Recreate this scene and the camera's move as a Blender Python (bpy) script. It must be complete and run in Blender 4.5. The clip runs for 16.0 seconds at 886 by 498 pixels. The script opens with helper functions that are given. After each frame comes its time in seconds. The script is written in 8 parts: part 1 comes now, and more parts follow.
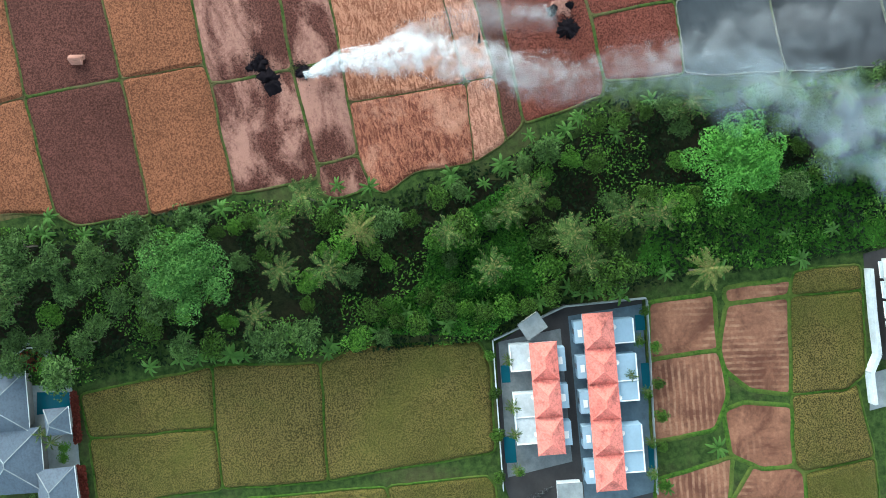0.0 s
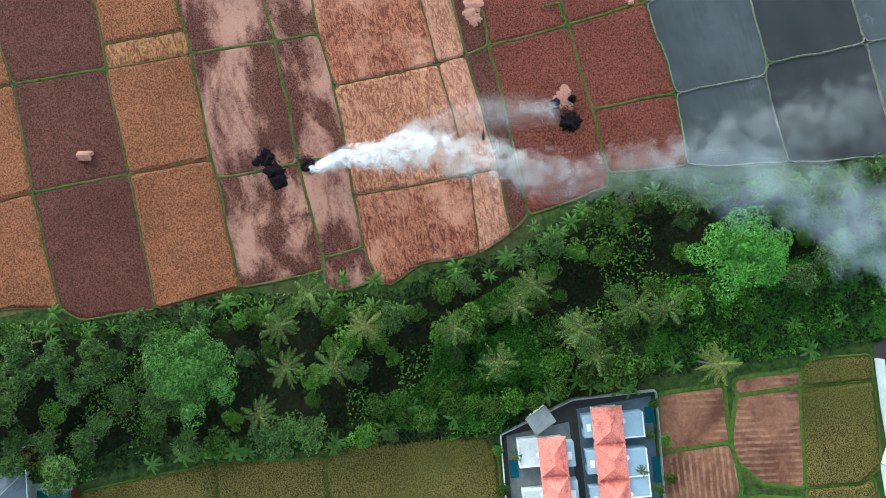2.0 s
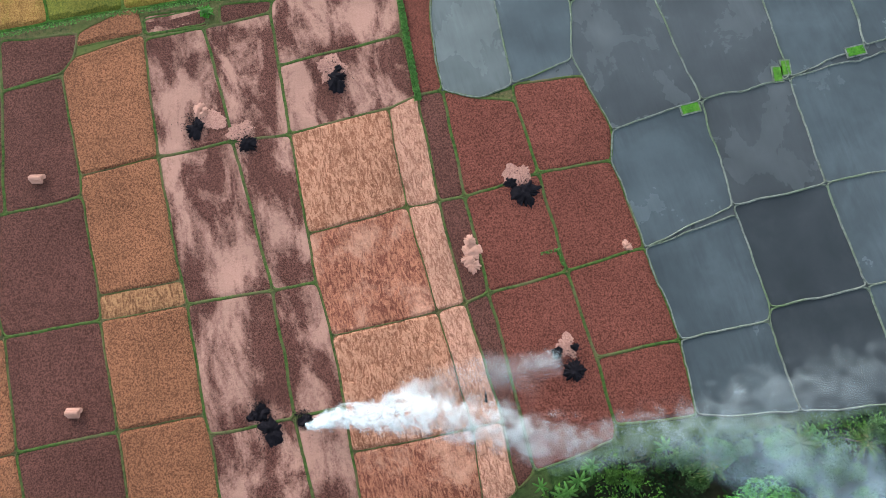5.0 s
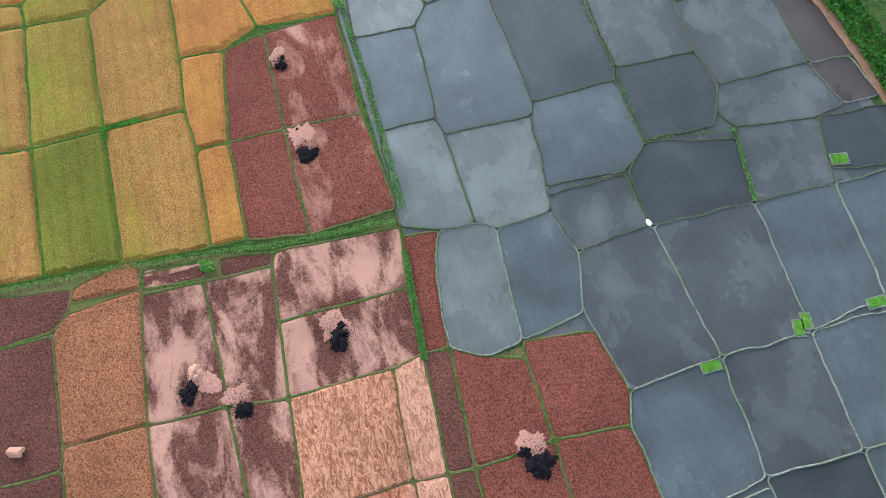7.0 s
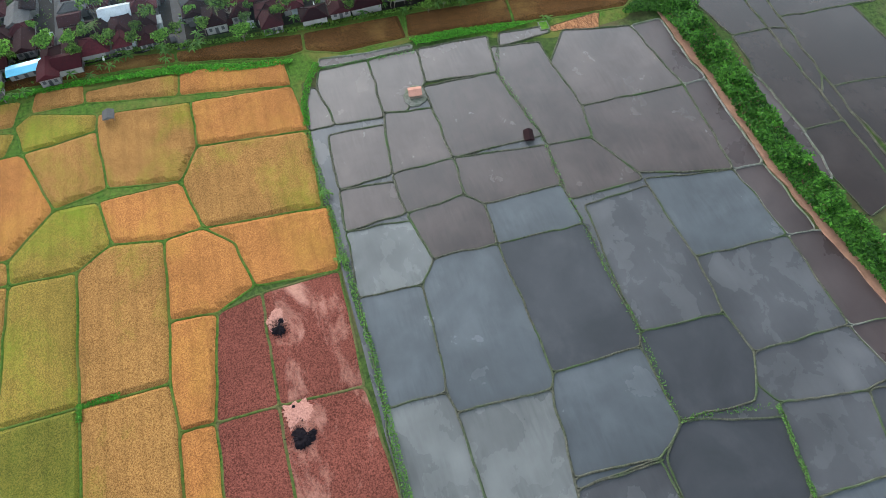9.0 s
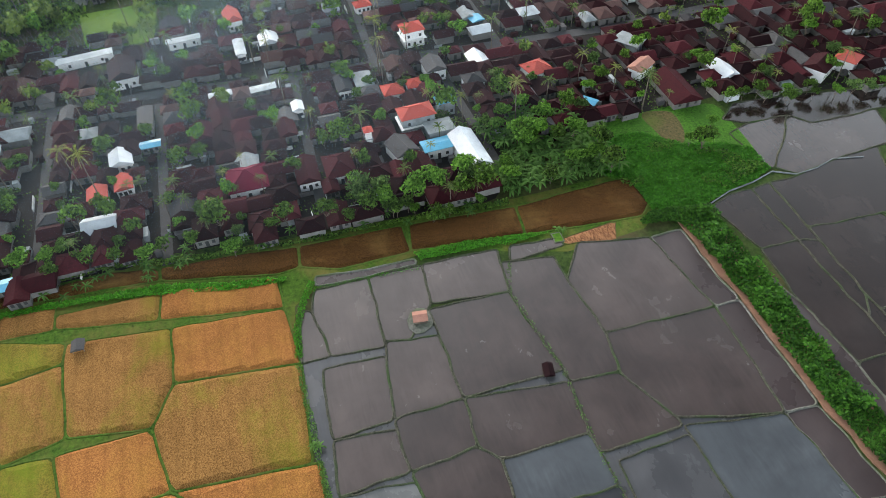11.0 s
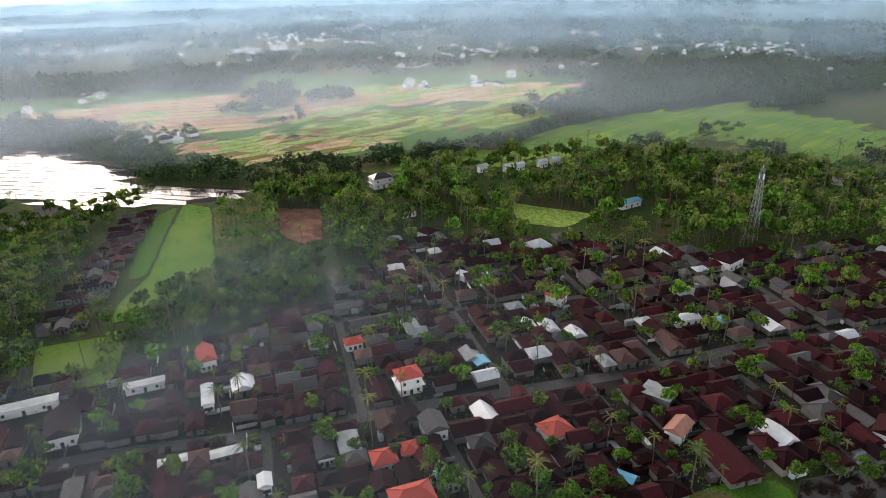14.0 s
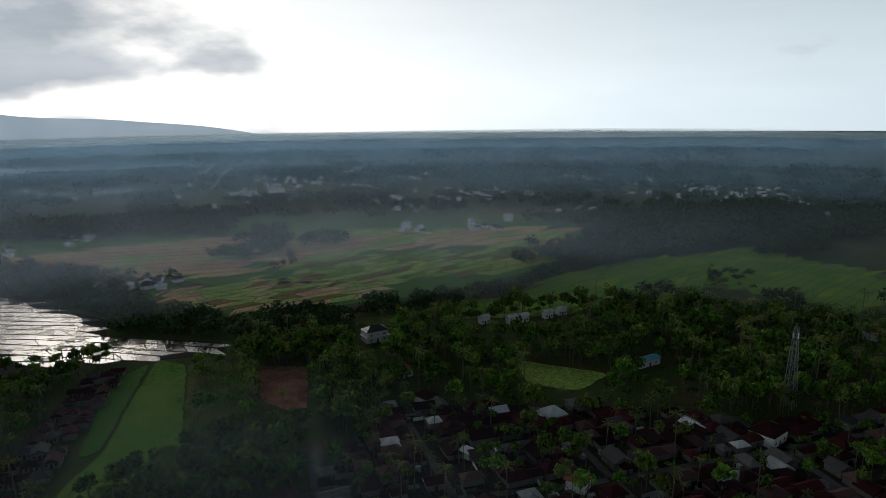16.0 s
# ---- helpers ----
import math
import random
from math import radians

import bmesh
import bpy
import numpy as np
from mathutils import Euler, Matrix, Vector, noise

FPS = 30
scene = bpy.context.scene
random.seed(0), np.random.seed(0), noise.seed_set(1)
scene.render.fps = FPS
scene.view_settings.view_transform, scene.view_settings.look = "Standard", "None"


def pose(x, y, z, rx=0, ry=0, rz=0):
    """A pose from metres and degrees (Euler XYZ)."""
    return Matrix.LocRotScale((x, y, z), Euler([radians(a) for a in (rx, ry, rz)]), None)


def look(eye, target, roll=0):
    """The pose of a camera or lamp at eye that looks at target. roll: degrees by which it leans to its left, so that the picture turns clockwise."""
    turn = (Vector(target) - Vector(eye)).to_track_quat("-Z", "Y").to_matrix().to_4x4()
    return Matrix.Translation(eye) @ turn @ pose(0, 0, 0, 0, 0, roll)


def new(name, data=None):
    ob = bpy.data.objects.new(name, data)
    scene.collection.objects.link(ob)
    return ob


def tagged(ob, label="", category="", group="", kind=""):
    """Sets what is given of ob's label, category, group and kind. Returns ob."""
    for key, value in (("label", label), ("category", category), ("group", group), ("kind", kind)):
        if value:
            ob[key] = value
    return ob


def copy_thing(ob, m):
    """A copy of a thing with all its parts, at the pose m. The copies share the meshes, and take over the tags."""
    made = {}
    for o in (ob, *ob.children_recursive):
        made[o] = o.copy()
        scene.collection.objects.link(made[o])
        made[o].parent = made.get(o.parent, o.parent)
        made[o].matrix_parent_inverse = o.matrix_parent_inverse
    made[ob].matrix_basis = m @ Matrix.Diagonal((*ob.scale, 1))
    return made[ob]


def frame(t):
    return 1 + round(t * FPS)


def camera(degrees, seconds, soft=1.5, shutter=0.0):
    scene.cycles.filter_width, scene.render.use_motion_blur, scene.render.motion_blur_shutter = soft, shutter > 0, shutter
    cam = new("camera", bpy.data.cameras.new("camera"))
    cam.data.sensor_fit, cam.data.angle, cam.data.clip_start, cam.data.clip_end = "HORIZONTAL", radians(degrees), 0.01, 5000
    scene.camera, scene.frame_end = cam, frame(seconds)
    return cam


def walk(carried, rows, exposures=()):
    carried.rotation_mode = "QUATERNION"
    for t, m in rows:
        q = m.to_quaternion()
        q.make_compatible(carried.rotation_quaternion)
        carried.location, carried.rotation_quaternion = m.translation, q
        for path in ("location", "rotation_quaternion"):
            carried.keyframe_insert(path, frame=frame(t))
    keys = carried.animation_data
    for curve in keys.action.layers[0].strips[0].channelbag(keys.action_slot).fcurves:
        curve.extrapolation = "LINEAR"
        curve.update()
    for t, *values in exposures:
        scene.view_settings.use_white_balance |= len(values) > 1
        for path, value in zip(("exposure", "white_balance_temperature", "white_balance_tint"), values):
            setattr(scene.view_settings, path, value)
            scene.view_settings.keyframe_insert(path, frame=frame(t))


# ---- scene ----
cam = camera(67.0, 16.0, soft=0.9)
METRES, EYE, TILT, LEAN, TURN = 214.8, 130.0, 0.0, 0.0, 16.4
ROWS = [
    (0.0, 0.0, 0.0, 0.0, -120.88, -90.78, 1.3),
    (0.5, 0.01, -0.0048, -0.0004, -120.98, -90.38, 1.31),
    (1.0, 0.0201, -0.0097, -0.0005, -121.09, -89.88, 1.35),
    (1.5, 0.0313, -0.0156, -0.0007, -121.23, -88.79, 1.4),
    (2.0, 0.0429, -0.0216, -0.0008, -121.37, -87.46, 1.45),
    (2.5, 0.0572, -0.0299, -0.001, -121.51, -86.4, 1.44),
    (3.0, 0.0732, -0.0392, -0.0012, -121.67, -85.35, 1.36),
    (3.5, 0.0922, -0.0505, -0.0015, -121.83, -84.24, 1.32),
    (6.0, 0.2225, -0.1263, 0.0016, -122.77, -74.94, 1.37),
    (6.5, 0.2539, -0.1439, 0.0025, -122.93, -72.39, 1.42),
    (7.0, 0.2869, -0.1623, 0.0036, -123.03, -69.72, 1.42),
    (7.5, 0.3196, -0.1805, 0.0039, -123.08, -66.54, 1.39),
    (8.0, 0.3528, -0.199, 0.0044, -123.19, -63.53, 1.47),
    (8.5, 0.3859, -0.2172, 0.0044, -123.31, -60.73, 1.56),
    (9.0, 0.4189, -0.2353, 0.0041, -123.44, -58.02, 1.64),
    (11.5, 0.5789, -0.3249, 0.0031, -123.87, -43.47, 1.65),
    (12.0, 0.6106, -0.3433, 0.0037, -123.92, -39.79, 1.52),
    (12.5, 0.6425, -0.3613, 0.0043, -124.0, -35.84, 1.38),
    (13.0, 0.6741, -0.3792, 0.0045, -124.07, -31.69, 1.23),
    (13.5, 0.7066, -0.3975, 0.0048, -124.12, -27.63, 1.04),
    (14.0, 0.7391, -0.4157, 0.0043, -124.21, -23.83, 0.88),
    (14.5, 0.7717, -0.4349, 0.005, -124.27, -20.62, 0.7),
    (15.0, 0.8045, -0.4526, 0.0047, -124.41, -17.72, 0.6),
    (15.5, 0.8384, -0.4714, 0.0047, -124.56, -15.03, 0.61),
    (16.0, 0.8719, -0.4891, 0.0042, -124.68, -12.28, 0.6),
]
walk(cam, [(t, pose(0, 0, EYE, TILT, LEAN, TURN) @ pose(METRES * x, METRES * y, METRES * z, 90 + pitch, roll, yaw)) for t, x, y, z, yaw, pitch, roll in ROWS],
     exposures=[(0.0, -0.48, 5850, -1), (3.5, -0.7, 5800, 0), (6.5, -0.25, 5750, 3), (9.0, -0.25, 6150, 9), (11.5, -0.72, 6600, 13), (12.5, -0.64, 6800, 16), (13.5, -1.08, 7150, 23), (14.0, -1.32, 7150, 21), (14.5, -2.05, 7000, 18), (15.0, -2.62, 6750, 16), (15.5, -3.4, 6450, 13), (16.0, -3.85, 6300, 11)])

# ---- world and light ----
GLOW, VEIL = 5.4, 12.6                 # radiance of the lit cloud and of the pale skyline
SUN_AZ, SUN_EL = 12.0, 21.0          # degrees from +x towards +y, above the plain
world = bpy.data.worlds.new("sky")
scene.world = world
world.use_nodes = True
wn = world.node_tree
sa, se = radians(SUN_AZ), radians(SUN_EL)
SUN_DIR = (math.cos(sa) * math.cos(se), math.sin(sa) * math.cos(se), math.sin(se))


def wnode(kind, **values):
    n = wn.nodes.new(kind)
    for key, v in values.items():
        n.inputs[key].default_value = v
    return n


def wmath(op, a, b=0.0):
    n = wn.nodes.new("ShaderNodeMath")
    n.operation = op
    for i, v in ((0, a), (1, b)):
        if isinstance(v, (int, float)):
            n.inputs[i].default_value = v
        else:
            wn.links.new(v, n.inputs[i])
    return n.outputs[0]


def wramp(fac, *stops):
    n = wn.nodes.new("ShaderNodeValToRGB")
    e = n.color_ramp.elements
    while len(e) < len(stops):
        e.new(0.5)
    for el, (p, c) in zip(e, stops):
        el.position, el.color = p, (c, c, c, 1)
    wn.links.new(fac, n.inputs["Fac"])
    return n.outputs["Color"]


def wmix(how, fac, a, b):
    n = wn.nodes.new("ShaderNodeMixRGB")
    n.blend_type = how
    for i, v in ((0, fac), (1, a), (2, b)):
        if isinstance(v, tuple):
            n.inputs[i].default_value = (*v, 1)
        elif isinstance(v, (int, float)):
            n.inputs[i].default_value = v
        else:
            wn.links.new(v, n.inputs[i])
    return n.outputs["Color"]


sky = wn.nodes.new("ShaderNodeTexSky")
sky.sky_type, sky.sun_disc = "NISHITA", False
sky.sun_elevation, sky.sun_rotation = radians(SUN_EL), radians(90 - SUN_AZ)
sky.air_density, sky.dust_density, sky.ozone_density = 1.2, 2.0, 2.0
wdir = wn.nodes.new("ShaderNodeTexCoord").outputs["Generated"]
wsep = wn.nodes.new("ShaderNodeSeparateXYZ")
wn.links.new(wdir, wsep.inputs[0])
wdot = wn.nodes.new("ShaderNodeVectorMath")
wdot.operation = "DOT_PRODUCT"
wdot.inputs[1].default_value = SUN_DIR
wn.links.new(wdir, wdot.inputs[0])
up = wmath("MAXIMUM", wsep.outputs["Z"], 0.012)
wcomb = wn.nodes.new("ShaderNodeCombineXYZ")
wn.links.new(wsep.outputs["X"], wcomb.inputs["X"])
wn.links.new(wsep.outputs["Y"], wcomb.inputs["Y"])
wn.links.new(up, wcomb.inputs["Z"])
wn.links.new(wcomb.outputs[0], sky.inputs["Vector"])
# Thin bright cloud towards the sun, a pale veil along the skyline.
facing = wmath("MAXIMUM", wdot.outputs["Value"], 0.0)
toward = wmath("POWER", facing, 4.0)
front = wmath("MAXIMUM", wmath("ADD", 0.82, wmath("MULTIPLY", wdot.outputs["Value"], 0.24)), 0.4)
veil = wmath("MULTIPLY", front, wmath("MULTIPLY", wmath("POWER", wmath("SUBTRACT", 1.0, up), 2.4), VEIL))
wmap = wnode("ShaderNodeMapping", Scale=(1.5, 1.5, 7.0))
wn.links.new(wdir, wmap.inputs["Vector"])
wnoise = wnode("ShaderNodeTexNoise", Scale=1.8, Detail=7.0, Roughness=0.55)
wn.links.new(wmap.outputs[0], wnoise.inputs["Vector"])
thin = wmath("ADD", 0.88, wmath("MULTIPLY", wnoise.outputs["Fac"], 0.24))
glow = wmath("MULTIPLY", thin, wmath("ADD", wmath("MULTIPLY", toward, GLOW), veil))
tone = wmix("MIX", toward, (0.86, 0.99, 1.05), (1.0, 0.99, 0.96))
bright = wmix("MULTIPLY", 1.0, tone, glow)
base = wmix("ADD", 1.0, wmix("MULTIPLY", 1.0, sky.outputs["Color"], (0.10, 0.10, 0.10)), bright)
# One low grey cloud bank under the sun.
bank = wmath("MULTIPLY", wramp(wsep.outputs["Z"], (0.0, 0.35), (0.04, 1.0), (0.10, 1.0), (0.20, 0.1)), wramp(wmath("ADD", wsep.outputs["Y"], 0.5), (0.37, 0.0), (0.46, 0.4), (0.8, 1.0)))
wmap2 = wnode("ShaderNodeMapping", Scale=(2.4, 2.4, 6.5))
wn.links.new(wdir, wmap2.inputs["Vector"])
wn2 = wnode("ShaderNodeTexNoise", Scale=2.6, Detail=5.0, Roughness=0.5)
wn.links.new(wmap2.outputs[0], wn2.inputs["Vector"])
bank = wramp(wmath("ADD", wmath("MULTIPLY", bank, 0.62), wn2.outputs["Fac"]), (0.68, 0.0), (0.86, 0.7), (1.02, 0.95))
cloud = wmix("MIX", wramp(wnoise.outputs["Fac"], (0.4, 0.0), (0.62, 1.0)), (5.4, 6.1, 6.7), (7.4, 8.0, 8.5))
final = wmix("MIX", bank, base, cloud)
wn.links.new(final, wn.nodes["Background"].inputs["Color"])
wn.nodes["Background"].inputs["Strength"].default_value = 1.0

sun = new("sun", bpy.data.lights.new("sun", "SUN"))
sun.data.energy, sun.data.angle, sun.data.color = 2.8, radians(10), (1.0, 0.9, 0.76)
sun.matrix_world = look(tuple(100 * v for v in SUN_DIR), (0, 0, 0))


# ---- materials ----
class Mat:
    """A node material under construction."""

    def __init__(self, name, rough=0.9, spec=0.25, metal=0.0):
        self.m = bpy.data.materials.new(name)
        self.m.use_nodes = True
        self.t = self.m.node_tree
        self.b = self.t.nodes["Principled BSDF"]
        self.b.inputs["Roughness"].default_value = rough
        self.b.inputs["Specular IOR Level"].default_value = spec
        self.b.inputs["Metallic"].default_value = metal
        self.pos = self.t.nodes.new("ShaderNodeNewGeometry").outputs["Position"]

    def link(self, a, b):
        self.t.links.new(a, b)

    def mapped(self, scale=(1, 1, 1), rot=0.0, shift=(0, 0, 0), vec=None):
        n = self.t.nodes.new("ShaderNodeMapping")
        n.inputs["Scale"].default_value = scale
        n.inputs["Rotation"].default_value = (0, 0, radians(rot))
        n.inputs["Location"].default_value = shift
        self.link(vec or self.pos, n.inputs["Vector"])
        return n.outputs["Vector"]

    def noise(self, scale, detail=4, rough=0.6, vec=None, distort=0.0):
        n = self.t.nodes.new("ShaderNodeTexNoise")
        n.inputs["Scale"].default_value, n.inputs["Detail"].default_value = scale, detail
        n.inputs["Roughness"].default_value, n.inputs["Distortion"].default_value = rough, distort
        self.link(vec or self.pos, n.inputs["Vector"])
        return n.outputs["Fac"]

    def cells(self, scale, vec=None, what="Distance"):
        n = self.t.nodes.new("ShaderNodeTexVoronoi")
        n.inputs["Scale"].default_value = scale
        self.link(vec or self.pos, n.inputs["Vector"])
        return n.outputs[what]

    def stripes(self, scale, rot=0.0, distort=1.5, vec=None):
        n = self.t.nodes.new("ShaderNodeTexWave")
        n.inputs["Scale"].default_value, n.inputs["Distortion"].default_value = scale, distort
        n.inputs["Detail"].default_value, n.inputs["Detail Scale"].default_value = 2, 1.2
        self.link(self.mapped(rot=rot, vec=vec), n.inputs["Vector"])
        return n.outputs["Fac"]

    def random(self, island=False):
        if island:
            return self.t.nodes.new("ShaderNodeNewGeometry").outputs["Random Per Island"]
        return self.t.nodes.new("ShaderNodeObjectInfo").outputs["Random"]

    def ramp(self, fac, *stops):
        n = self.t.nodes.new("ShaderNodeValToRGB")
        e = n.color_ramp.elements
        while len(e) < len(stops):
            e.new(0.5)
        for el, (p, c) in zip(e, stops):
            el.position = p
            el.color = (c, c, c, 1) if isinstance(c, (int, float)) else (*c, 1)
        self.link(fac, n.inputs["Fac"])
        return n.outputs["Color"]

    def mix(self, fac, a, b, how="MIX"):
        n = self.t.nodes.new("ShaderNodeMixRGB")
        n.blend_type = how
        for i, v in ((0, fac), (1, a), (2, b)):
            if isinstance(v, (int, float)):
                n.inputs[i].default_value = v if i == 0 else (v, v, v, 1)
            elif isinstance(v, tuple):
                n.inputs[i].default_value = (*v, 1)
            else:
                self.link(v, n.inputs[i])
        return n.outputs["Color"]

    def math(self, op, a, b=0.0):
        n = self.t.nodes.new("ShaderNodeMath")
        n.operation = op
        for i, v in ((0, a), (1, b)):
            if isinstance(v, (int, float)):
                n.inputs[i].default_value = v
            else:
                self.link(v, n.inputs[i])
        return n.outputs["Value"]

    def colour(self, c):
        if isinstance(c, tuple):
            self.b.inputs["Base Color"].default_value = (*c, 1)
        else:
            self.link(c, self.b.inputs["Base Color"])
        return self

    def rough(self, r):
        self.link(r, self.b.inputs["Roughness"])
        return self

    def bump(self, h, strength=0.5, dist=0.1):
        n = self.t.nodes.new("ShaderNodeBump")
        n.inputs["Strength"].default_value, n.inputs["Distance"].default_value = strength, dist
        self.link(h, n.inputs["Height"])
        self.link(n.outputs["Normal"], self.b.inputs["Normal"])
        return self


def crop(name, dark, light, tuft=2.8, patch=0.06, rows=0.0, rot=0.0, second=None, stretch=(1, 1, 1), cut=(0.45, 0.6), vivid=0.8, swirl=0.9, detail=4, deep=0.25, lay=False):
    """Field cover: tufts between dark and light, planting rows, and broad patches of a second cover."""
    a = Mat(name, 0.95, 0.1)
    fine = a.noise(tuft * 1.25, detail, 0.7, distort=swirl)
    if lay:                   # straw combed flat in tufts that all lean one way
        fine = a.mix(0.35, a.noise(1.0, 4, 0.6, a.mapped((0.42, 1.25, 1), 62), 1.6), a.noise(3.2, 3, 0.7))
    base = a.mix(a.ramp(fine, (0.43, 0.0), (0.57, 1.0)), dark, light)
    wide = a.noise(patch, 4, 0.6)
    if second:
        where = a.noise(1.0, 5, 0.62, a.mapped(stretch, rot), 0.4)
        fleck = a.mix(0.2, where, a.noise(1.5, 5, 0.7, distort=1.0))
        base = a.mix(a.ramp(fleck, (cut[0], 0.0), (cut[1], 1.0)), base, a.mix(a.ramp(fine, (0.3, 0), (0.7, 1)), tuple(v * 0.78 for v in second), second))
    base = a.mix(a.ramp(wide, (0.3, 0.0), (0.7, 1.0)), a.mix(1.0, base, 0.82, "MULTIPLY"), a.mix(1.0, base, 1.16, "MULTIPLY"))
    if rows:
        base = a.mix(a.math("MULTIPLY", a.ramp(a.stripes(rows, rot, 0.9), (0.0, 1.0), (0.3, 0.0)), 0.14), base, tuple(v * 0.6 for v in dark))
    a.colour(base).bump(fine, vivid, deep)
    return a.m


M = {}
STUB_D, STUB_L = (0.048, 0.017, 0.0130), (0.132, 0.052, 0.040)
PALE = (0.405, 0.205, 0.158)
M["stub"] = crop("maroon_stubble", STUB_D, STUB_L, rows=0.33, rot=12)
M["stubred"] = crop("red_stubble", (0.066, 0.018, 0.013), (0.185, 0.058, 0.041), rows=0.33, rot=12)
M["mixed"] = crop("stubble_with_straw", STUB_D, STUB_L, second=PALE, stretch=(0.06, 0.13, 0.1), rot=12, cut=(0.46, 0.58))
M["mixed2"] = crop("red_stubble_with_straw", (0.066, 0.018, 0.013), (0.185, 0.058, 0.041), second=PALE, stretch=(0.07, 0.14, 0.1), rot=12, cut=(0.52, 0.7))
M["pink"] = crop("threshed_straw_litter", STUB_D, STUB_L, second=PALE, stretch=(0.07, 0.15, 0.1), rot=12, cut=(0.455, 0.57))
M["orange"] = crop("ripe_orange_rice", (0.098, 0.036, 0.0185), (0.275, 0.110, 0.056), tuft=2.6)
M["straworange"] = crop("lying_orange_straw", (0.15, 0.062, 0.028), (0.37, 0.175, 0.085), tuft=0.95, vivid=1.0, swirl=2.6, detail=2.5, deep=0.7, lay=True)
M["straw"] = crop("lying_tan_straw", (0.20, 0.075, 0.042), (0.45, 0.205, 0.13), tuft=0.75, vivid=1.0, swirl=2.6, detail=2.5, deep=0.7, lay=True)
M["strawmix"] = crop("tan_straw_over_stubble", (0.15, 0.046, 0.030), (0.37, 0.142, 0.085), tuft=0.75, second=(0.50, 0.24, 0.165), stretch=(0.12, 0.12, 0.1), cut=(0.5, 0.66), vivid=1.0, swirl=2.6, detail=2.5, deep=0.7, lay=True)
# Far plots: sunlight and haze are put into these paler crop colours.
M["farstraw"] = crop("sunlit_far_stubble", (0.32, 0.20, 0.09), (0.58, 0.42, 0.21), tuft=0.4, second=(0.40, 0.44, 0.14), stretch=(0.02, 0.03, 0.1), cut=(0.5, 0.7))
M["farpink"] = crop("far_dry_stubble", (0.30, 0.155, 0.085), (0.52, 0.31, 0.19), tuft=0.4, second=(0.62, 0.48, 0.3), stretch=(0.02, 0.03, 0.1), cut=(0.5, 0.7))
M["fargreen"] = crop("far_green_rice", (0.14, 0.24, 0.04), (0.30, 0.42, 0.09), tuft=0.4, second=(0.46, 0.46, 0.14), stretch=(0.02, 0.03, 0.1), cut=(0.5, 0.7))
M["strawpale"] = crop("pale_lying_straw", (0.26, 0.11, 0.072), (0.49, 0.238, 0.165), tuft=0.75, vivid=1.0, swirl=2.6, detail=2.5, deep=0.7, lay=True)
M["orange2"] = crop("golden_orange_rice", (0.17, 0.066, 0.019), (0.37, 0.158, 0.045), tuft=3.2, second=(0.36, 0.20, 0.036), stretch=(0.03, 0.05, 0.1), cut=(0.5, 0.8), rows=0.085, rot=90)
M["gold"] = crop("golden_rice", (0.130, 0.059, 0.015), (0.305, 0.160, 0.050), tuft=3.2, second=(0.17, 0.175, 0.014), stretch=(0.028, 0.05, 0.1), cut=(0.5, 0.72), rows=0.085, rot=90)
M["goldgreen"] = crop("turning_rice", (0.10, 0.072, 0.014), (0.255, 0.175, 0.034), tuft=3.2, second=(0.135, 0.185, 0.012), stretch=(0.028, 0.05, 0.1), cut=(0.46, 0.66), rows=0.085, rot=90)
M["greengold"] = crop("green_and_gold_rice", (0.052, 0.056, 0.009), (0.16, 0.135, 0.022), tuft=3.2, second=(0.095, 0.122, 0.013), stretch=(0.022, 0.05, 0.1), cut=(0.44, 0.68), rows=0.085, rot=90)
M["olive"] = crop("olive_ripening_rice", (0.022, 0.021, 0.005), (0.175, 0.132, 0.042), tuft=3.4, second=(0.082, 0.084, 0.017), stretch=(0.04, 0.04, 0.1), cut=(0.45, 0.7), swirl=0.3)
M["brownrice"] = crop("brown_ripe_rice", (0.034, 0.015, 0.004), (0.105, 0.048, 0.013), tuft=3.0, rows=0.12, rot=10, second=(0.17, 0.10, 0.03), stretch=(0.06, 0.06, 0.1), cut=(0.52, 0.72))


def bare_soil():
    a = Mat("dry_ploughed_soil", 0.95, 0.1)
    f = a.noise(1.6, 6, 0.7)
    w = a.noise(0.11, 5, 0.65, distort=0.6)
    c = a.mix(a.ramp(w, (0.38, 0), (0.58, 1)), (0.125, 0.050, 0.032), (0.32, 0.150, 0.092))
    c = a.mix(a.ramp(f, (0.3, 0.55), (0.65, 0.0)), c, (0.10, 0.045, 0.03))
    way = a.ramp(a.random(), (0.45, 0.0), (0.55, 1.0))
    ruts = a.ramp(a.mix(way, a.stripes(0.26, 100, 1.3), a.stripes(0.26, 12, 1.3)), (0.45, 0.0), (0.85, 1.0))
    where = a.math("MULTIPLY", a.ramp(a.noise(0.07, 3), (0.45, 0.0), (0.55, 1.0)), a.ramp(a.noise(0.45, 4, 0.7), (0.38, 0.15), (0.6, 1.0)))
    c = a.mix(a.math("MULTIPLY", a.math("MULTIPLY", ruts, where), 0.5), c, (0.44, 0.25, 0.16))
    a.colour(c).bump(f, 0.8, 0.25)
    return a.m


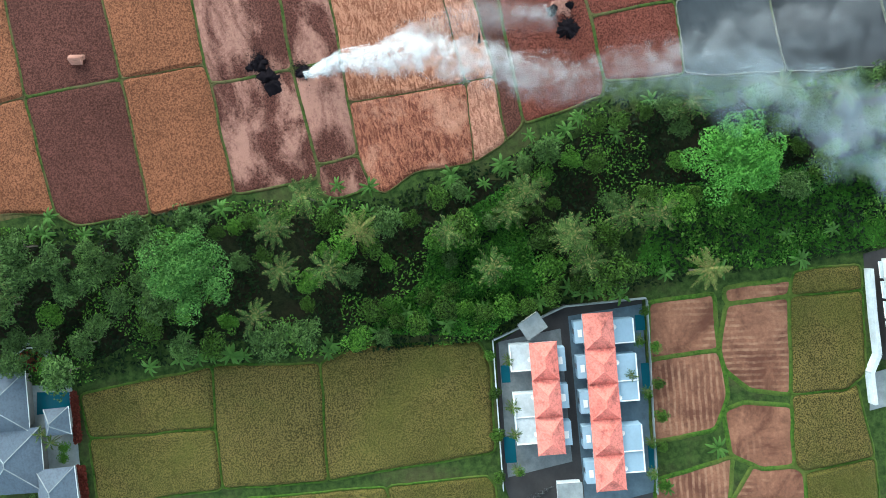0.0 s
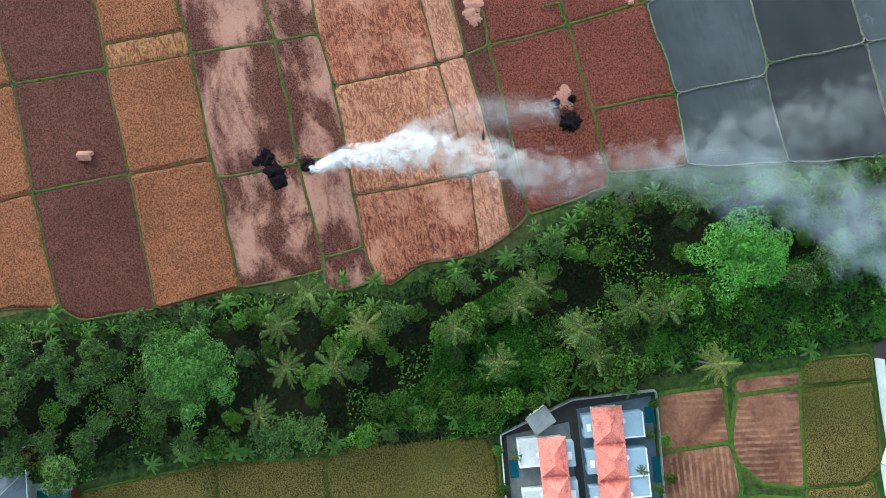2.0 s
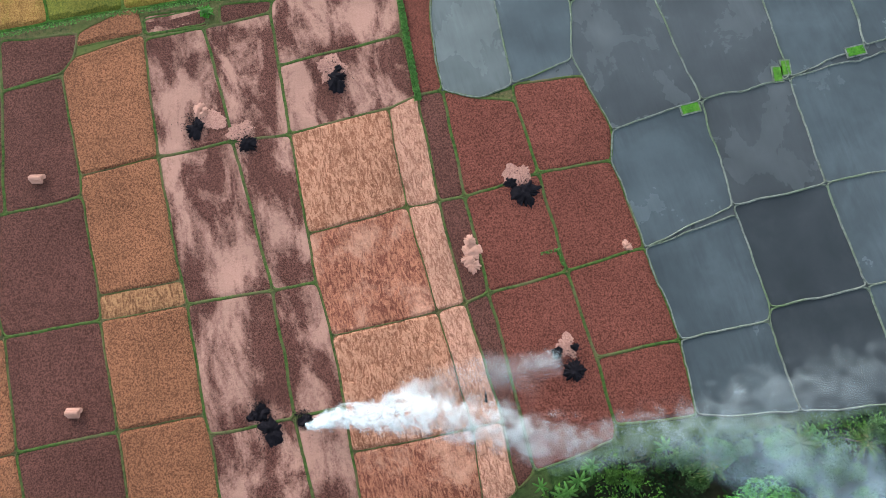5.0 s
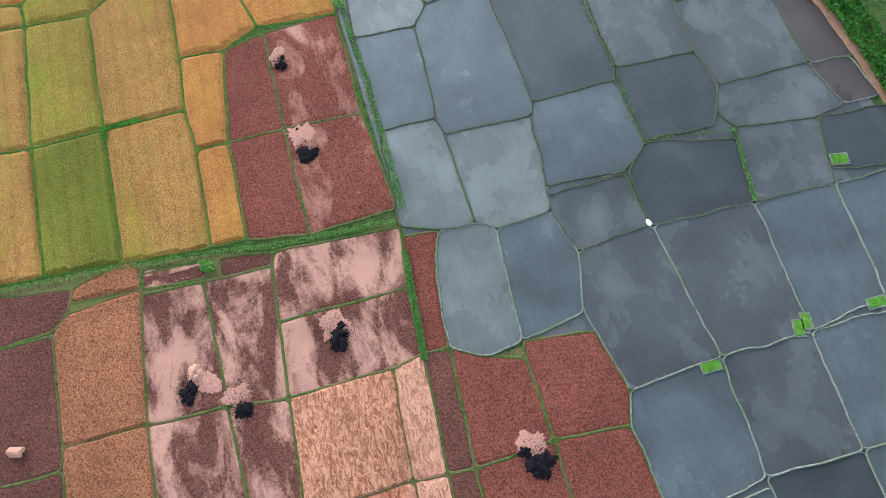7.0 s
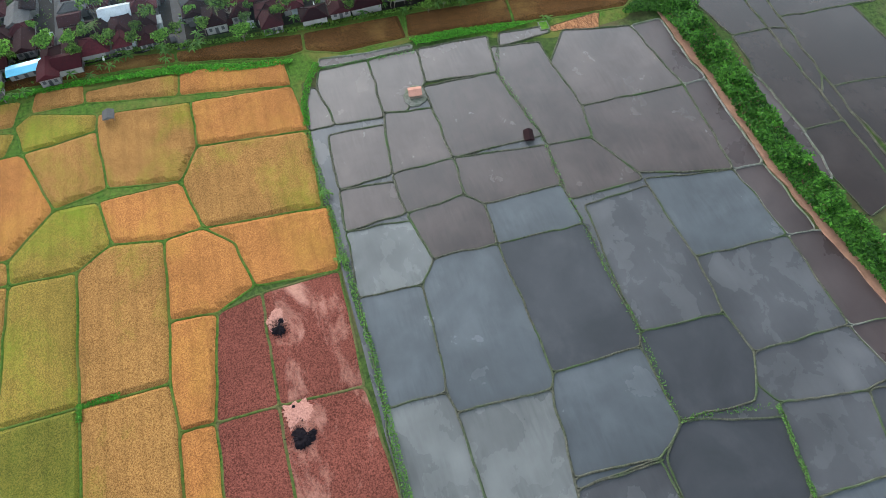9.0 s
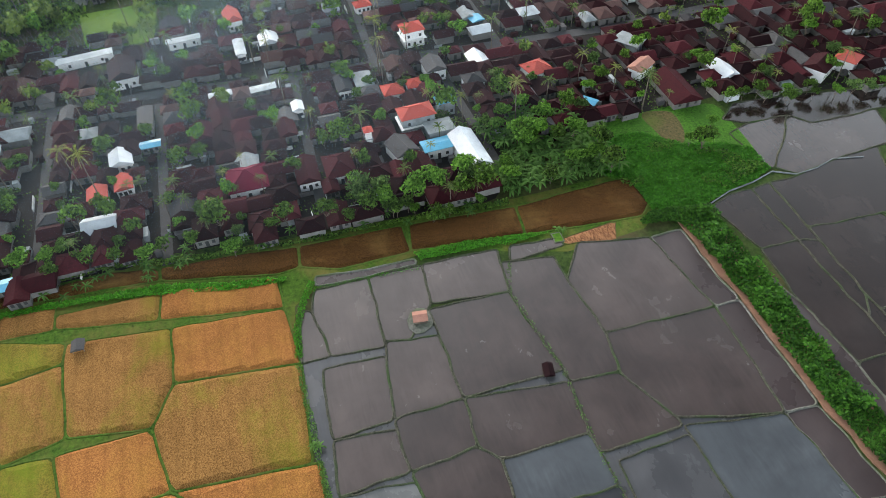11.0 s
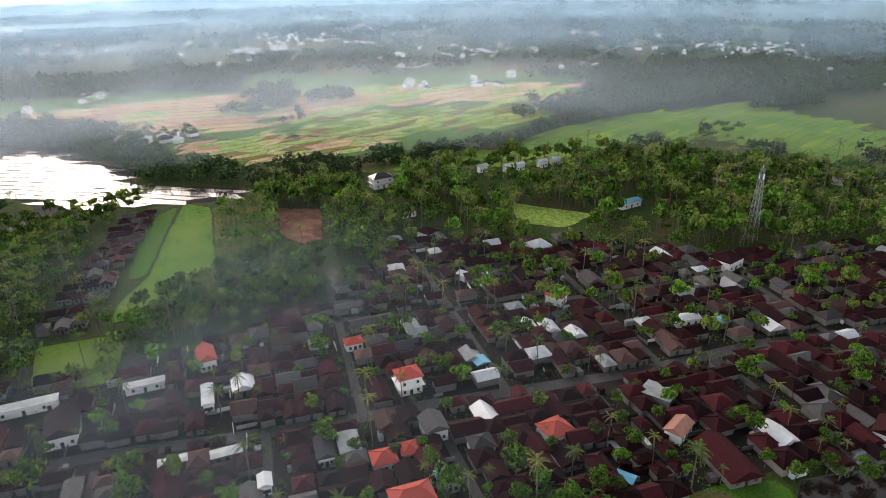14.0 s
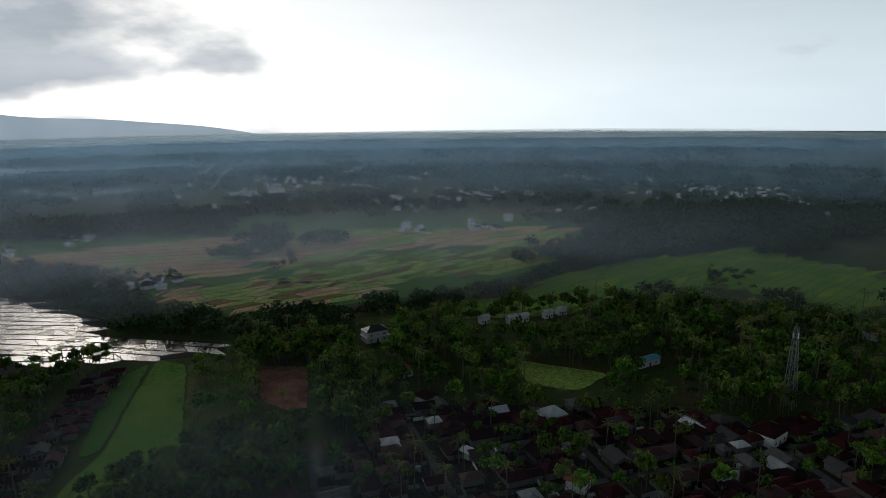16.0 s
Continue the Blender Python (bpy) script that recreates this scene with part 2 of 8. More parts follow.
def flooded(name, mud, cover, ploughed=0.0, rough=(0.12, 0.5), gloss=0.5):
    """Shallow water over mud: open water where the mud is low, dull wet mud where it stands proud."""
    a = Mat(name, 0.2, gloss)
    a.b.inputs["IOR"].default_value = 1.4
    w = a.noise(0.085, 6, 0.6, a.mapped((0.9, 1.1, 1), 12), 0.25)
    lo, hi = cover[0] - 0.06, cover[1] + 0.08
    wet = a.ramp(w, (lo, 0.0), (hi, 1.0))
    streak = a.noise(1.0, 4, 0.6, a.mapped((0.14, 1.1, 1), 12), 0.5)
    cloudy = a.noise(0.06, 4, 0.55, distort=0.5)
    c = a.mix(wet, mud, tuple(min(1, v * 1.3 + 0.006) for v in mud))
    lines = a.math("MULTIPLY", a.ramp(streak, (0.35, ploughed), (0.65, 0.0)), a.ramp(a.noise(0.13, 3), (0.4, 0.1), (0.6, 0.8)))
    c = a.mix(lines, c, tuple(v * 0.6 for v in mud))
    c = a.mix(a.ramp(cloudy, (0.35, 0.45), (0.6, 0.0)), c, tuple(v * 0.45 for v in mud))
    a.colour(c)
    r = a.mix(wet, rough[0], rough[1])
    a.rough(r)
    a.bump(a.mix(0.5, streak, a.noise(3.0, 4)), 0.10, 0.08)
    return a.m


M["soil"] = bare_soil()
M["water"] = flooded("shallow_water", (0.066, 0.073, 0.080), (0.5, 0.68), 0.45, (0.10, 0.4), 0.7)
M["waterdark"] = flooded("deep_paddy_water", (0.042, 0.043, 0.047), (0.55, 0.75), 0.1, (0.08, 0.35), 0.7)
M["mudwater"] = flooded("muddy_paddy_water", (0.058, 0.058, 0.062), (0.46, 0.62), 0.5, (0.10, 0.5), 0.7)
M["mud"] = flooded("wet_brown_mud", (0.044, 0.031, 0.030), (0.4, 0.7), 0.3, (0.2, 0.6))
M["paleploughed"] = flooded("puddled_pale_mud", (0.100, 0.103, 0.102), (0.42, 0.62), 0.75, (0.14, 0.45), 0.7)

M["brownwater"] = flooded("brown_paddy_water", (0.044, 0.030, 0.026), (0.44, 0.64), 0.6, (0.07, 0.34), 0.9)
M["browndark"] = flooded("dark_brown_paddy_water", (0.024, 0.016, 0.0135), (0.5, 0.75), 0.3, (0.08, 0.3), 0.55)
M["brownploughed"] = flooded("puddled_brown_mud", (0.060, 0.043, 0.038), (0.42, 0.62), 0.6, (0.07, 0.34), 0.85)
M["glare"] = flooded("sunlit_paddy_water", (0.06, 0.06, 0.058), (0.45, 0.65), 0.2, (0.16, 0.4))


def grassy(name, c1, c2, c3, scale=1.2, wide=0.09, bump=0.8):
    a = Mat(name, 0.95, 0.12)
    f = a.noise(scale, 6, 0.72)
    w = a.noise(wide, 5, 0.6)
    c = a.mix(a.ramp(f, (0.35, 0), (0.65, 1)), c1, c2)
    c = a.mix(a.ramp(w, (0.45, 0), (0.7, 1)), c, c3)
    c = a.mix(a.ramp(f, (0.2, 0.8), (0.42, 0.0)), c, tuple(v * 0.35 for v in c1))
    a.colour(c).bump(f, bump, 0.35)
    return a.m


M["bund_green"] = grassy("bund_grass", (0.022, 0.058, 0.008), (0.075, 0.145, 0.018), (0.11, 0.12, 0.03))
M["bund_thin"] = grassy("thin_bund_grass", (0.026, 0.045, 0.011), (0.075, 0.105, 0.022), (0.12, 0.085, 0.045))
M["bund_bright"] = grassy("lush_bund_grass", (0.030, 0.095, 0.009), (0.085, 0.205, 0.016), (0.10, 0.18, 0.025))
M["bund_dry"] = grassy("dry_bund_grass", (0.045, 0.05, 0.02), (0.15, 0.11, 0.05), (0.09, 0.11, 0.025))
M["bund_wet"] = grassy("wet_grassy_bund", (0.020, 0.024, 0.014), (0.105, 0.098, 0.075), (0.035, 0.065, 0.02), 2.2, 0.12)
M["bund_mud"] = grassy("muddy_bund", (0.08, 0.085, 0.075), (0.20, 0.195, 0.17), (0.085, 0.11, 0.05))
M["grass"] = grassy("wild_grass", (0.020, 0.068, 0.009), (0.080, 0.21, 0.02), (0.055, 0.13, 0.02))
M["verge"] = grassy("verge_grass", (0.024, 0.058, 0.007), (0.07, 0.14, 0.015), (0.13, 0.115, 0.03), 0.9, 0.09)
# Leaf litter; the dark shade under the gully trees is put into its colour.
M["gully_shade"] = grassy("shaded_leaf_litter", (0.006, 0.009, 0.004), (0.020, 0.024, 0.010), (0.022, 0.016, 0.010), 1.0, 0.15)
M["youngrice"] = grassy("young_rice", (0.045, 0.125, 0.012), (0.105, 0.235, 0.022), (0.15, 0.23, 0.030), 0.35, 0.03)
M["meadow"] = grassy("bright_meadow", (0.068, 0.150, 0.008), (0.150, 0.290, 0.014), (0.20, 0.27, 0.020), 0.35, 0.025)


def country():
    """The open land: dark scrub near, a patchwork of woods and fields far off."""
    a = Mat("open_land", 0.95, 0.1)
    f = a.noise(0.7, 6, 0.7)
    near = a.mix(a.ramp(f, (0.35, 0), (0.66, 1)), (0.016, 0.034, 0.009), (0.060, 0.095, 0.022))
    near = a.mix(a.ramp(a.noise(0.035, 5), (0.5, 0), (0.7, 1)), near, (0.085, 0.065, 0.035))
    plot = a.cells(0.011, a.mapped((1, 0.7, 1), 18), "Color")
    plots = a.ramp(a.math("FRACT", a.math("MULTIPLY", plot, 3.7)), (0.0, (0.03, 0.06, 0.015)), (0.35, (0.05, 0.10, 0.02)), (0.6, (0.13, 0.10, 0.04)), (0.8, (0.07, 0.15, 0.02)), (1.0, (0.03, 0.05, 0.015)))
    woods = a.ramp(a.noise(0.0035, 6, 0.6), (0.42, 0.0), (0.5, 1.0))
    far = a.mix(woods, plots, a.mix(f, (0.012, 0.026, 0.008), (0.035, 0.06, 0.018)))
    sep = a.t.nodes.new("ShaderNodeSeparateXYZ")
    a.link(a.pos, sep.inputs[0])
    a.colour(a.mix(a.ramp(a.math("DIVIDE", sep.outputs["X"], 1000.0), (0.62, 0.0), (0.75, 1.0)), near, far))
    a.bump(f, 0.8, 0.4)
    return a.m


M["land"] = country()


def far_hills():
    """The plain backdrop of hills: kilometres of lit haze put in as pale emission."""
    a = Mat("haze_glow_hills", 1.0, 0.0)
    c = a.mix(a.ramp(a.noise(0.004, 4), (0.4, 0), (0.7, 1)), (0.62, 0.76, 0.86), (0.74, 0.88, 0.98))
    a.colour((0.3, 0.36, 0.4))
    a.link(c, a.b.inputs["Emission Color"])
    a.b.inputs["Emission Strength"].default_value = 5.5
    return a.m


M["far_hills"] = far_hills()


def leafy(name, c1, c2, warm=None):
    a = Mat(name, 0.75, 0.2)
    r = a.random(True)
    c = a.mix(r, c1, c2)
    if warm:
        c = a.mix(a.ramp(r, (0.86, 0.0), (0.92, 1.0)), c, warm)
    c = a.mix(a.math("MULTIPLY", a.random(), 0.45), c, tuple(v * 0.45 for v in c1))
    a.colour(c)
    tr = a.t.nodes.new("ShaderNodeBsdfTranslucent")
    a.link(c, tr.inputs["Color"])
    mx = a.t.nodes.new("ShaderNodeMixShader")
    mx.inputs[0].default_value = 0.42
    a.link(a.b.outputs[0], mx.inputs[1])
    a.link(tr.outputs[0], mx.inputs[2])
    a.link(mx.outputs[0], a.t.nodes["Material Output"].inputs["Surface"])
    return a.m


M["leaf"] = leafy("broad_leaves", (0.006, 0.020, 0.003), (0.15, 0.285, 0.038))
M["leaf_light"] = leafy("light_leaves", (0.022, 0.075, 0.008), (0.2, 0.41, 0.05))
M["leaf_bright"] = leafy("bright_fine_leaves", (0.06, 0.19, 0.03), (0.23, 0.54, 0.09))
M["leaf_grey"] = leafy("grey_green_leaves", (0.020, 0.050, 0.013), (0.18, 0.30, 0.080))
M["leaf_dark"] = leafy("dark_far_leaves", (0.010, 0.028, 0.009), (0.055, 0.115, 0.035))
M["palm"] = leafy("palm_fronds", (0.030, 0.072, 0.014), (0.19, 0.29, 0.07), (0.26, 0.24, 0.08))
M["palm_dry"] = leafy("yellowing_palm_fronds", (0.09, 0.13, 0.025), (0.33, 0.37, 0.11), (0.34, 0.27, 0.10))
M["leaf_gold"] = leafy("yellow_green_leaves", (0.05, 0.10, 0.015), (0.26, 0.36, 0.07))
M["weeds"] = leafy("lush_weeds", (0.036, 0.155, 0.012), (0.11, 0.38, 0.024))
# Darkened leaves: the shade in the gaps between trees is put into the colour.
M["shade_leaf"] = leafy("shaded_undergrowth_leaves", (0.005, 0.013, 0.004), (0.024, 0.058, 0.011))
M["hedge_leaf"] = leafy("hedge_leaves", (0.013, 0.054, 0.006), (0.082, 0.240, 0.020))
M["leaf_pale"] = leafy("pale_grey_green_leaves", (0.036, 0.11, 0.022), (0.19, 0.38, 0.085))
M["banana"] = leafy("banana_leaves", (0.040, 0.105, 0.018), (0.15, 0.30, 0.060))


def plain(name, c, rough=0.85, scale=1.0, var=0.3, spec=0.25, rnd=0.0, bump=0.2):
    """A plain surface with fine grain, broad stains and an even change from thing to thing."""
    a = Mat(name, rough, spec)
    f = a.noise(scale * 3, 5, 0.7)
    w = a.noise(scale * 0.4, 5, 0.65)
    col = a.mix(a.ramp(w, (0.35, 0), (0.7, 1)), tuple(v * (1 - var) for v in c), c)
    col = a.mix(a.ramp(f, (0.25, var), (0.55, 0.0)), col, tuple(v * 0.45 for v in c))
    if rnd:
        col = a.mix(1.0, col, a.ramp(a.random(), (0.0, 1 - rnd), (1.0, 1 + rnd)), "MULTIPLY")
    a.colour(col).bump(f, bump, 0.05)
    return a.m


def tiled(name, c1, c2, stain, rough=0.8, soot=0.4):
    """Roof tiles: courses and rolls as relief, moss and soot stains; two tones from roof to roof."""
    a = Mat(name, rough, 0.05)
    f = a.noise(2.5, 5, 0.7)
    w = a.noise(0.5, 5, 0.7)
    c = a.mix(a.math("FRACT", a.math("ADD", a.random(), a.math("MULTIPLY", a.random(True), 7.3))), c1, c2)
    c = a.mix(a.ramp(w, (0.5, 0.0), (0.72, soot)), c, stain)
    c = a.mix(a.ramp(f, (0.3, 0.45), (0.55, 0.0)), c, stain)
    a.colour(c).bump(a.mix(0.5, a.stripes(1.6, 0, 0.3), a.noise(8, 3)), 0.35, 0.06)
    return a.m


M["tile_brown"] = tiled("brown_roof_tiles", (0.013, 0.0048, 0.006), (0.042, 0.0115, 0.0135), (0.007, 0.005, 0.006))
M["tile_maroon"] = tiled("maroon_roof_tiles", (0.034, 0.0075, 0.010), (0.080, 0.017, 0.022), (0.013, 0.007, 0.008), soot=0.35)
M["tile_red"] = tiled("crimson_roof_sheets", (0.135, 0.014, 0.034), (0.15, 0.018, 0.038), (0.05, 0.010, 0.016), soot=0.15)
M["tile_orange"] = tiled("orange_roof_tiles", (0.56, 0.10, 0.075), (0.42, 0.10, 0.08), (0.16, 0.042, 0.036), soot=0.25)
M["tile_villa"] = tiled("salmon_roof_tiles", (0.78, 0.22, 0.175), (0.74, 0.25, 0.20), (0.16, 0.05, 0.045), soot=0.8)
# Far-side roofs: sunlit haze is put into this paler pinkish tile colour.
M["tile_hazed"] = tiled("hazed_pinkish_roof_tiles", (0.062, 0.034, 0.032), (0.15, 0.088, 0.080), (0.035, 0.024, 0.024))
M["tile_grey"] = tiled("grey_roof_sheets", (0.042, 0.041, 0.044), (0.135, 0.13, 0.13), (0.035, 0.031, 0.03))
M["tile_slate"] = tiled("blue_grey_roof_tiles", (0.105, 0.13, 0.165), (0.13, 0.155, 0.19), (0.06, 0.065, 0.08), soot=0.4)
M["slate_dark"] = tiled("dark_slate_roof", (0.018, 0.021, 0.030), (0.024, 0.028, 0.038), (0.012, 0.013, 0.017), soot=0.3)
M["zinc"] = plain("bright_metal_sheet", (0.62, 0.66, 0.70), 0.35, 1.0, 0.2, 0.5)
M["blue_sheet"] = plain("blue_painted_sheet", (0.10, 0.42, 0.62), 0.4, 1.0, 0.15, 0.4)
M["render_wall"] = plain("lime_washed_wall", (0.21, 0.20, 0.19), 0.9, 0.8, 0.3, rnd=0.2)
M["white_wall"] = plain("white_painted_wall", (0.84, 0.84, 0.83), 0.8, 0.6, 0.12)
M["deck_blue"] = plain("pale_blue_flat_roof", (0.34, 0.47, 0.58), 0.7, 0.5, 0.15)
M["deck_grey"] = plain("weathered_concrete", (0.34, 0.37, 0.38), 0.85, 0.7, 0.4)
M["deck_white"] = plain("stained_white_roof", (0.66, 0.70, 0.72), 0.8, 0.8, 0.35)
M["patio"] = plain("pale_patio_paving", (0.21, 0.23, 0.24), 0.85, 1.2, 0.4)
M["patio_blue"] = plain("blue_grey_patio_paving", (0.13, 0.18, 0.22), 0.8, 1.2, 0.35)
M["asphalt"] = plain("worn_asphalt", (0.085, 0.083, 0.084), 0.85, 0.6, 0.3)
M["paving"] = plain("dark_paving", (0.055, 0.05, 0.05), 0.8, 0.8, 0.3)
M["dark"] = plain("dark_opening", (0.02, 0.022, 0.025), 0.3, 1.0, 0.2, 0.5)
M["trunk"] = plain("grey_bark", (0.17, 0.14, 0.11), 0.9, 3.0, 0.4, bump=0.6)
M["ash"] = plain("burnt_straw", (0.014, 0.011, 0.014), 1.0, 1.5, 0.5, spec=0.04, bump=1.0)
M["chaff"] = crop("threshed_chaff", (0.27, 0.125, 0.10), (0.42, 0.21, 0.165), tuft=2.4)
M["pale_straw"] = plain("pale_pink_straw", (0.44, 0.215, 0.16), 0.95, 1.2, 0.3, bump=0.8)
# Trodden earth; shade between the packed houses is put into its dark colour.
M["yard"] = plain("shaded_trodden_earth", (0.022, 0.018, 0.0155), 0.95, 0.3, 0.45, bump=0.5)
M["steel"] = plain("galvanised_steel", (0.24, 0.25, 0.26), 0.5, 2.0, 0.2, 0.5)
M["pool"] = plain("pool_water", (0.015, 0.11, 0.15), 0.08, 0.3, 0.15, 0.5, bump=0.05)
M["bank"] = plain("reddish_earth", (0.30, 0.16, 0.105), 0.95, 0.8, 0.4, bump=0.7)
M["red_hedge"] = leafy("red_leaves", (0.10, 0.018, 0.012), (0.24, 0.05, 0.03))


# ---- building helpers ----
def mesh(name, verts, faces, mats, smooth=False, idx=None):
    me = bpy.data.meshes.new(name)
    me.from_pydata([tuple(v) for v in verts], [], [tuple(f) for f in faces])
    for m in (mats if isinstance(mats, (list, tuple)) else [mats]):
        me.materials.append(m)
    if idx is not None:
        me.polygons.foreach_set("material_index", idx)
    if smooth:
        me.polygons.foreach_set("use_smooth", [True] * len(me.polygons))
    me.update()
    return me


def thing(name, label, category, at=(0, 0, 0), yaw=0, data=None, group="", kind=""):
    ob = tagged(new(name, data), label, category, group, kind)
    ob.matrix_basis = pose(*at, 0, 0, yaw)
    return ob


def part(name, me, parent, label=""):
    """Links a mesh as one part of a thing (its coordinates are the thing's own)."""
    ob = new(name, me)
    ob.parent = parent
    if label:
        tagged(ob, label)
    return ob


class Geo:
    """Collects boxes, prisms and tubes into one mesh."""

    def __init__(self):
        self.v, self.f = [], []

    def add(self, verts, faces):
        n = len(self.v)
        self.v += [tuple(p) for p in verts]
        self.f += [tuple(i + n for i in f) for f in faces]
        return self

    def box(self, x0, y0, z0, x1, y1, z1):
        p = [(x, y, z) for z in (z0, z1) for x, y in ((x0, y0), (x1, y0), (x1, y1), (x0, y1))]
        return self.add(p, [(3, 2, 1, 0), (4, 5, 6, 7), (0, 1, 5, 4), (1, 2, 6, 5), (2, 3, 7, 6), (3, 0, 4, 7)])

    def prism(self, pts, z0, z1):
        n = len(pts)
        v = [(x, y, z0) for x, y in pts] + [(x, y, z1) for x, y in pts]
        return self.add(v, [tuple(range(n - 1, -1, -1)), tuple(range(n, 2 * n))] + [(i, (i + 1) % n, n + (i + 1) % n, n + i) for i in range(n)])

    def tube(self, path, radii, sides=6):
        rings = []
        for i, p in enumerate(path):
            a, b = Vector(path[max(0, i - 1)]), Vector(path[min(len(path) - 1, i + 1)])
            q = (b - a).to_track_quat("Z", "Y")
            rings.append([Vector(p) + q @ Vector((radii[i] * math.cos(k * math.tau / sides), radii[i] * math.sin(k * math.tau / sides), 0)) for k in range(sides)])
        v = [p for r in rings for p in r]
        f = [(i * sides + k, i * sides + (k + 1) % sides, (i + 1) * sides + (k + 1) % sides, (i + 1) * sides + k) for i in range(len(path) - 1) for k in range(sides)]
        return self.add(v, f + [tuple(range(sides - 1, -1, -1)), tuple(range(len(v) - sides, len(v)))])

    def roof(self, w, d, z, rise, over=0.6, hip=True, thick=0.16, ridge=None):
        """A hipped or gabled roof on a w by d body, its ridge along the longer side."""
        a, b = w / 2 + over, d / 2 + over
        long_x = a >= b
        r = max(0.15, (a - b if long_x else b - a)) if hip else (a if long_x else b)
        if ridge is not None:
            r = ridge
        e = [(-a, -b), (a, -b), (a, b), (-a, b)]
        top = [(-r, 0), (r, 0)] if long_x else [(0, -r), (0, r)]
        lo = [(x, y, z - thick) for x, y in e]
        hi = [(x, y, z) for x, y in e]
        rd = [(x, y, z + rise) for x, y in top]
        s = [(4, 5, 9, 8), (5, 6, 9), (6, 7, 8, 9), (7, 4, 8)] if long_x else [(4, 5, 8), (5, 6, 9, 8), (6, 7, 9), (7, 4, 8, 9)]
        return self.add(lo + hi + rd, [(3, 2, 1, 0), (0, 1, 5, 4), (1, 2, 6, 5), (2, 3, 7, 6), (3, 0, 4, 7)] + s)

    def made(self, name, mats, smooth=False):
        return mesh(name, self.v, self.f, mats, smooth)


def vnoise(x, y, scale, seed=0):
    """Smooth value noise in 0..1 over the plan, scale in metres."""
    x, y = np.asarray(x, float) / scale + seed * 17.31, np.asarray(y, float) / scale - seed * 9.73
    xi, yi = np.floor(x), np.floor(y)
    fx, fy = x - xi, y - yi
    fx, fy = fx * fx * (3 - 2 * fx), fy * fy * (3 - 2 * fy)

    def h(a, b):
        s = np.sin(a * 127.1 + b * 311.7) * 43758.5453
        return s - np.floor(s)
    return (h(xi, yi) * (1 - fx) + h(xi + 1, yi) * fx) * (1 - fy) + (h(xi, yi + 1) * (1 - fx) + h(xi + 1, yi + 1) * fx) * fy


def land_z(x, y):
    """The plain is flat round the walk and sinks gently far off."""
    r = np.hypot(np.asarray(x, float) - 200, np.asarray(y, float) + 60)
    return -84 * np.clip((r - 700) / 4300, 0, 2)


def inside(px, py, poly):
    poly = np.asarray(poly, float)
    res = np.zeros(np.shape(px), bool)
    for (x0, y0), (x1, y1) in zip(poly, np.roll(poly, -1, 0)):
        if y0 != y1:
            res ^= ((y0 > py) != (y1 > py)) & (px < (x1 - x0) * (py - y0) / (y1 - y0) + x0)
    return res


def outline(corners, step=1.1, wobble=0.2, rounds=1):
    """A plot's edge: resampled, its corners eased, slightly uneven, anticlockwise."""
    p = np.asarray(corners, float)
    if np.sum(p[:, 0] * np.roll(p[:, 1], -1) - p[:, 1] * np.roll(p[:, 0], -1)) < 0:
        p = p[::-1]
    out = []
    for a, b in zip(p, np.roll(p, -1, 0)):
        n = max(1, int(round(np.hypot(*(b - a)) / step)))
        out += [a + (b - a) * k / n for k in range(n)]
    q = np.array(out)
    for _ in range(rounds):
        q = 0.5 * q + 0.25 * (np.roll(q, 1, 0) + np.roll(q, -1, 0))
    q = q + wobble * (np.stack([vnoise(q[:, 0], q[:, 1], 5, 1), vnoise(q[:, 0], q[:, 1], 5, 2)], 1) - 0.5) * 2
    return q + 0.7 * wobble * (np.stack([vnoise(q[:, 0], q[:, 1], 1.3, 3), vnoise(q[:, 0], q[:, 1], 1.3, 4)], 1) - 0.5)


def inset(q, d):
    t = np.roll(q, -1, 0) - np.roll(q, 1, 0)
    t /= np.maximum(np.hypot(t[:, 0], t[:, 1]), 1e-6)[:, None]
    return q + d * np.stack([-t[:, 1], t[:, 0]], 1)


def cover(poly, cell, height):
    """A gridded sheet over a plot: verts and faces; height(x, y) gives the crop, the rim goes down to the ground."""
    lo, hi = poly.min(0) - cell, poly.max(0) + cell
    xs, ys = np.arange(lo[0], hi[0] + cell, cell), np.arange(lo[1], hi[1] + cell, cell)
    cx, cy = np.meshgrid(xs[:-1] + cell / 2, ys[:-1] + cell / 2, indexing="ij")
    keep = inside(cx, cy, poly)
    used = np.zeros((len(xs), len(ys)), int)
    for i in (0, 1):
        for j in (0, 1):
            used[i:len(xs) - 1 + i, j:len(ys) - 1 + j] += keep
    gx, gy = np.meshgrid(xs, ys, indexing="ij")
    rim = (used > 0) & (used < 4)
    pts = np.stack([gx, gy], -1)
    rx = pts[rim]
    best, bd = rx.copy(), np.full(len(rx), 1e9)
    for a, b in zip(poly, np.roll(poly, -1, 0)):
        ab = b - a
        u = np.clip(((rx - a) @ ab) / max(ab @ ab, 1e-9), 0, 1)
        c = a + u[:, None] * ab
        dd = np.hypot(*(rx - c).T)
        near = dd < bd
        best[near], bd[near] = c[near], dd[near]
    pts[rim] = best
    z = height(gx, gy)
    z[rim] = 0.03
    num = np.full(used.shape, -1)
    num[used > 0] = np.arange((used > 0).sum())
    v = np.concatenate([pts, z[..., None]], -1)[used > 0]
    i, j = np.nonzero(keep)
    return v, np.stack([num[i, j], num[i + 1, j], num[i + 1, j + 1], num[i, j + 1]], 1)


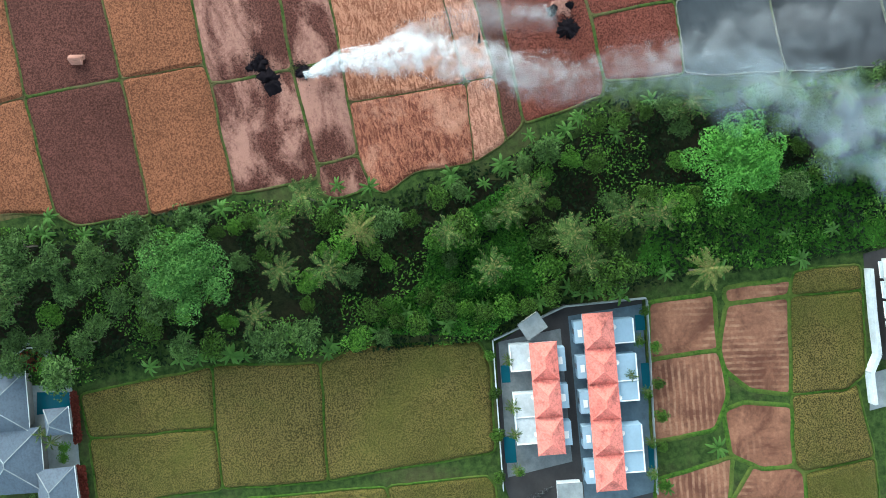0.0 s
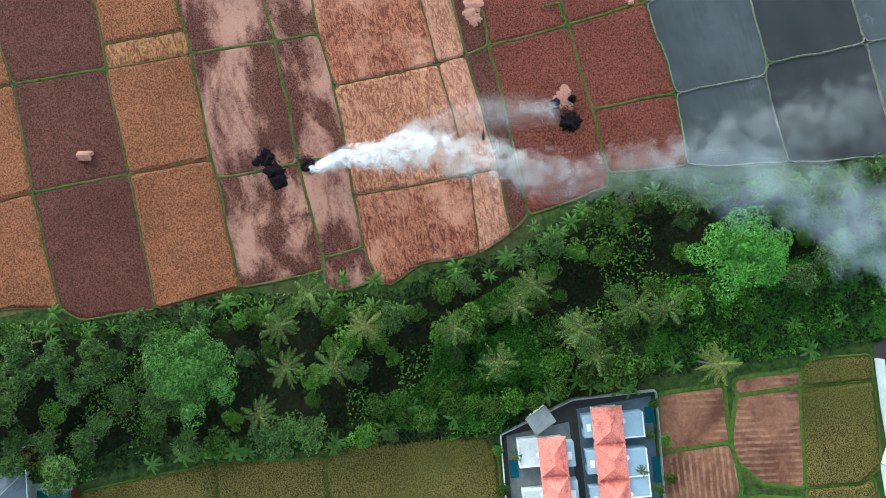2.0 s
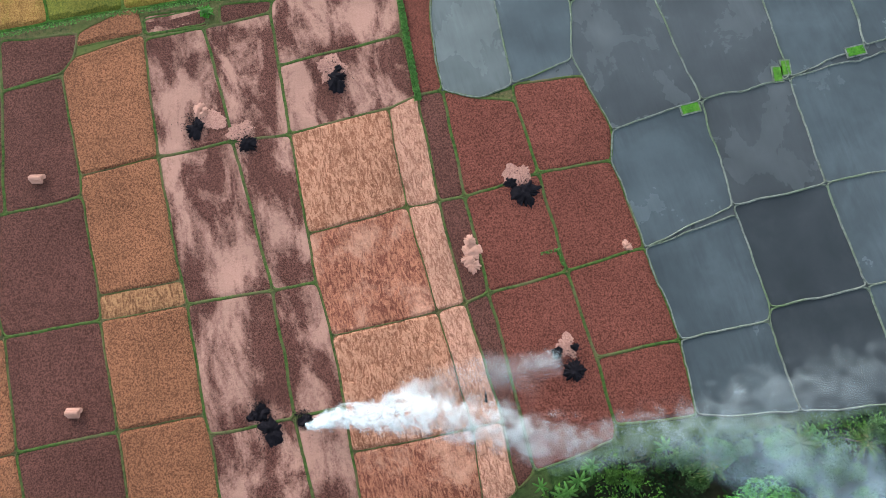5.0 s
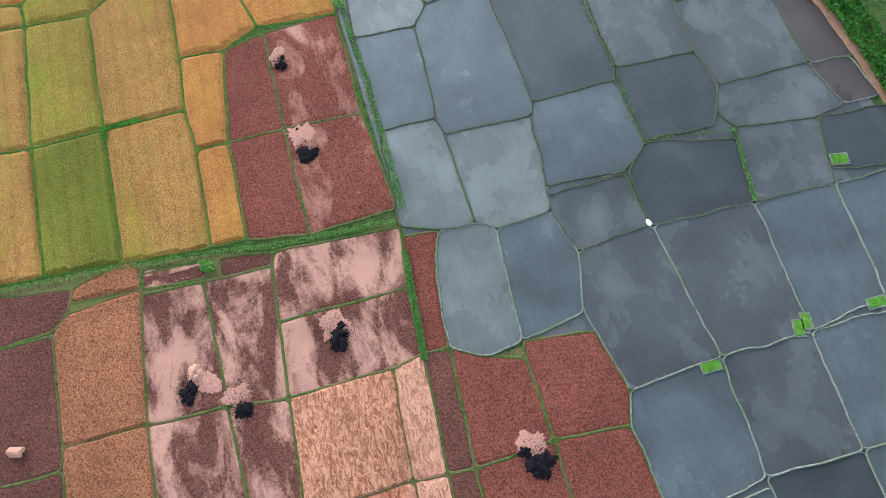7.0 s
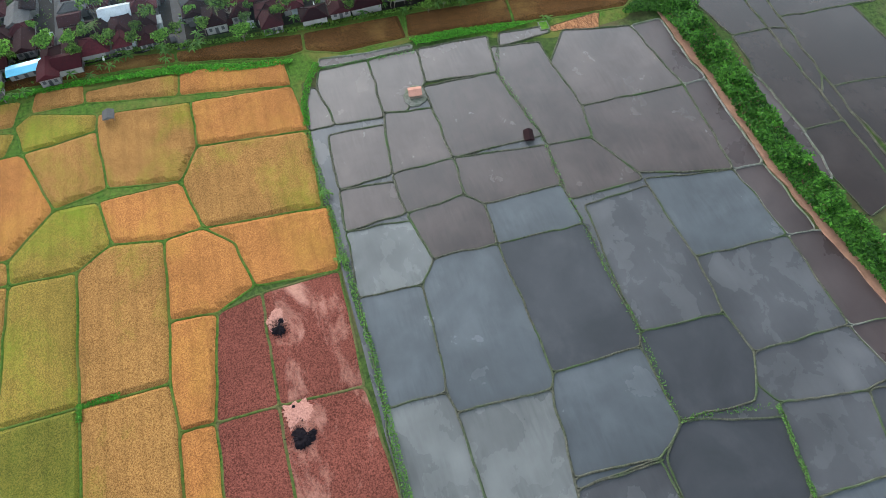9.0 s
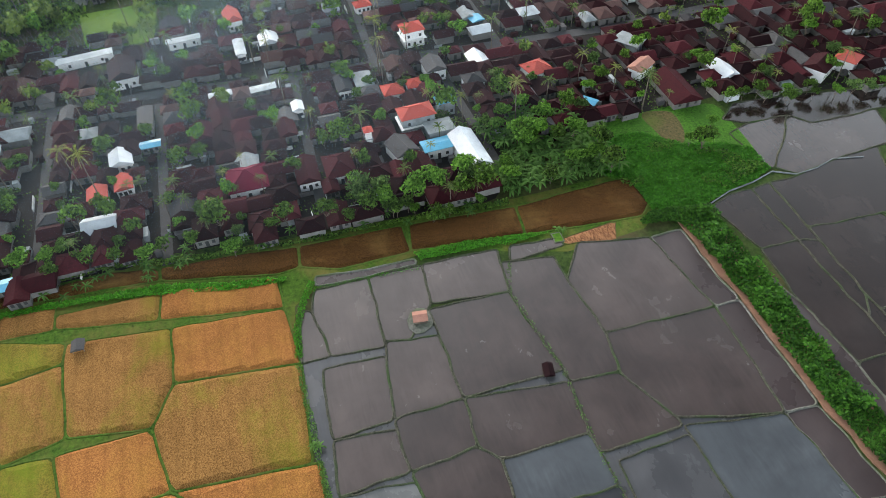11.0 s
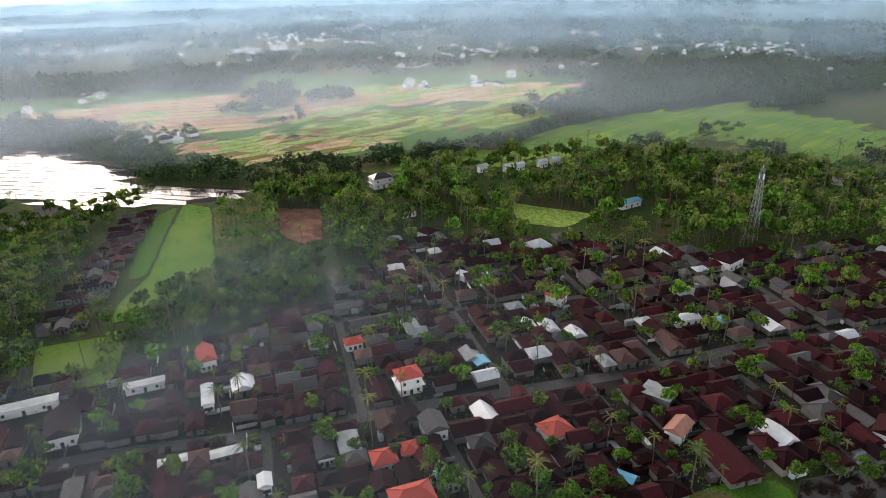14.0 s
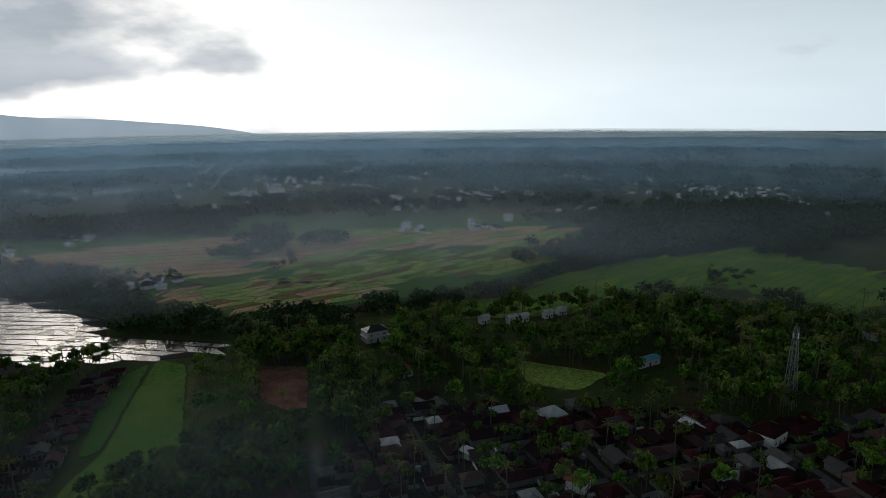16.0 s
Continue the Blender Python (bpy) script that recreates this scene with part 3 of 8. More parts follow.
LOOKS = {  # cover: name, label, category, crop height, tuft relief, tuft size, bund material, half bund
    "stub": ("stubble_field", "dark maroon harvested rice stubble between green bunds", 0.15, 0.2, 0.7, "bund_thin", 0.3),
    "stubred": ("stubble_field", "reddish-brown harvested rice stubble between green bunds", 0.15, 0.2, 0.7, "bund_thin", 0.3),
    "mixed": ("stubble_field", "maroon stubble streaked with pale pink straw", 0.12, 0.2, 0.8, "bund_thin", 0.3),
    "mixed2": ("stubble_field", "red stubble scattered with pale straw patches", 0.12, 0.2, 0.8, "bund_thin", 0.3),
    "pink": ("straw_field", "pale pink threshed straw littered over brown stubble", 0.12, 0.2, 0.8, "bund_thin", 0.3),
    "orange": ("rice_field", "rough ripe orange rice standing between bunds", 0.45, 0.3, 0.7, "bund_dry", 0.16),
    "straworange": ("straw_field", "strip of flattened orange straw", 0.2, 0.3, 1.2, "bund_dry", 0.13),
    "straw": ("straw_field", "tan lodged rice straw lying in swirls", 0.35, 0.4, 0.9, "bund_dry", 0.13),
    "strawmix": ("straw_field", "tan straw swirls over reddish stubble", 0.3, 0.4, 0.8, "bund_dry", 0.13),
    "strawpale": ("straw_field", "strip of pale flattened rice straw", 0.3, 0.35, 0.9, "bund_dry", 0.11),
    "orange2": ("rice_field", "ripe golden-orange rice with green bunds", 0.6, 0.3, 0.8, "bund_green", 0.3),
    "gold": ("rice_field", "ripe golden rice with green bunds", 0.6, 0.3, 0.8, "bund_green", 0.3),
    "goldgreen": ("rice_field", "golden rice turning from green", 0.6, 0.3, 0.8, "bund_green", 0.3),
    "greengold": ("rice_field", "green and yellow ripening rice", 0.6, 0.3, 0.8, "bund_green", 0.3),
    "olive": ("rice_field", "dense olive-brown ripening rice", 0.55, 0.35, 0.6, "bund_green", 0.24),
    "brownrice": ("rice_field", "brown ripe rice beside the village trees", 0.6, 0.45, 1.0, "bund_green", 0.4),
    "soil": ("ploughed_plot", "dry reddish ploughed soil with tractor furrows", 0.08, 0.12, 1.0, "bund_green", 0.45),
    "water": ("flooded_paddy", "flooded rice paddy with grey sky-reflecting water", 0, 0, 0, "bund_wet", 0.23),
    "waterdark": ("flooded_paddy", "flooded paddy with dark grey water", 0, 0, 0, "bund_wet", 0.23),
    "mudwater": ("flooded_paddy", "shallow flooded paddy with mud showing through", 0, 0, 0, "bund_wet", 0.23),
    "brownwater": ("flooded_paddy", "flooded paddy with thin brownish muddy water", 0, 0, 0, "bund_wet", 0.23),
    "browndark": ("flooded_paddy", "flooded paddy with dark brown water", 0, 0, 0, "bund_wet", 0.23),
    "brownploughed": ("flooded_paddy", "freshly puddled grey-brown paddy with fine plough lines", 0, 0, 0, "bund_wet", 0.23),
    "mud": ("muddy_paddy", "wet brown mud paddy", 0, 0, 0, "bund_mud", 0.16),
    "paleploughed": ("flooded_paddy", "freshly puddled pale grey paddy mud under water", 0, 0, 0, "bund_wet", 0.23),
}


FIELDS = []


def field(look_, *corners, bund=None, half=None):
    """One plot: its cover and, as a part, the earthen bund round it."""
    name, label, h, relief, size, bm_, w = LOOKS[look_]
    bm_, w = bund or bm_, half or w
    q = outline(corners, wobble=0.2 if LOOKS[look_][2] else 0.34)
    c = q.mean(0)
    if not h and not bund:    # pale trodden mud in the lower paddies, ragged grass in the upper ones
        bm_, w = ("bund_mud", 0.18) if c[0] < 112 else ((bm_, w) if c[0] < 185 else (bm_, 0.32))
    edge = inset(q, w)
    if h:
        cell = 0.55 if c[0] < 125 else (0.8 if c[0] < 180 else 1.1)
        furrow = look_ == "soil"

        def height(x, y):
            a, b, tuft = 0.83 * x + 0.56 * y, 0.83 * y - 0.56 * x, max(size, 2.3 * cell)
            z = h + 0.6 * relief * (vnoise(a, b, tuft) - 0.5) + 0.7 * relief * (vnoise(b, a, tuft * 2.7, 3) - 0.5)
            if "straw" in look_:
                u = y + 0.35 * x + 5.0 * vnoise(x, y, 6, 6) + 2.2 * vnoise(x, y, 2.2, 7)
                z = h + 0.5 * relief * np.sin(u * 2.1 + 4 * vnoise(x, y, 1.3, 4)) * vnoise(x, y, 3.5, 9) * 0.55 + 0.4 * relief * (vnoise(x, y, 0.7, 2) - 0.5)
            if furrow:
                ang = 0.25 if vnoise(c[0], c[1], 3, 8) > 0.4 else 1.45
                z = z + 0.055 * np.sin((x * math.sin(ang) + y * math.cos(ang)) * 4.2) * (vnoise(x, y, 9, 5) > 0.35)
            return np.maximum(z, 0.05)
        v, f = cover(edge, cell, height)
    else:
        v, f = np.concatenate([edge, np.full((len(edge), 1), 0.05)], 1), [tuple(range(len(edge)))]
    FIELDS.append(look_)
    v = np.asarray(v) - np.array([c[0], c[1], -0.004 * (len(FIELDS) % 9)])
    ob = thing(name, label, "field", (c[0], c[1], 0), 0, mesh(name, v, f, M[look_]))
    n = len(q)
    high = (0.3 if h == 0 else 0.14) + 0.05 * vnoise(c[0], c[1], 1)
    loops = [(w + 0.06, 0.0), (w * 0.45, high), (-w * 0.35, high), (-w, 0.0)]
    rv = []
    for d, z in loops:
        e = inset(q, d)
        zz = z * (0.8 + 0.4 * vnoise(q[:, 0], q[:, 1], 2.2, 4)) if z else np.zeros(n)
        rv.append(np.concatenate([e - c, zz[:, None]], 1))
    rf = [(k * n + i, k * n + (i + 1) % n, (k + 1) * n + (i + 1) % n, (k + 1) * n + i) for k in range(3) for i in range(n)]
    part("bund", mesh("bund", np.concatenate(rv), rf, M[bm_]), ob)
    return ob


# ---- the land ----
def ground():
    xs = np.unique(np.concatenate([np.linspace(-3000, -300, 12), np.linspace(-300, 800, 56), np.linspace(800, 5400, 50)]))
    ys = np.unique(np.concatenate([np.linspace(-5400, -700, 40), np.linspace(-700, 400, 50), np.linspace(400, 5400, 40)]))
    gx, gy = np.meshgrid(xs, ys, indexing="ij")
    z = land_z(gx, gy)
    v = np.stack([gx, gy, z], -1).reshape(-1, 3)
    ny = len(ys)
    f = [(i * ny + j, (i + 1) * ny + j, (i + 1) * ny + j + 1, i * ny + j + 1) for i in range(len(xs) - 1) for j in range(ny - 1)]
    thing("ground", "dark green scrub and open plain reaching the horizon", "ground", data=mesh("ground", v, f, M["land"], True), kind="structure")


ground()


def patch(name, label, category, mat, corners, z=0.06, kind="structure", wobble=0.5, rounds=2, step=3):
    """A thin raised sheet of ground cover."""
    q = outline(corners, step, wobble, rounds)
    c = q.mean(0)
    g = Geo().prism([tuple(p - c) for p in q], -0.05, z)
    return thing(name, label, category, (c[0], c[1], float(land_z(*c))), 0, g.made(name, M[mat]), kind=kind)


# ---- plots ----
field("stub", (133.2, 65.5), (130.4, 48.8), (127.2, 50), (125.1, 50.8), (122.3, 53.9), (121.9, 66.8))
field("stub", (121.9, 66.8), (121.6, 53.9), (99.1, 53.9), (94.5, 54.4), (95.3, 70.4))
field("stub", (95.4, 78.6), (95.3, 70.4), (94.5, 54.4), (73.7, 54.8), (68.5, 55.2), (70.6, 74.3), (81.9, 75.6))
field("stub", (70.6, 74.3), (68.5, 55.2), (46.9, 56), (48.4, 75.5))
field("stub", (48.4, 75.5), (46.9, 56), (19.6, 57), (21.5, 72.1), (24.9, 75.6))
field("stub", (122.5, 82), (121.9, 66.8), (95.3, 70.4), (95.4, 78.6), (95.5, 83.9))
field("orange", (95.5, 83.9), (81.9, 75.6), (70.6, 74.3), (70.6, 88.3))
field("orange", (70.6, 88.3), (70.6, 74.3), (48.4, 75.5), (48.2, 91.5))
field("orange", (48.2, 91.5), (48.4, 75.5), (24.9, 75.6), (29.1, 94.2))
field("orange", (130.4, 48.8), (132.8, 38.2), (132.3, 35.1), (129.3, 35.2), (126, 35.4), (127.2, 50))
field("orange", (125.1, 50.8), (126, 35.4), (98.3, 37.8), (99.1, 53.9), (122.3, 53.9))
field("orange", (99.1, 53.9), (98.3, 37.8), (72.1, 38.4), (73.7, 54.8), (94.5, 54.4))
field("straworange", (73.7, 54.8), (72.1, 38.4), (67.1, 38.3), (68.5, 55.2))
field("orange", (68.5, 55.2), (67.1, 38.3), (45.5, 39.3), (46.9, 56))
field("orange", (46.9, 56), (45.5, 39.3), (41.5, 39.2), (19.4, 40.2), (19.6, 57))
field("pink", (130.2, 34.6), (128.6, 21.2), (124.6, 21.8), (125.5, 34.9))
field("mixed", (124.7, 35.5), (123.8, 22.6), (97.4, 22.2), (98.3, 37.8))
field("mixed", (98.3, 37.8), (97.4, 22.2), (65, 21.4), (67.1, 38.3), (72.1, 38.4))
field("mixed", (67.1, 38.3), (65, 21.4), (40.2, 22.8), (41.5, 39.2), (45.5, 39.3))
field("pink", (41.5, 39.2), (40.2, 22.8), (20.8, 22.9), (18.3, 23.2), (19.4, 40.2))
field("pink", (123.8, 22.6), (123.7, 19.1), (123.2, 8.1), (110.8, 9.3), (95.5, 10.5), (97.4, 22.2))
field("pink", (97.4, 22.2), (95.5, 10.5), (74.2, 12), (64.1, 12.6), (65, 21.4))
field("mixed", (65, 21.4), (64.1, 12.6), (53.1, 12.2), (39.5, 13.1), (40.2, 22.8))
field("mixed", (40.2, 22.8), (39.5, 13.1), (31, 13.9), (20.9, 14.8), (20.8, 22.9))
field("pink", (20.8, 22.9), (20.9, 14.8), (13.9, 13.9), (13.7, 21.2), (15.4, 23.6), (18.3, 23.2))
field("pink", (126.1, 7.2), (123.7, -19.7), (121.4, -19.3), (110.3, -17.4), (110.8, 9.3), (123.2, 8.1))
field("pink", (110.8, 9.3), (110.3, -17.4), (96.1, -16.8), (95.1, -10.2), (95.5, 10.5))
field("straw", (95.5, 10.5), (95.1, -10.2), (73.9, -8.3), (74.2, 12))
field("strawpale", (95.1, -10.2), (96.1, -16.8), (73.3, -14.8), (73.9, -8.3))
field("strawmix", (74.2, 12), (73.9, -8.3), (52, -8.6), (53.1, 12.2), (64.1, 12.6))
field("strawpale", (73.9, -8.3), (73.3, -14.8), (52.1, -14.2), (52, -8.6))
field("straw", (53.1, 12.2), (52, -8.6), (29.2, -9.1), (31, 13.9), (39.5, 13.1))
field("strawpale", (52, -8.6), (52.1, -14.2), (28.8, -14.8), (29.2, -9.1))
field("strawmix", (31, 13.9), (29.2, -9.1), (13.6, -6.7), (14.7, 4.7), (12.1, 11.6), (13.9, 13.9), (20.9, 14.8))
field("strawpale", (29.2, -9.1), (28.8, -14.8), (16.1, -13.7), (13.6, -6.7))
field("stub", (96.1, -16.8), (96, -22), (72.7, -20.2), (73.3, -14.8))
field("stub", (73.3, -14.8), (72.7, -20.2), (52.8, -19.2), (52.1, -14.2))
field("stub", (52.1, -14.2), (52.8, -19.2), (18.4, -18), (16.1, -13.7), (28.8, -14.8))
field("stubred", (96, -22), (92, -29.1), (89.5, -35.8), (73.2, -35.7), (72.7, -20.2))
field("stubred", (72.7, -20.2), (73.2, -35.7), (52.5, -35.1), (52.8, -19.2))
field("stubred", (52.8, -19.2), (52.5, -35.1), (35.2, -35.3), (22.5, -34.9), (19.7, -33.9), (18.4, -18))
field("stubred", (89.5, -35.8), (93, -36.4), (90.7, -50.7), (84.7, -51.7), (77.6, -52.9), (71.8, -50.7), (73.2, -35.7))
field("stubred", (73.2, -35.7), (71.8, -50.7), (53.1, -51.1), (52.5, -35.1))
field("stubred", (52.5, -35.1), (53.1, -51.1), (45.2, -51.4), (34.2, -51.8), (35.2, -35.3))
field("stubred", (35.2, -35.3), (34.2, -51.8), (19.8, -50.1), (22.5, -34.9))
field("stubred", (121.4, -19.3), (120.3, -27.1), (112.6, -24.1), (109.1, -23.6), (96, -22), (96.1, -16.8), (110.3, -17.4))
field("stub", (129.3, 35.2), (128.4, 20.9), (123.8, 21.6), (126, 35.4))
field("stub", (128, 18.3), (126.1, 7.2), (123.2, 8.1), (123.7, 19.1))
field("gold", (168.1, 71.5), (166.5, 54.7), (134.6, 54.5), (135.9, 70.4))
field("greengold", (166.5, 54.7), (166.2, 38.3), (132.8, 38.2), (134.6, 54.5))
field("gold", (166.2, 38.3), (165.9, 19.9), (154.8, 19.1), (130.9, 19.8), (131.8, 31), (132.3, 35.1), (132.8, 38.2))
field("orange2", (154.8, 19.1), (154.4, 11.7), (140, 12), (130.4, 12.2), (130.9, 19.8))
field("orange2", (180.4, 18.9), (179.4, 8.7), (168.9, 10), (154.4, 11.7), (154.8, 19.1), (165.9, 19.9))
field("goldgreen", (201, 53.8), (199.8, 38.6), (166.2, 38.3), (166.5, 54.7))
field("gold", (199.8, 38.6), (205.3, 30.5), (202.5, 18.3), (180.4, 18.9), (165.9, 19.9), (166.2, 38.3))
field("orange2", (202.5, 18.3), (203.2, 9.1), (196.5, 2.5), (193.6, 1.9), (183.6, -0.2), (179.4, 8.7), (180.4, 18.9))
field("gold", (203.2, 70.8), (201, 53.8), (166.5, 54.7), (168.1, 71.5))
field("stubred", (179.4, 8.7), (181.5, -1.4), (154.2, -0.9), (154.4, 11.7), (168.9, 10))
field("mixed2", (181.5, -1.4), (181.6, -19.5), (153.1, -18.6), (154.2, -0.9))
field("stubred", (154.4, 11.7), (154.2, -0.9), (127.5, -0.8), (130.4, 12.2), (140, 12))
field("mixed2", (154.2, -0.9), (153.1, -18.6), (127.9, -19.9), (127.5, -0.8))
field("orange2", (203.2, 9.1), (200.1, -21.2), (181.6, -19.5), (183.6, -0.2), (193.6, 1.9), (196.5, 2.5))
field("gold", (222.6, 11.2), (229.3, 7.8), (225.7, -21), (200.3, -19.4), (203.2, 9.1), (219.2, 12.9))
field("orange2", (219.3, 33), (219.2, 12.9), (203.2, 9.1), (202.5, 18.3), (205.3, 30.5))
field("orange2", (246.2, 8), (243.3, -19.6), (225.7, -21), (229.3, 7.8))
field("gold", (249.6, 32.5), (246.2, 8), (229.3, 7.8), (222.6, 11.2), (219.2, 12.9), (222.5, 30.8), (243.2, 32.9))
field("orange2", (259, 10.1), (254, -19.2), (243.3, -19.6), (249.3, 10.6))
field("gold", (259.6, 35.6), (259, 10.1), (249.3, 10.6), (254.6, 35.5))
field("gold", (241.1, 51.6), (243.2, 32.9), (222.5, 30.8), (219.8, 43.7))
field("goldgreen", (251.5, 54.1), (255.4, 49.9), (249.6, 32.5), (243.2, 32.9), (241.1, 51.6), (249.4, 53.6))
field("gold", (263.6, 49.3), (262.8, 35.6), (259.6, 35.6), (254.6, 35.5), (255.4, 49.9))
field("orange2", (241.8, 67.7), (241.3, 55.9), (241.1, 51.6), (219.8, 43.7), (207.7, 54.1), (210.3, 63.3))
field("goldgreen", (219.8, 43.7), (219.3, 33), (205.3, 30.5), (199.8, 38.6), (201, 53.8), (207.7, 54.1))
field("gold", (264.4, 71.6), (261.2, 52.2), (251.5, 54.1), (253.9, 70.8))
field("goldgreen", (253.9, 70.8), (249.4, 53.6), (241.3, 55.9), (241.8, 67.7))
field("gold", (212.5, 71.1), (210.3, 63.3), (207.7, 54.1), (201, 53.8), (203.2, 70.8))
field("water", (173.2, -22.1), (172.2, -36.6), (146.7, -34.3), (147.2, -21))
field("paleploughed", (147.2, -21), (146.7, -34.3), (142.1, -34.8), (119.7, -35.1), (120.3, -27.1), (123.7, -19.7), (127.9, -19.9))
field("water", (172.2, -36.6), (174, -37.8), (178.2, -40.6), (177.4, -55.9), (144.3, -56.2), (141.2, -54.5), (142.1, -34.8), (146.7, -34.3))
field("waterdark", (177.4, -55.9), (176.3, -76.8), (147.2, -77.1), (144.2, -75.5), (144.3, -56.2))
field("paleploughed", (142.1, -34.8), (141.2, -54.5), (123.4, -52.2), (121.2, -51.9), (117.8, -51.1), (117, -38.7), (119.7, -35.1))
field("water", (144.3, -56.2), (144.2, -75.5), (130.6, -76.1), (127.3, -76.3), (123.7, -72.6), (121.8, -69.2), (123.4, -52.2), (141.2, -54.5))
field("mudwater", (121.2, -51.9), (121.8, -69.2), (108.4, -70), (107.5, -53.1), (117.8, -51.1))
field("water", (123.4, -52.2), (121.8, -69.2), (121.2, -70.1), (121.2, -51.9))
field("waterdark", (121.2, -70.1), (123.7, -72.6), (127.3, -76.3), (122, -95.8), (106.8, -92.7), (108.4, -70))
field("paleploughed", (120.3, -27.1), (119.7, -35.1), (117, -38.7), (109.7, -38), (93, -36.4), (92, -29.1), (96, -22), (109.1, -23.6), (112.6, -24.1))
field("water", (117, -38.7), (117.8, -51.1), (107.5, -53.1), (94.8, -50), (93, -36.4), (109.7, -38))
field("mudwater", (107.5, -53.1), (108.4, -70), (78.8, -72.1), (77.6, -52.9), (84.7, -51.7), (90.7, -50.7), (94.8, -50))
field("mudwater", (108.4, -70), (106.8, -92.7), (78.2, -90.9), (78.8, -72.1))
field("water", (106.8, -92.7), (105.9, -110.7), (80.5, -108.5), (78.2, -90.9))
field("water", (105.9, -110.7), (105.3, -128), (105.2, -129.9), (80.1, -123.8), (80.5, -108.5))
field("mudwater", (78.8, -72.1), (78.2, -90.9), (55.1, -89.6), (56.1, -70.7))
field("water", (78.2, -90.9), (78, -112.6), (54, -108.1), (55.1, -89.6))
field("water", (77.6, -52.9), (78.8, -72.1), (56.1, -70.7), (53.1, -51.1), (71.8, -50.7))
field("waterdark", (56.1, -70.7), (55.1, -89.6), (34, -89.5), (35.1, -70.3), (54.3, -70.6))
field("water", (53.1, -51.1), (54.3, -70.6), (35.1, -70.3), (33, -69.3), (34.2, -51.8), (45.2, -51.4))
field("water", (55.1, -89.6), (54, -108.1), (33.1, -107), (34, -89.5))
field("water", (34.2, -51.8), (33, -69.3), (15.4, -68.5), (19.8, -50.1))
field("waterdark", (35.1, -70.3), (34, -89.5), (11.1, -89.3), (15.4, -68.5), (33, -69.3))
field("water", (34, -89.5), (33.1, -107), (8.9, -105.4), (11.1, -89.3))
field("mudwater", (181.3, -78.9), (181.7, -96), (160, -97.1), (145.8, -96.1), (147.2, -77.1))
field("water", (183.8, -95.9), (179.8, -118.1), (158.8, -119.9), (160, -97.1), (181.7, -96))
field("mudwater", (160, -97.1), (158.8, -119.9), (135.3, -119.4), (135.7, -97.5), (145.8, -96.1))
field("waterdark", (147.2, -77.1), (145.8, -96.1), (135.7, -97.5), (129.7, -94.2), (126.6, -92.4), (127.3, -76.3), (130.6, -76.1), (144.2, -75.5))
field("mudwater", (135.7, -97.5), (135.3, -119.4), (123.2, -121.8), (121.7, -114.9), (124.8, -96.3), (129.7, -94.2))
field("mud", (135.3, -119.4), (133.8, -129.1), (122.7, -130.7), (123.2, -121.8))
field("mudwater", (124.8, -96.3), (121.7, -114.9), (109.2, -111.6), (105.9, -110.7), (106.8, -92.7), (122, -95.8))
field("waterdark", (121.7, -114.9), (119.9, -132.1), (105.3, -128), (109.2, -111.6))
field("mud", (179.8, -118.1), (179, -125.9), (157.8, -126.9), (158.8, -119.9))
field("mud", (158.8, -119.9), (157.8, -126.9), (157.5, -128.7), (133.4, -131.7), (133.8, -129.1), (135.3, -119.4))
field("mud", (209.7, -120.2), (209.8, -126.6), (179, -125.9), (179.8, -118.1))
field("brownploughed", (235.5, -94.5), (240.3, -97.8), (237.7, -108.1), (235.5, -117), (209.7, -120.2), (211.1, -91.6), (229.5, -89.7))
field("mud", (235.5, -117), (236, -126), (209.8, -126.6), (209.7, -120.2))
field("brownwater", (211.1, -91.6), (209.7, -120.2), (179.8, -118.1), (185.8, -95.7), (190.9, -93.4), (200.3, -89.2))
field("brownwater", (201.3, -77.9), (200.3, -89.2), (190.9, -93.4), (185.8, -95.7), (183.8, -95.9), (183.7, -76.5), (188.3, -76.3))
field("brownwater", (240.2, -75.9), (239.8, -78.7), (237.8, -89.9), (229.5, -89.7), (211.1, -91.6), (200.3, -89.2), (201.3, -77.9), (204.6, -77.7), (230.1, -74.2))
field("brownploughed", (246.2, -55.8), (245.1, -76.7), (240.2, -75.9), (230.1, -74.2), (232.8, -54.8))
field("brownploughed", (246.4, -41.7), (246.2, -55.8), (232.8, -54.8), (231.4, -53.5), (224.1, -47.1), (225.4, -40.9))
field("brownploughed", (246.8, -27.4), (246.4, -41.7), (225.4, -40.9), (223.9, -40.7), (225.3, -28), (240.2, -25.8))
field("brownploughed", (241.2, -22.8), (240.2, -25.8), (225.3, -28), (225.7, -21))
field("brownwater", (231.4, -53.5), (230.1, -74.2), (204.6, -77.7), (205.1, -53.7), (223.2, -53.6))
field("brownploughed", (225.4, -40.9), (224.1, -47.1), (223.2, -53.6), (205.1, -53.7), (204.9, -37.6), (221.3, -40.2), (223.9, -40.7))
field("brownploughed", (222.6, -25.2), (221.3, -40.2), (204.9, -37.6), (204.1, -24.2))
field("brownwater", (204.9, -37.6), (205.1, -53.7), (192.9, -53.2), (192.2, -38.4), (202.7, -37.7))
field("brownwater", (205.1, -53.7), (201.3, -77.9), (188.3, -76.3), (188.7, -57), (192.9, -53.2))
field("brownploughed", (204.1, -24.2), (202.7, -37.7), (192.2, -38.4), (191.6, -23.1))
field("brownwater", (192.2, -38.4), (192.9, -53.2), (188.7, -57), (184.8, -56.6), (177.4, -55.9), (178.2, -40.6), (179.4, -40.4), (185.5, -39.2), (190, -38.7))
field("water", (188.7, -57), (188.3, -76.3), (183.7, -76.5), (176.3, -76.8), (177.4, -55.9), (184.8, -56.6))
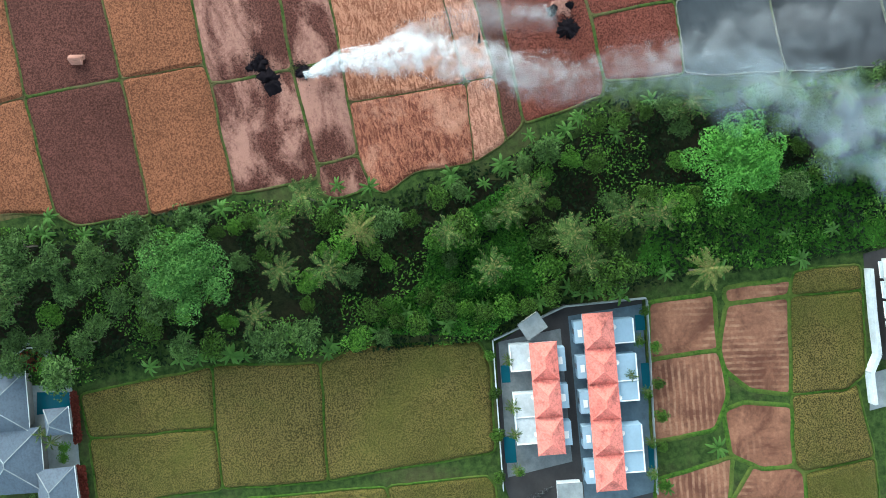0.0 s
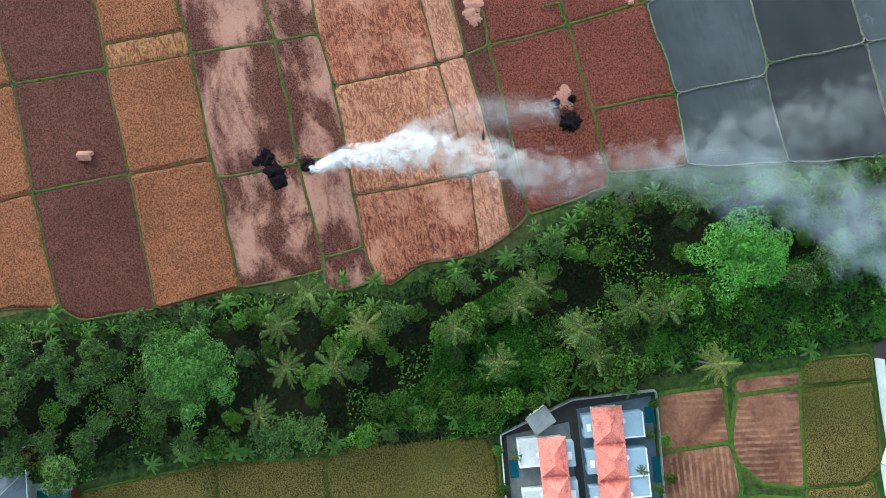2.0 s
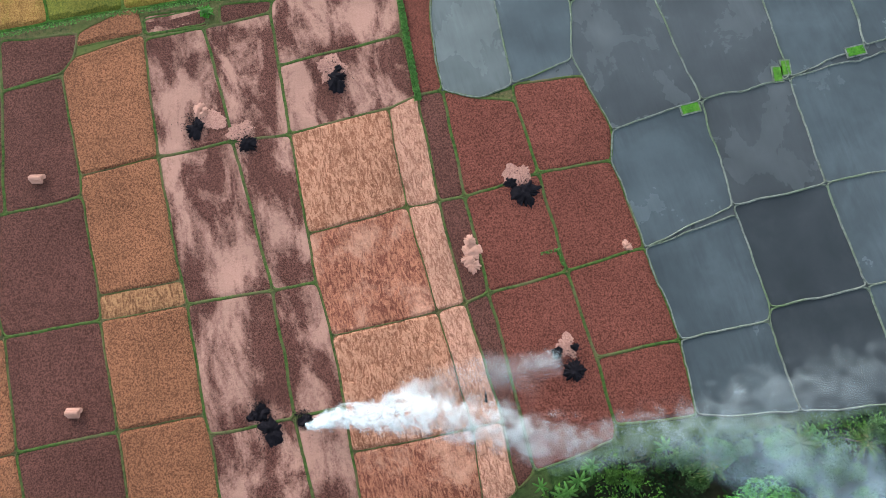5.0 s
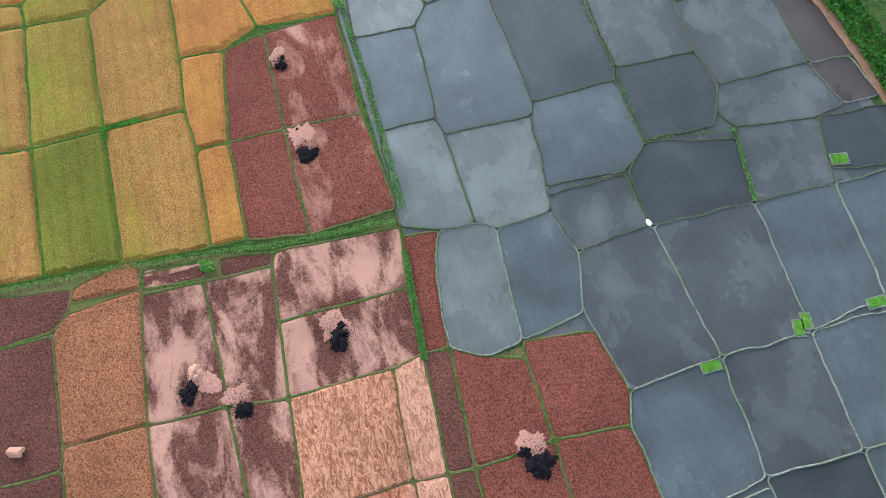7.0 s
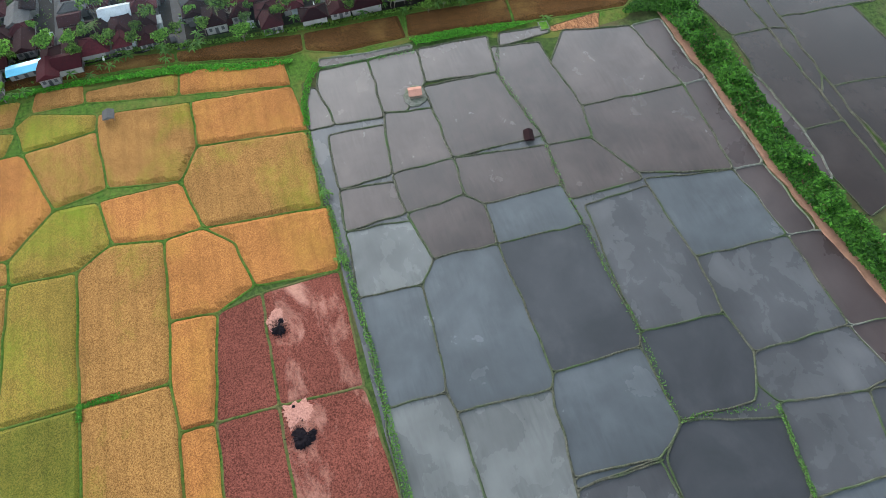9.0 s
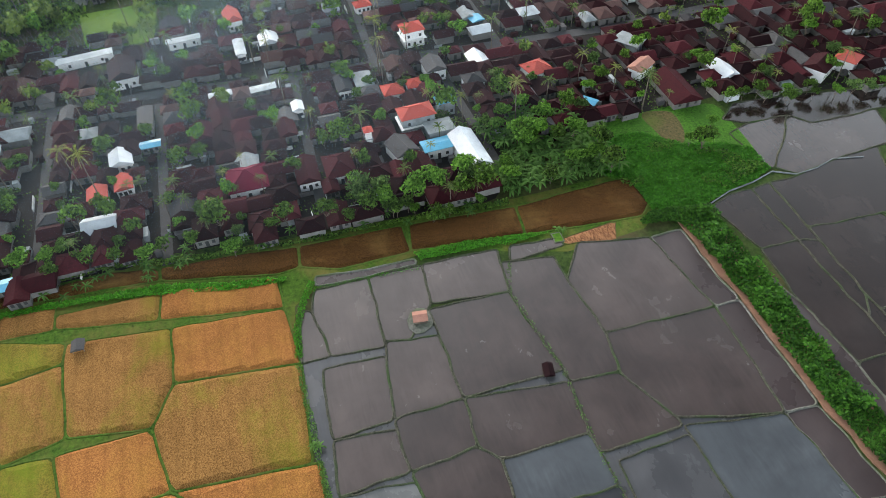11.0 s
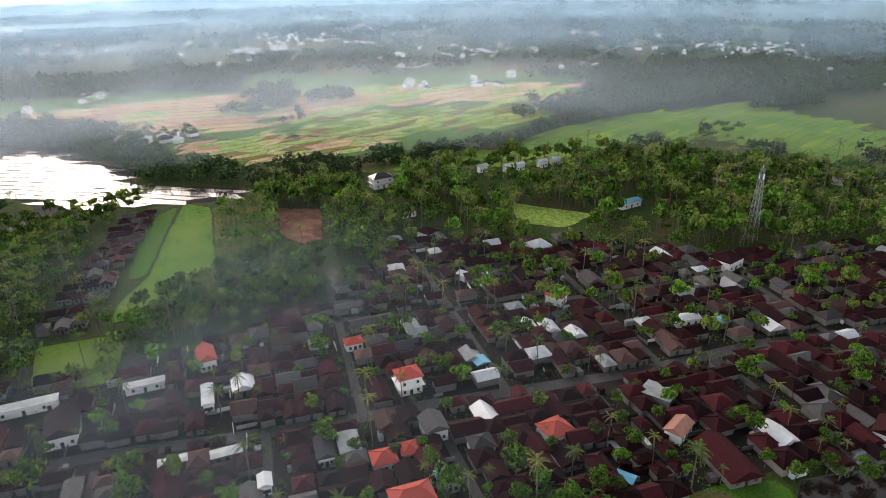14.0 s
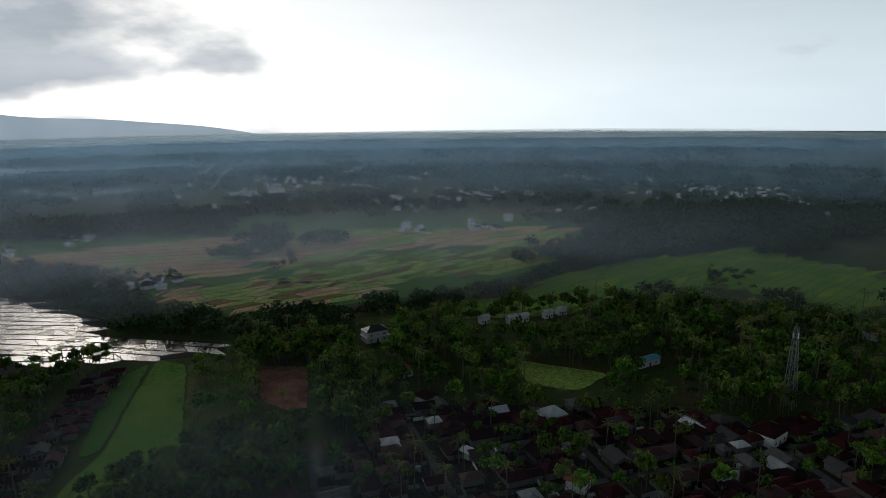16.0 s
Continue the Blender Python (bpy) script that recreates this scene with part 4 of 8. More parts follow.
field("paleploughed", (191.6, -23.1), (190, -38.7), (185.5, -39.2), (179.4, -40.4), (178.2, -40.6), (174, -37.8), (172.2, -36.6), (173.2, -22.1))
field("browndark", (222.4, -142.1), (222.3, -152.9), (195.2, -152.6), (185.1, -152.5), (185.5, -141.2), (204.7, -140.2))
field("browndark", (185.5, -141.2), (185.1, -152.5), (163, -152.4), (161.1, -152.4), (157.3, -140.5), (169.9, -139.5))
field("browndark", (222.3, -152.9), (220.3, -158.4), (201.2, -156.8), (196.5, -156.8), (188.8, -156.3), (164.7, -155.1), (163, -152.4), (185.1, -152.5), (195.2, -152.6))
field("browndark", (225, -158.8), (223.3, -181.3), (202.5, -181.6), (194.7, -179.4), (196.5, -156.8), (201.2, -156.8), (220.3, -158.4))
field("browndark", (196.5, -156.8), (194.7, -179.4), (175.3, -177.9), (157.3, -158.8), (188.8, -156.3))
field("mud", (213.8, -138.2), (204.7, -140.2), (185.5, -141.2), (169.9, -139.5), (169.8, -136), (183.3, -136.1))
field("browndark", (240.8, -138.7), (243.5, -146.7), (243.3, -153.9), (237, -153.6), (222.3, -152.9), (222.4, -142.1))
field("browndark", (243.3, -153.9), (243.9, -159.9), (225, -158.8), (220.3, -158.4), (201.2, -156.8), (195.2, -152.6), (222.3, -152.9), (237, -153.6))
field("browndark", (243.9, -159.9), (243.6, -167.3), (244.1, -170.3), (246.7, -185.3), (246.8, -187.5), (247.6, -200.5), (222.7, -188.8), (223.3, -181.3), (225, -158.8))
field("brownwater", (267.8, -162.8), (270.6, -171.4), (269.6, -185.3), (266.4, -182.4), (260.8, -177.2), (249, -165.8), (249.3, -163.9))
field("brownwater", (269.6, -185.3), (264.2, -189.5), (263.1, -203.4), (263.2, -213.8), (248.1, -208.9), (247.6, -200.5), (246.8, -187.5), (246.7, -185.3), (244.1, -170.3), (249, -165.8), (260.8, -177.2), (266.4, -182.4))
field("browndark", (274.6, -164.3), (281.4, -172.7), (279.3, -192.7), (271.4, -230.8), (263.2, -223.1), (263.2, -213.8), (263.1, -203.4), (264.2, -189.5), (269.6, -185.3), (270.6, -171.4))
field("brownrice", (262, -56.7), (258.9, -87.3), (247.2, -85.8), (251.8, -54.5))
field("brownrice", (258.9, -87.3), (260.2, -116.2), (259.8, -123.1), (247.9, -123.5), (243.4, -119.1), (244.3, -111.2), (246.1, -95.5), (247.2, -85.8))
field("straworange", (242.9, -94.3), (244.3, -111.2), (237.7, -108.1), (240.3, -97.8), (240.3, -94.3))
field("brownploughed", (245.2, -80.2), (242.9, -94.3), (240.3, -94.3), (239.8, -78.7))
field("olive", (-10.9, 79.8), (-11.9, 53), (-24, 55.3), (-19.9, 80.3))
field("olive", (-19.9, 80.3), (-24, 55.3), (-35.9, 56.9), (-34.7, 68), (-33.7, 82.3))
field("olive", (-11.9, 53), (-16.4, 32), (-39.5, 36.5), (-35.9, 56.9), (-24, 55.3))
field("olive", (-16.4, 32), (-15.1, 23.6), (-20, 0.9), (-24.6, -0.2), (-41.9, 3.2), (-39.5, 36.5))
field("olive", (-43.3, 25.5), (-45.8, 5.9), (-48.4, 4.8), (-58.3, 6.2), (-53.4, 26.1))
field("olive", (-38.7, 52.8), (-43.3, 25.5), (-53.4, 26.1), (-46.3, 54.8))
field("soil", (-20.9, -32.6), (-22.2, -45.1), (-33.3, -43.5), (-31.6, -29.9))
field("soil", (-31.6, -29.9), (-33.3, -43.5), (-37.4, -43.3), (-42.2, -43), (-44.8, -41.3), (-48, -39.1), (-47.3, -26.5))
field("soil", (-21.9, -47.2), (-23.1, -60.2), (-26.5, -58.9), (-24.9, -46.9))
field("soil", (-24.9, -46.9), (-26.5, -58.9), (-45, -54.6), (-42.2, -47.3), (-37.4, -43.3), (-33.3, -43.5))
field("soil", (-44.8, -41.3), (-44, -45.7), (-47.1, -54.2), (-58.5, -51.9), (-57.6, -45.6), (-56.4, -44.1), (-53.9, -40.9), (-53.6, -40.5))
field("soil", (-54.7, -25.2), (-53.9, -40.9), (-62.5, -38.3), (-60, -23.8))
field("soil", (-62.5, -38.3), (-56.4, -44.1), (-57.6, -45.6), (-58.5, -51.9), (-60, -53.4), (-67.1, -52.2))
field("olive", (-21.8, -60.7), (-23.7, -73.4), (-28.7, -72.7), (-26.5, -58.9), (-23.1, -60.2))
field("olive", (-26.5, -58.9), (-28.7, -72.7), (-44.4, -69.4), (-45.4, -67.4), (-46.6, -65), (-45, -54.6))
field("olive", (-45, -54.6), (-46.6, -65), (-45.4, -67.4), (-60.5, -67.3), (-60, -53.4), (-58.5, -51.9), (-47.1, -54.2))
field("olive", (-60, -53.4), (-60.5, -67.3), (-70.4, -65.7), (-67.1, -52.2))
field("brownrice", (267.8, 10.4), (262.6, 10.1), (264.1, 23.7), (265.4, 40.4), (266.5, 62), (271.5, 62), (270.5, 41.2), (270.2, 20.8))
field("brownrice", (267.8, 10.4), (266.2, -7.9), (263.6, -26.1), (255.6, -25.2), (255.1, -19), (258.1, -7.6), (262.6, 10.1))
field("brownrice", (263.6, -26.1), (262.4, -54.9), (251.4, -54.7), (251.5, -35), (255.6, -25.2))
field("mud", (247.8, -28), (251.2, -28.5), (249.3, -42), (248.6, -54.7), (246.8, -54.7), (246.7, -41.4))


# ---- trees and plants ----
def crown_mesh(name, seed, radius, high, lobes, leaves, size, mat):
    """A crown of leaf sprays set on uneven lobes, with gaps between them."""
    r = np.random.RandomState(seed)
    d = r.normal(size=(lobes, 3))
    d /= np.linalg.norm(d, axis=1)[:, None]
    d[:, 2] = np.abs(d[:, 2]) * 0.9 - 0.15
    wide = r.uniform(0.75, 1.3, (lobes, 1))
    ctr = d * np.array([radius * 0.62, radius * 0.62, high * 0.42]) * r.uniform(0.35, 1.05, (lobes, 1)) * wide + np.array([0, 0, high * 0.5])
    rad = radius * r.uniform(0.30, 0.48, lobes) * (12 / max(12, lobes)) ** 0.45
    k = r.randint(0, lobes, leaves)
    n = r.normal(size=(leaves, 3))
    n[:, 2] = np.abs(n[:, 2]) * 1.1 - 0.35
    n /= np.linalg.norm(n, axis=1)[:, None]
    p = ctr[k] + n * rad[k][:, None] * np.array([1, 1, 0.75]) * r.uniform(0.72, 1.08, (leaves, 1))
    nn = n + r.normal(scale=0.45, size=(leaves, 3))
    nn /= np.linalg.norm(nn, axis=1)[:, None]
    u = np.cross(nn, r.normal(size=(leaves, 3)))
    u /= np.maximum(np.linalg.norm(u, axis=1), 1e-6)[:, None]
    w = np.cross(nn, u)
    s = size * r.uniform(0.6, 1.35, (leaves, 1))
    v = np.stack([p - u * s, p - w * s * 0.55 - nn * s * 0.12, p + u * s, p + w * s * 0.55 - nn * s * 0.12], 1).reshape(-1, 3)
    f = np.arange(leaves * 4).reshape(-1, 4)
    return mesh(name, v, f, mat)


def trunk_mesh(name, seed, high, r0, limbs=4, lean=0.6):
    rr = random.Random(seed)
    g = Geo()
    path = [(lean * rr.uniform(-1, 1) * k / 3, lean * rr.uniform(-1, 1) * k / 3, high * k / 3) for k in range(4)]
    g.tube(path, [r0, r0 * 0.75, r0 * 0.6, r0 * 0.4], 6)
    for i in range(limbs):
        a = i * math.tau / limbs + rr.uniform(-0.4, 0.4)
        b = Vector(path[2])
        g.tube([b, b + Vector((math.cos(a) * high * 0.18, math.sin(a) * high * 0.18, high * 0.2)), b + Vector((math.cos(a) * high * 0.36, math.sin(a) * high * 0.36, high * 0.5))], [r0 * 0.4, r0 * 0.28, r0 * 0.1], 5)
    return g.made(name, M["trunk"])


def tree_kind(seed, radius, high, leaves, size, mat, label, stem=0.45, lobes=14):
    ob = thing("tree", label, "tree", (0, 0, -500))
    part("trunk", trunk_mesh("trunk", seed, high * stem, radius * 0.055), ob)
    me = crown_mesh("crown", seed, radius, high * (1.05 - stem * 0.75), lobes, leaves, size, mat)
    me.transform(Matrix.Translation((0, 0, high * stem * 0.72)))
    part("crown", me, ob)
    return ob


def frond_mesh(name, length, mat, droop=0.5, seed=0, n=11):
    """A palm frond: a rib that arches down, and paired drooping leaflets."""
    r = random.Random(seed)
    v, f = [], []
    pts = []
    for i in range(n + 1):
        u = i / n
        pts.append(Vector((length * (u - 0.12 * u * u), 0, length * (0.30 * u - (0.30 + droop) * u * u))))
    for i in range(n):
        a, b = pts[i], pts[i + 1]
        k = len(v)
        v += [a + Vector((0, -0.05, 0)), a + Vector((0, 0.05, 0)), b + Vector((0, 0.04, 0)), b + Vector((0, -0.04, 0))]
        f.append((k, k + 1, k + 2, k + 3))
        if i:
            w = length * 0.125 * math.sin(math.pi * (0.12 + 0.84 * i / n)) ** 0.7
            for sgn in (-1, 1):
                k = len(v)
                tip = a + Vector((w * 0.75, sgn * w * r.uniform(0.8, 1.05), -w * r.uniform(0.15, 0.55)))
                g = length / n * 0.36
                v += [a + Vector((-g, 0, 0)), a + Vector((g, 0, 0)), tip + Vector((g * 0.45, 0, 0)), tip - Vector((g * 0.45, 0, 0))]
                f.append((k, k + 1, k + 2, k + 3))
    return mesh(name, v, f, mat)


def palm_kind(seed, high, length, mat, label, n=17, joined=False, ribs=11):
    r = random.Random(seed)
    ob = thing("palm_tree", label, "palm tree", (0, 0, -500))
    lx, ly = r.uniform(-0.8, 0.8), r.uniform(-0.8, 0.8)
    part("trunk", Geo().tube([(0, 0, 0), (lx * 0.2, ly * 0.2, high * 0.35), (lx * 0.6, ly * 0.6, high * 0.7), (lx, ly, high)], [0.24, 0.17, 0.14, 0.12], 6).made("trunk", M["trunk"]), ob)
    kinds = [frond_mesh("frond", length, mat, 0.22, seed, ribs), frond_mesh("frond", length * 0.95, mat, 0.6, seed + 1, ribs)]
    verts, faces = [], []
    for i in range(n):
        m = Matrix.Translation((lx, ly, high)) @ pose(0, 0, 0, 0, (r.uniform(-70, 42) if ribs == 5 else r.uniform(-48, 26)) * (0.45 + 0.55 * (i % 3) / 2), i * 137.5 + r.uniform(-9, 9))
        me = kinds[i % 2]
        if joined:
            k = len(verts)
            verts += [m @ q.co for q in me.vertices]
            faces += [tuple(k + j for j in p.vertices) for p in me.polygons]
        else:
            fr = part("frond", me, ob)
            fr.matrix_basis = m
    if joined:
        part("crown", mesh("crown", verts, faces, mat), ob)
    return ob


def banana_kind(seed, high, label, n=8, joined=False):
    r = random.Random(seed)
    ob = thing("banana_plant", label, "banana plant", (0, 0, -500))
    part("stem", Geo().tube([(0, 0, 0), (0, 0, high * 0.5), (0.05, 0, high * 0.7)], [0.16, 0.12, 0.08], 6).made("stem", M["banana"]), ob)
    length, wide, k = high * 0.8, high * 0.085, 5
    v, f = [], []
    for i in range(k + 1):
        u = i / k
        w = wide * math.sin(math.pi * (0.1 + 0.86 * u)) ** 0.6
        x, z = length * (u - 0.2 * u * u), length * (0.5 * u - 0.85 * u * u)
        v += [(x, -w, z - 0.25 * w), (x, 0, z), (x, w, z - 0.25 * w)]
    for i in range(k):
        f += [(3 * i, 3 * i + 1, 3 * i + 4, 3 * i + 3), (3 * i + 1, 3 * i + 2, 3 * i + 5, 3 * i + 4)]
    me = mesh("leaf", v, f, M["banana"])
    verts, faces = [], []
    for i in range(n):
        m = Matrix.Translation((0, 0, high * 0.66)) @ pose(0, 0, 0, 0, r.uniform(-35, 12), i * 137.5 + r.uniform(-15, 15))
        if joined:
            q = len(verts)
            verts += [m @ p.co for p in me.vertices]
            faces += [tuple(q + j for j in p.vertices) for p in me.polygons]
        else:
            part("leaf", me, ob).matrix_basis = m
    if joined:
        part("crown", mesh("crown", verts, faces, M["banana"]), ob)
    return ob


def plant(kind, x, y, scale=1.0, turn=None, squash=1.0):
    z = float(land_z(x, y))
    t = random.uniform(0, 360) if turn is None else turn
    return copy_thing(kind, pose(x, y, z - 0.05, 0, 0, t) @ Matrix.Diagonal((scale, scale, scale * squash, 1)))


def drop_kind(*obs):
    """Removes the patterns that were copied."""
    for ob in obs:
        for o in (*ob.children_recursive, ob):
            bpy.data.objects.remove(o)


T_BIG = tree_kind(3, 10.0, 14.0, 17000, 0.20, M["leaf_pale"], "large pale grey-green spreading tree in the wooded gully", 0.5, 60)
T_BIG2 = tree_kind(4, 9.0, 13.5, 16000, 0.20, M["leaf_bright"], "large light-green tree with a pale forked trunk", 0.5, 44)
T_MID = [tree_kind(10 + i, 4.2, 8.0, 2000, 0.27, M["leaf"], "dense dark-green broadleaf tree in the wooded gully", 0.45, 26) for i in range(3)]
T_MID += [tree_kind(20 + i, 3.8, 7.0, 2000, 0.25, M["leaf_light"], "fresh green broadleaf tree in the gully", 0.4, 22) for i in range(2)]
T_MID += [tree_kind(30 + i, 4.8, 9.5, 2600, 0.25, M["leaf_grey"], "feathery grey-green bamboo clump in the gully", 0.45, 60) for i in range(2)]
T_FAR = [tree_kind(40 + i, 4.4, 9.0, 620, 0.5, M[("leaf", "leaf_light", "leaf", "leaf_grey")[i]], "leafy green village garden tree", 0.4, 20) for i in range(4)]
P_NEAR = [palm_kind(50 + i, 9.0 + 1.5 * i, 4.7, M["palm"], "tall coconut palm with a round crown of fronds", 15, False, 15) for i in range(2)]
P_NEAR.append(palm_kind(53, 9.5, 4.6, M["palm_dry"], "coconut palm with yellowing fronds", 15, False, 15))
P_LOW = [palm_kind(80 + i, 8.5 + 2.6 * i, 3.3, M[("palm", "palm", "palm_dry")[i]], "coconut palm in a far grove", 13, True, 5) for i in range(3)]
T_LOW = [tree_kind(86 + i, 4.2, 9.0, 190, 0.80, M[("leaf", "leaf_light", "leaf_gold", "leaf")[i]], "broad tree in a far grove", 0.35, 14) for i in range(4)]
P_FAR = [palm_kind(60 + i, 9.0 + 2.0 * i, 3.6, M[("palm", "palm", "palm_dry")[i]], "coconut palm among the village roofs", 15, True) for i in range(3)]
B_NEAR = [banana_kind(70 + i, 2.7, "banana plant with broad bright leaves", 9) for i in range(2)]
B_FAR = [banana_kind(75 + i, 4.2, "banana plant in a dense grove", 8, True) for i in range(2)]

# The wooded gully between the fields.
BELT_TOP = [(27, 130), (25, 87), (21, 73), (20, 58), (18, 39), (11, 11), (13, 3), (13, -14), (18, -29), (19, -38), (16, -51), (11, -87), (8, -130)]
BELT_LOW = [(3, 130), (-2, 94), (-9, 84), (-9, 64), (-15, 33), (-20, 1), (-20, -5), (-17, -14), (-18, -33), (-19, -47), (-22, -78), (-24, -130)]


def along(line, y):
    return float(np.interp(-y, [-p[1] for p in line], [p[0] for p in line]))


plant(T_BIG, 6.6, 48.0, 1.1, 200)
for x, y, k in ((12.5, 55.5, 1.0), (3.0, 57.0, 1.1)):
    plant(T_MID[5 + int(x) % 2], x, y, k)
plant(T_BIG2, 2.6, -52.0, 1.2, 60)
for x, y in ((6.9, 16.8), (5.7, -14.5), (-4.1, -19.5), (-3.3, -30.8), (-4.7, -36.2), (-9.5, -21.8), (-16.7, -41.6), (13.4, -46.1), (10.7, 31.5), (14.4, 25.1), (1.0, 24.0), (-4, 40), (3, 33), (12, -62), (9, -74)):
    plant(P_NEAR[2] if (x, y) in ((6.9, 16.8), (-16.7, -41.6)) else random.choice(P_NEAR[:2]), x, y, random.uniform(0.85, 1.0))
for x, y in ((12.4, -1.8), (7.9, -4.0), (9.4, 1.9), (-8.9, 64.0), (-8.8, 57.6), (-9.8, 51.5), (-11.3, 45.6), (-13.1, 9.4), (-14.2, -1.7), (-15.6, -20.5), (-17.9, -27.2), (-50.5, -37.9), (-0.5, 2.6),
             (24.0, 75.7), (18.5, 65.5), (13.8, -22.4), (22, 80), (17, 61), (19, 70), (15, -25), (11, -20), (16, -18), (-11, 13), (-12, 4), (-15, 6), (-10.5, 48), (14, 14), (16, 20), (12, -34), (-56, -27)):
    plant(random.choice(B_NEAR), x, y, random.uniform(0.85, 1.3))
spots = [(7, 49, 9.0), (3, -51, 9.0)]
rng = random.Random(5)
for k in range(51):           # bananas along both edges, palms within
    y = rng.uniform(-70, 100)
    top = rng.random() < 0.55
    if k < 46:
        plant(rng.choice(B_NEAR), along(BELT_TOP, y) - rng.uniform(0.5, 4.0) if top else along(BELT_LOW, y) + rng.uniform(0.5, 6.0), y, rng.uniform(0.8, 1.25))
    else:
        plant(rng.choice(P_NEAR[:2]), along(BELT_TOP, y) - rng.uniform(4, 20), y, rng.uniform(0.75, 1.0))
HOLES = ((7.5, -35.7, 5.0), (7.2, 30.1, 4.0), (-2.6, 9.3, 4.0), (-8.5, 25.3, 3.5), (-0.9, 37.7, 4.5), (-7.0, 66.0, 3.5), (9.5, -8.0, 3.0), (1.0, -24.0, 3.0), (-6.0, -6.0, 6.5))
tries = 0
while len(spots) < 162 and tries < 6000:
    tries += 1
    y = rng.uniform(-110, 118)
    hi, lo = along(BELT_TOP, y) - 2.5, along(BELT_LOW, y) + 3.0
    if y < -30:
        lo = hi - (hi - lo) * 0.62          # open grass beside the belt
    x = rng.uniform(lo, hi)
    s = rng.uniform(0.5, 1.3) if y < 45 else rng.uniform(0.7, 1.5)
    if all(math.hypot(x - a, y - b) > (3.0 * s + r * 0.62) for a, b, r in spots) and all(math.hypot(x - a, y - b) > r + 2.0 * s for a, b, r in HOLES):
        spots.append((x, y, 3.6 * s))
        k = T_MID[rng.randrange(7)] if y < 55 else T_MID[rng.choice((5, 6, 5, 6, 3, 0))]
        plant(k, x, y, s, rng.uniform(0, 360), rng.uniform(0.8, 1.1))


def scrub(name, label, region, count, size, mats, seed, lift=0.0, high=0.9, hole=0.22):
    """Low undergrowth: many leaf sprays close to the ground inside a region."""
    r = np.random.RandomState(seed)
    reg = np.asarray(region, float)
    lo, hi = reg.min(0), reg.max(0)
    p = r.uniform(lo, hi, (count * 4, 2))
    p = p[inside(p[:, 0], p[:, 1], reg)]
    p = p[vnoise(p[:, 0], p[:, 1], 6, seed) > hole][:count]
    n = len(p)
    z = lift + high * vnoise(p[:, 0], p[:, 1], 3.0, seed + 1) * r.uniform(0.5, 1.1, n) + 0.15 + land_z(p[:, 0], p[:, 1])
    c = np.concatenate([p, z[:, None]], 1)
    nn = np.stack([r.normal(scale=0.55, size=n), r.normal(scale=0.55, size=n), np.ones(n)], 1)
    nn /= np.linalg.norm(nn, axis=1)[:, None]
    u = np.cross(nn, r.normal(size=(n, 3)))
    u /= np.linalg.norm(u, axis=1)[:, None]
    w = np.cross(nn, u)
    s = size * r.uniform(0.5, 1.4, (n, 1))
    v = np.stack([c - u * s, c - w * s * 0.5, c + u * s, c + w * s * 0.5], 1).reshape(-1, 3)
    return thing(name, label, "undergrowth", data=mesh(name, v, np.arange(4 * n).reshape(-1, 4), mats), kind="stuff")


patch("forest_floor", "leaf litter with the gully trees' shade in its dark colour", "ground", "gully_shade", [(x - 3.0, y) for x, y in BELT_TOP] + [(x + 4.5 + (9 if y < -30 else 0), y) for x, y in BELT_LOW[::-1]], 0.05, wobble=1.5)
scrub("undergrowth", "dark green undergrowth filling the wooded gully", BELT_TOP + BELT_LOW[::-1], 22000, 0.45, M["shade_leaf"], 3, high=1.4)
patch("grass_slope", "lush green grass slope beside the wood", "ground", "grass", [(-15, -30), (0, -40), (-3, -75), (-6, -118), (-23, -118), (-21.5, -78), (-18.5, -47)], 0.09, wobble=1.2)
scrub("creeper_grass", "lush green creepers and tall grass along the wood", [(-15, -30), (0, -40), (-3, -75), (-6, -118), (-23, -118), (-21.5, -78), (-18.5, -47)], 24000, 0.24, M["hedge_leaf"], 4, hole=0.12)
patch("grass_slope", "lush green ground under the creepers on the gully side", "ground", "grass", [(3, 3), (7, -12), (-12, -14), (-17, 0), (-12, 20), (-6, 8)], 0.09, wobble=1.2)
scrub("creeper_grass", "dense green creepers mounded over the gully side", [(3, 4), (8, -12), (-14, -14), (-19, 0), (-13, 22), (-6, 9)], 15000, 0.28, M["hedge_leaf"], 6, high=3.2, hole=0.1)
scrub("creeper_grass", "bright leafy shrubs on the floor of the wooded gully", BELT_TOP + BELT_LOW[::-1], 15000, 0.3, M["leaf_light"], 8, high=2.4, hole=0.6)


# ---- villas by the wood ----
def hip_lines(w, d, z, rise, over, width=0.22):
    """Ridge and hip cappings of a hipped roof."""
    a, b = w / 2 + over, d / 2 + over
    r = max(0.15, abs(a - b))
    rd = [Vector((-r, 0, z + rise)), Vector((r, 0, z + rise))] if a >= b else [Vector((0, -r, z + rise)), Vector((0, r, z + rise))]
    g = Geo()
    g.tube(rd, [width / 2] * 2, 5)
    for x, y in ((-a, -b), (a, -b), (a, b), (-a, b)):
        e = Vector((x, y, z))
        t = min(rd, key=lambda q: (q - e).length)
        g.tube([e, t], [width / 2] * 2, 5)
    return g


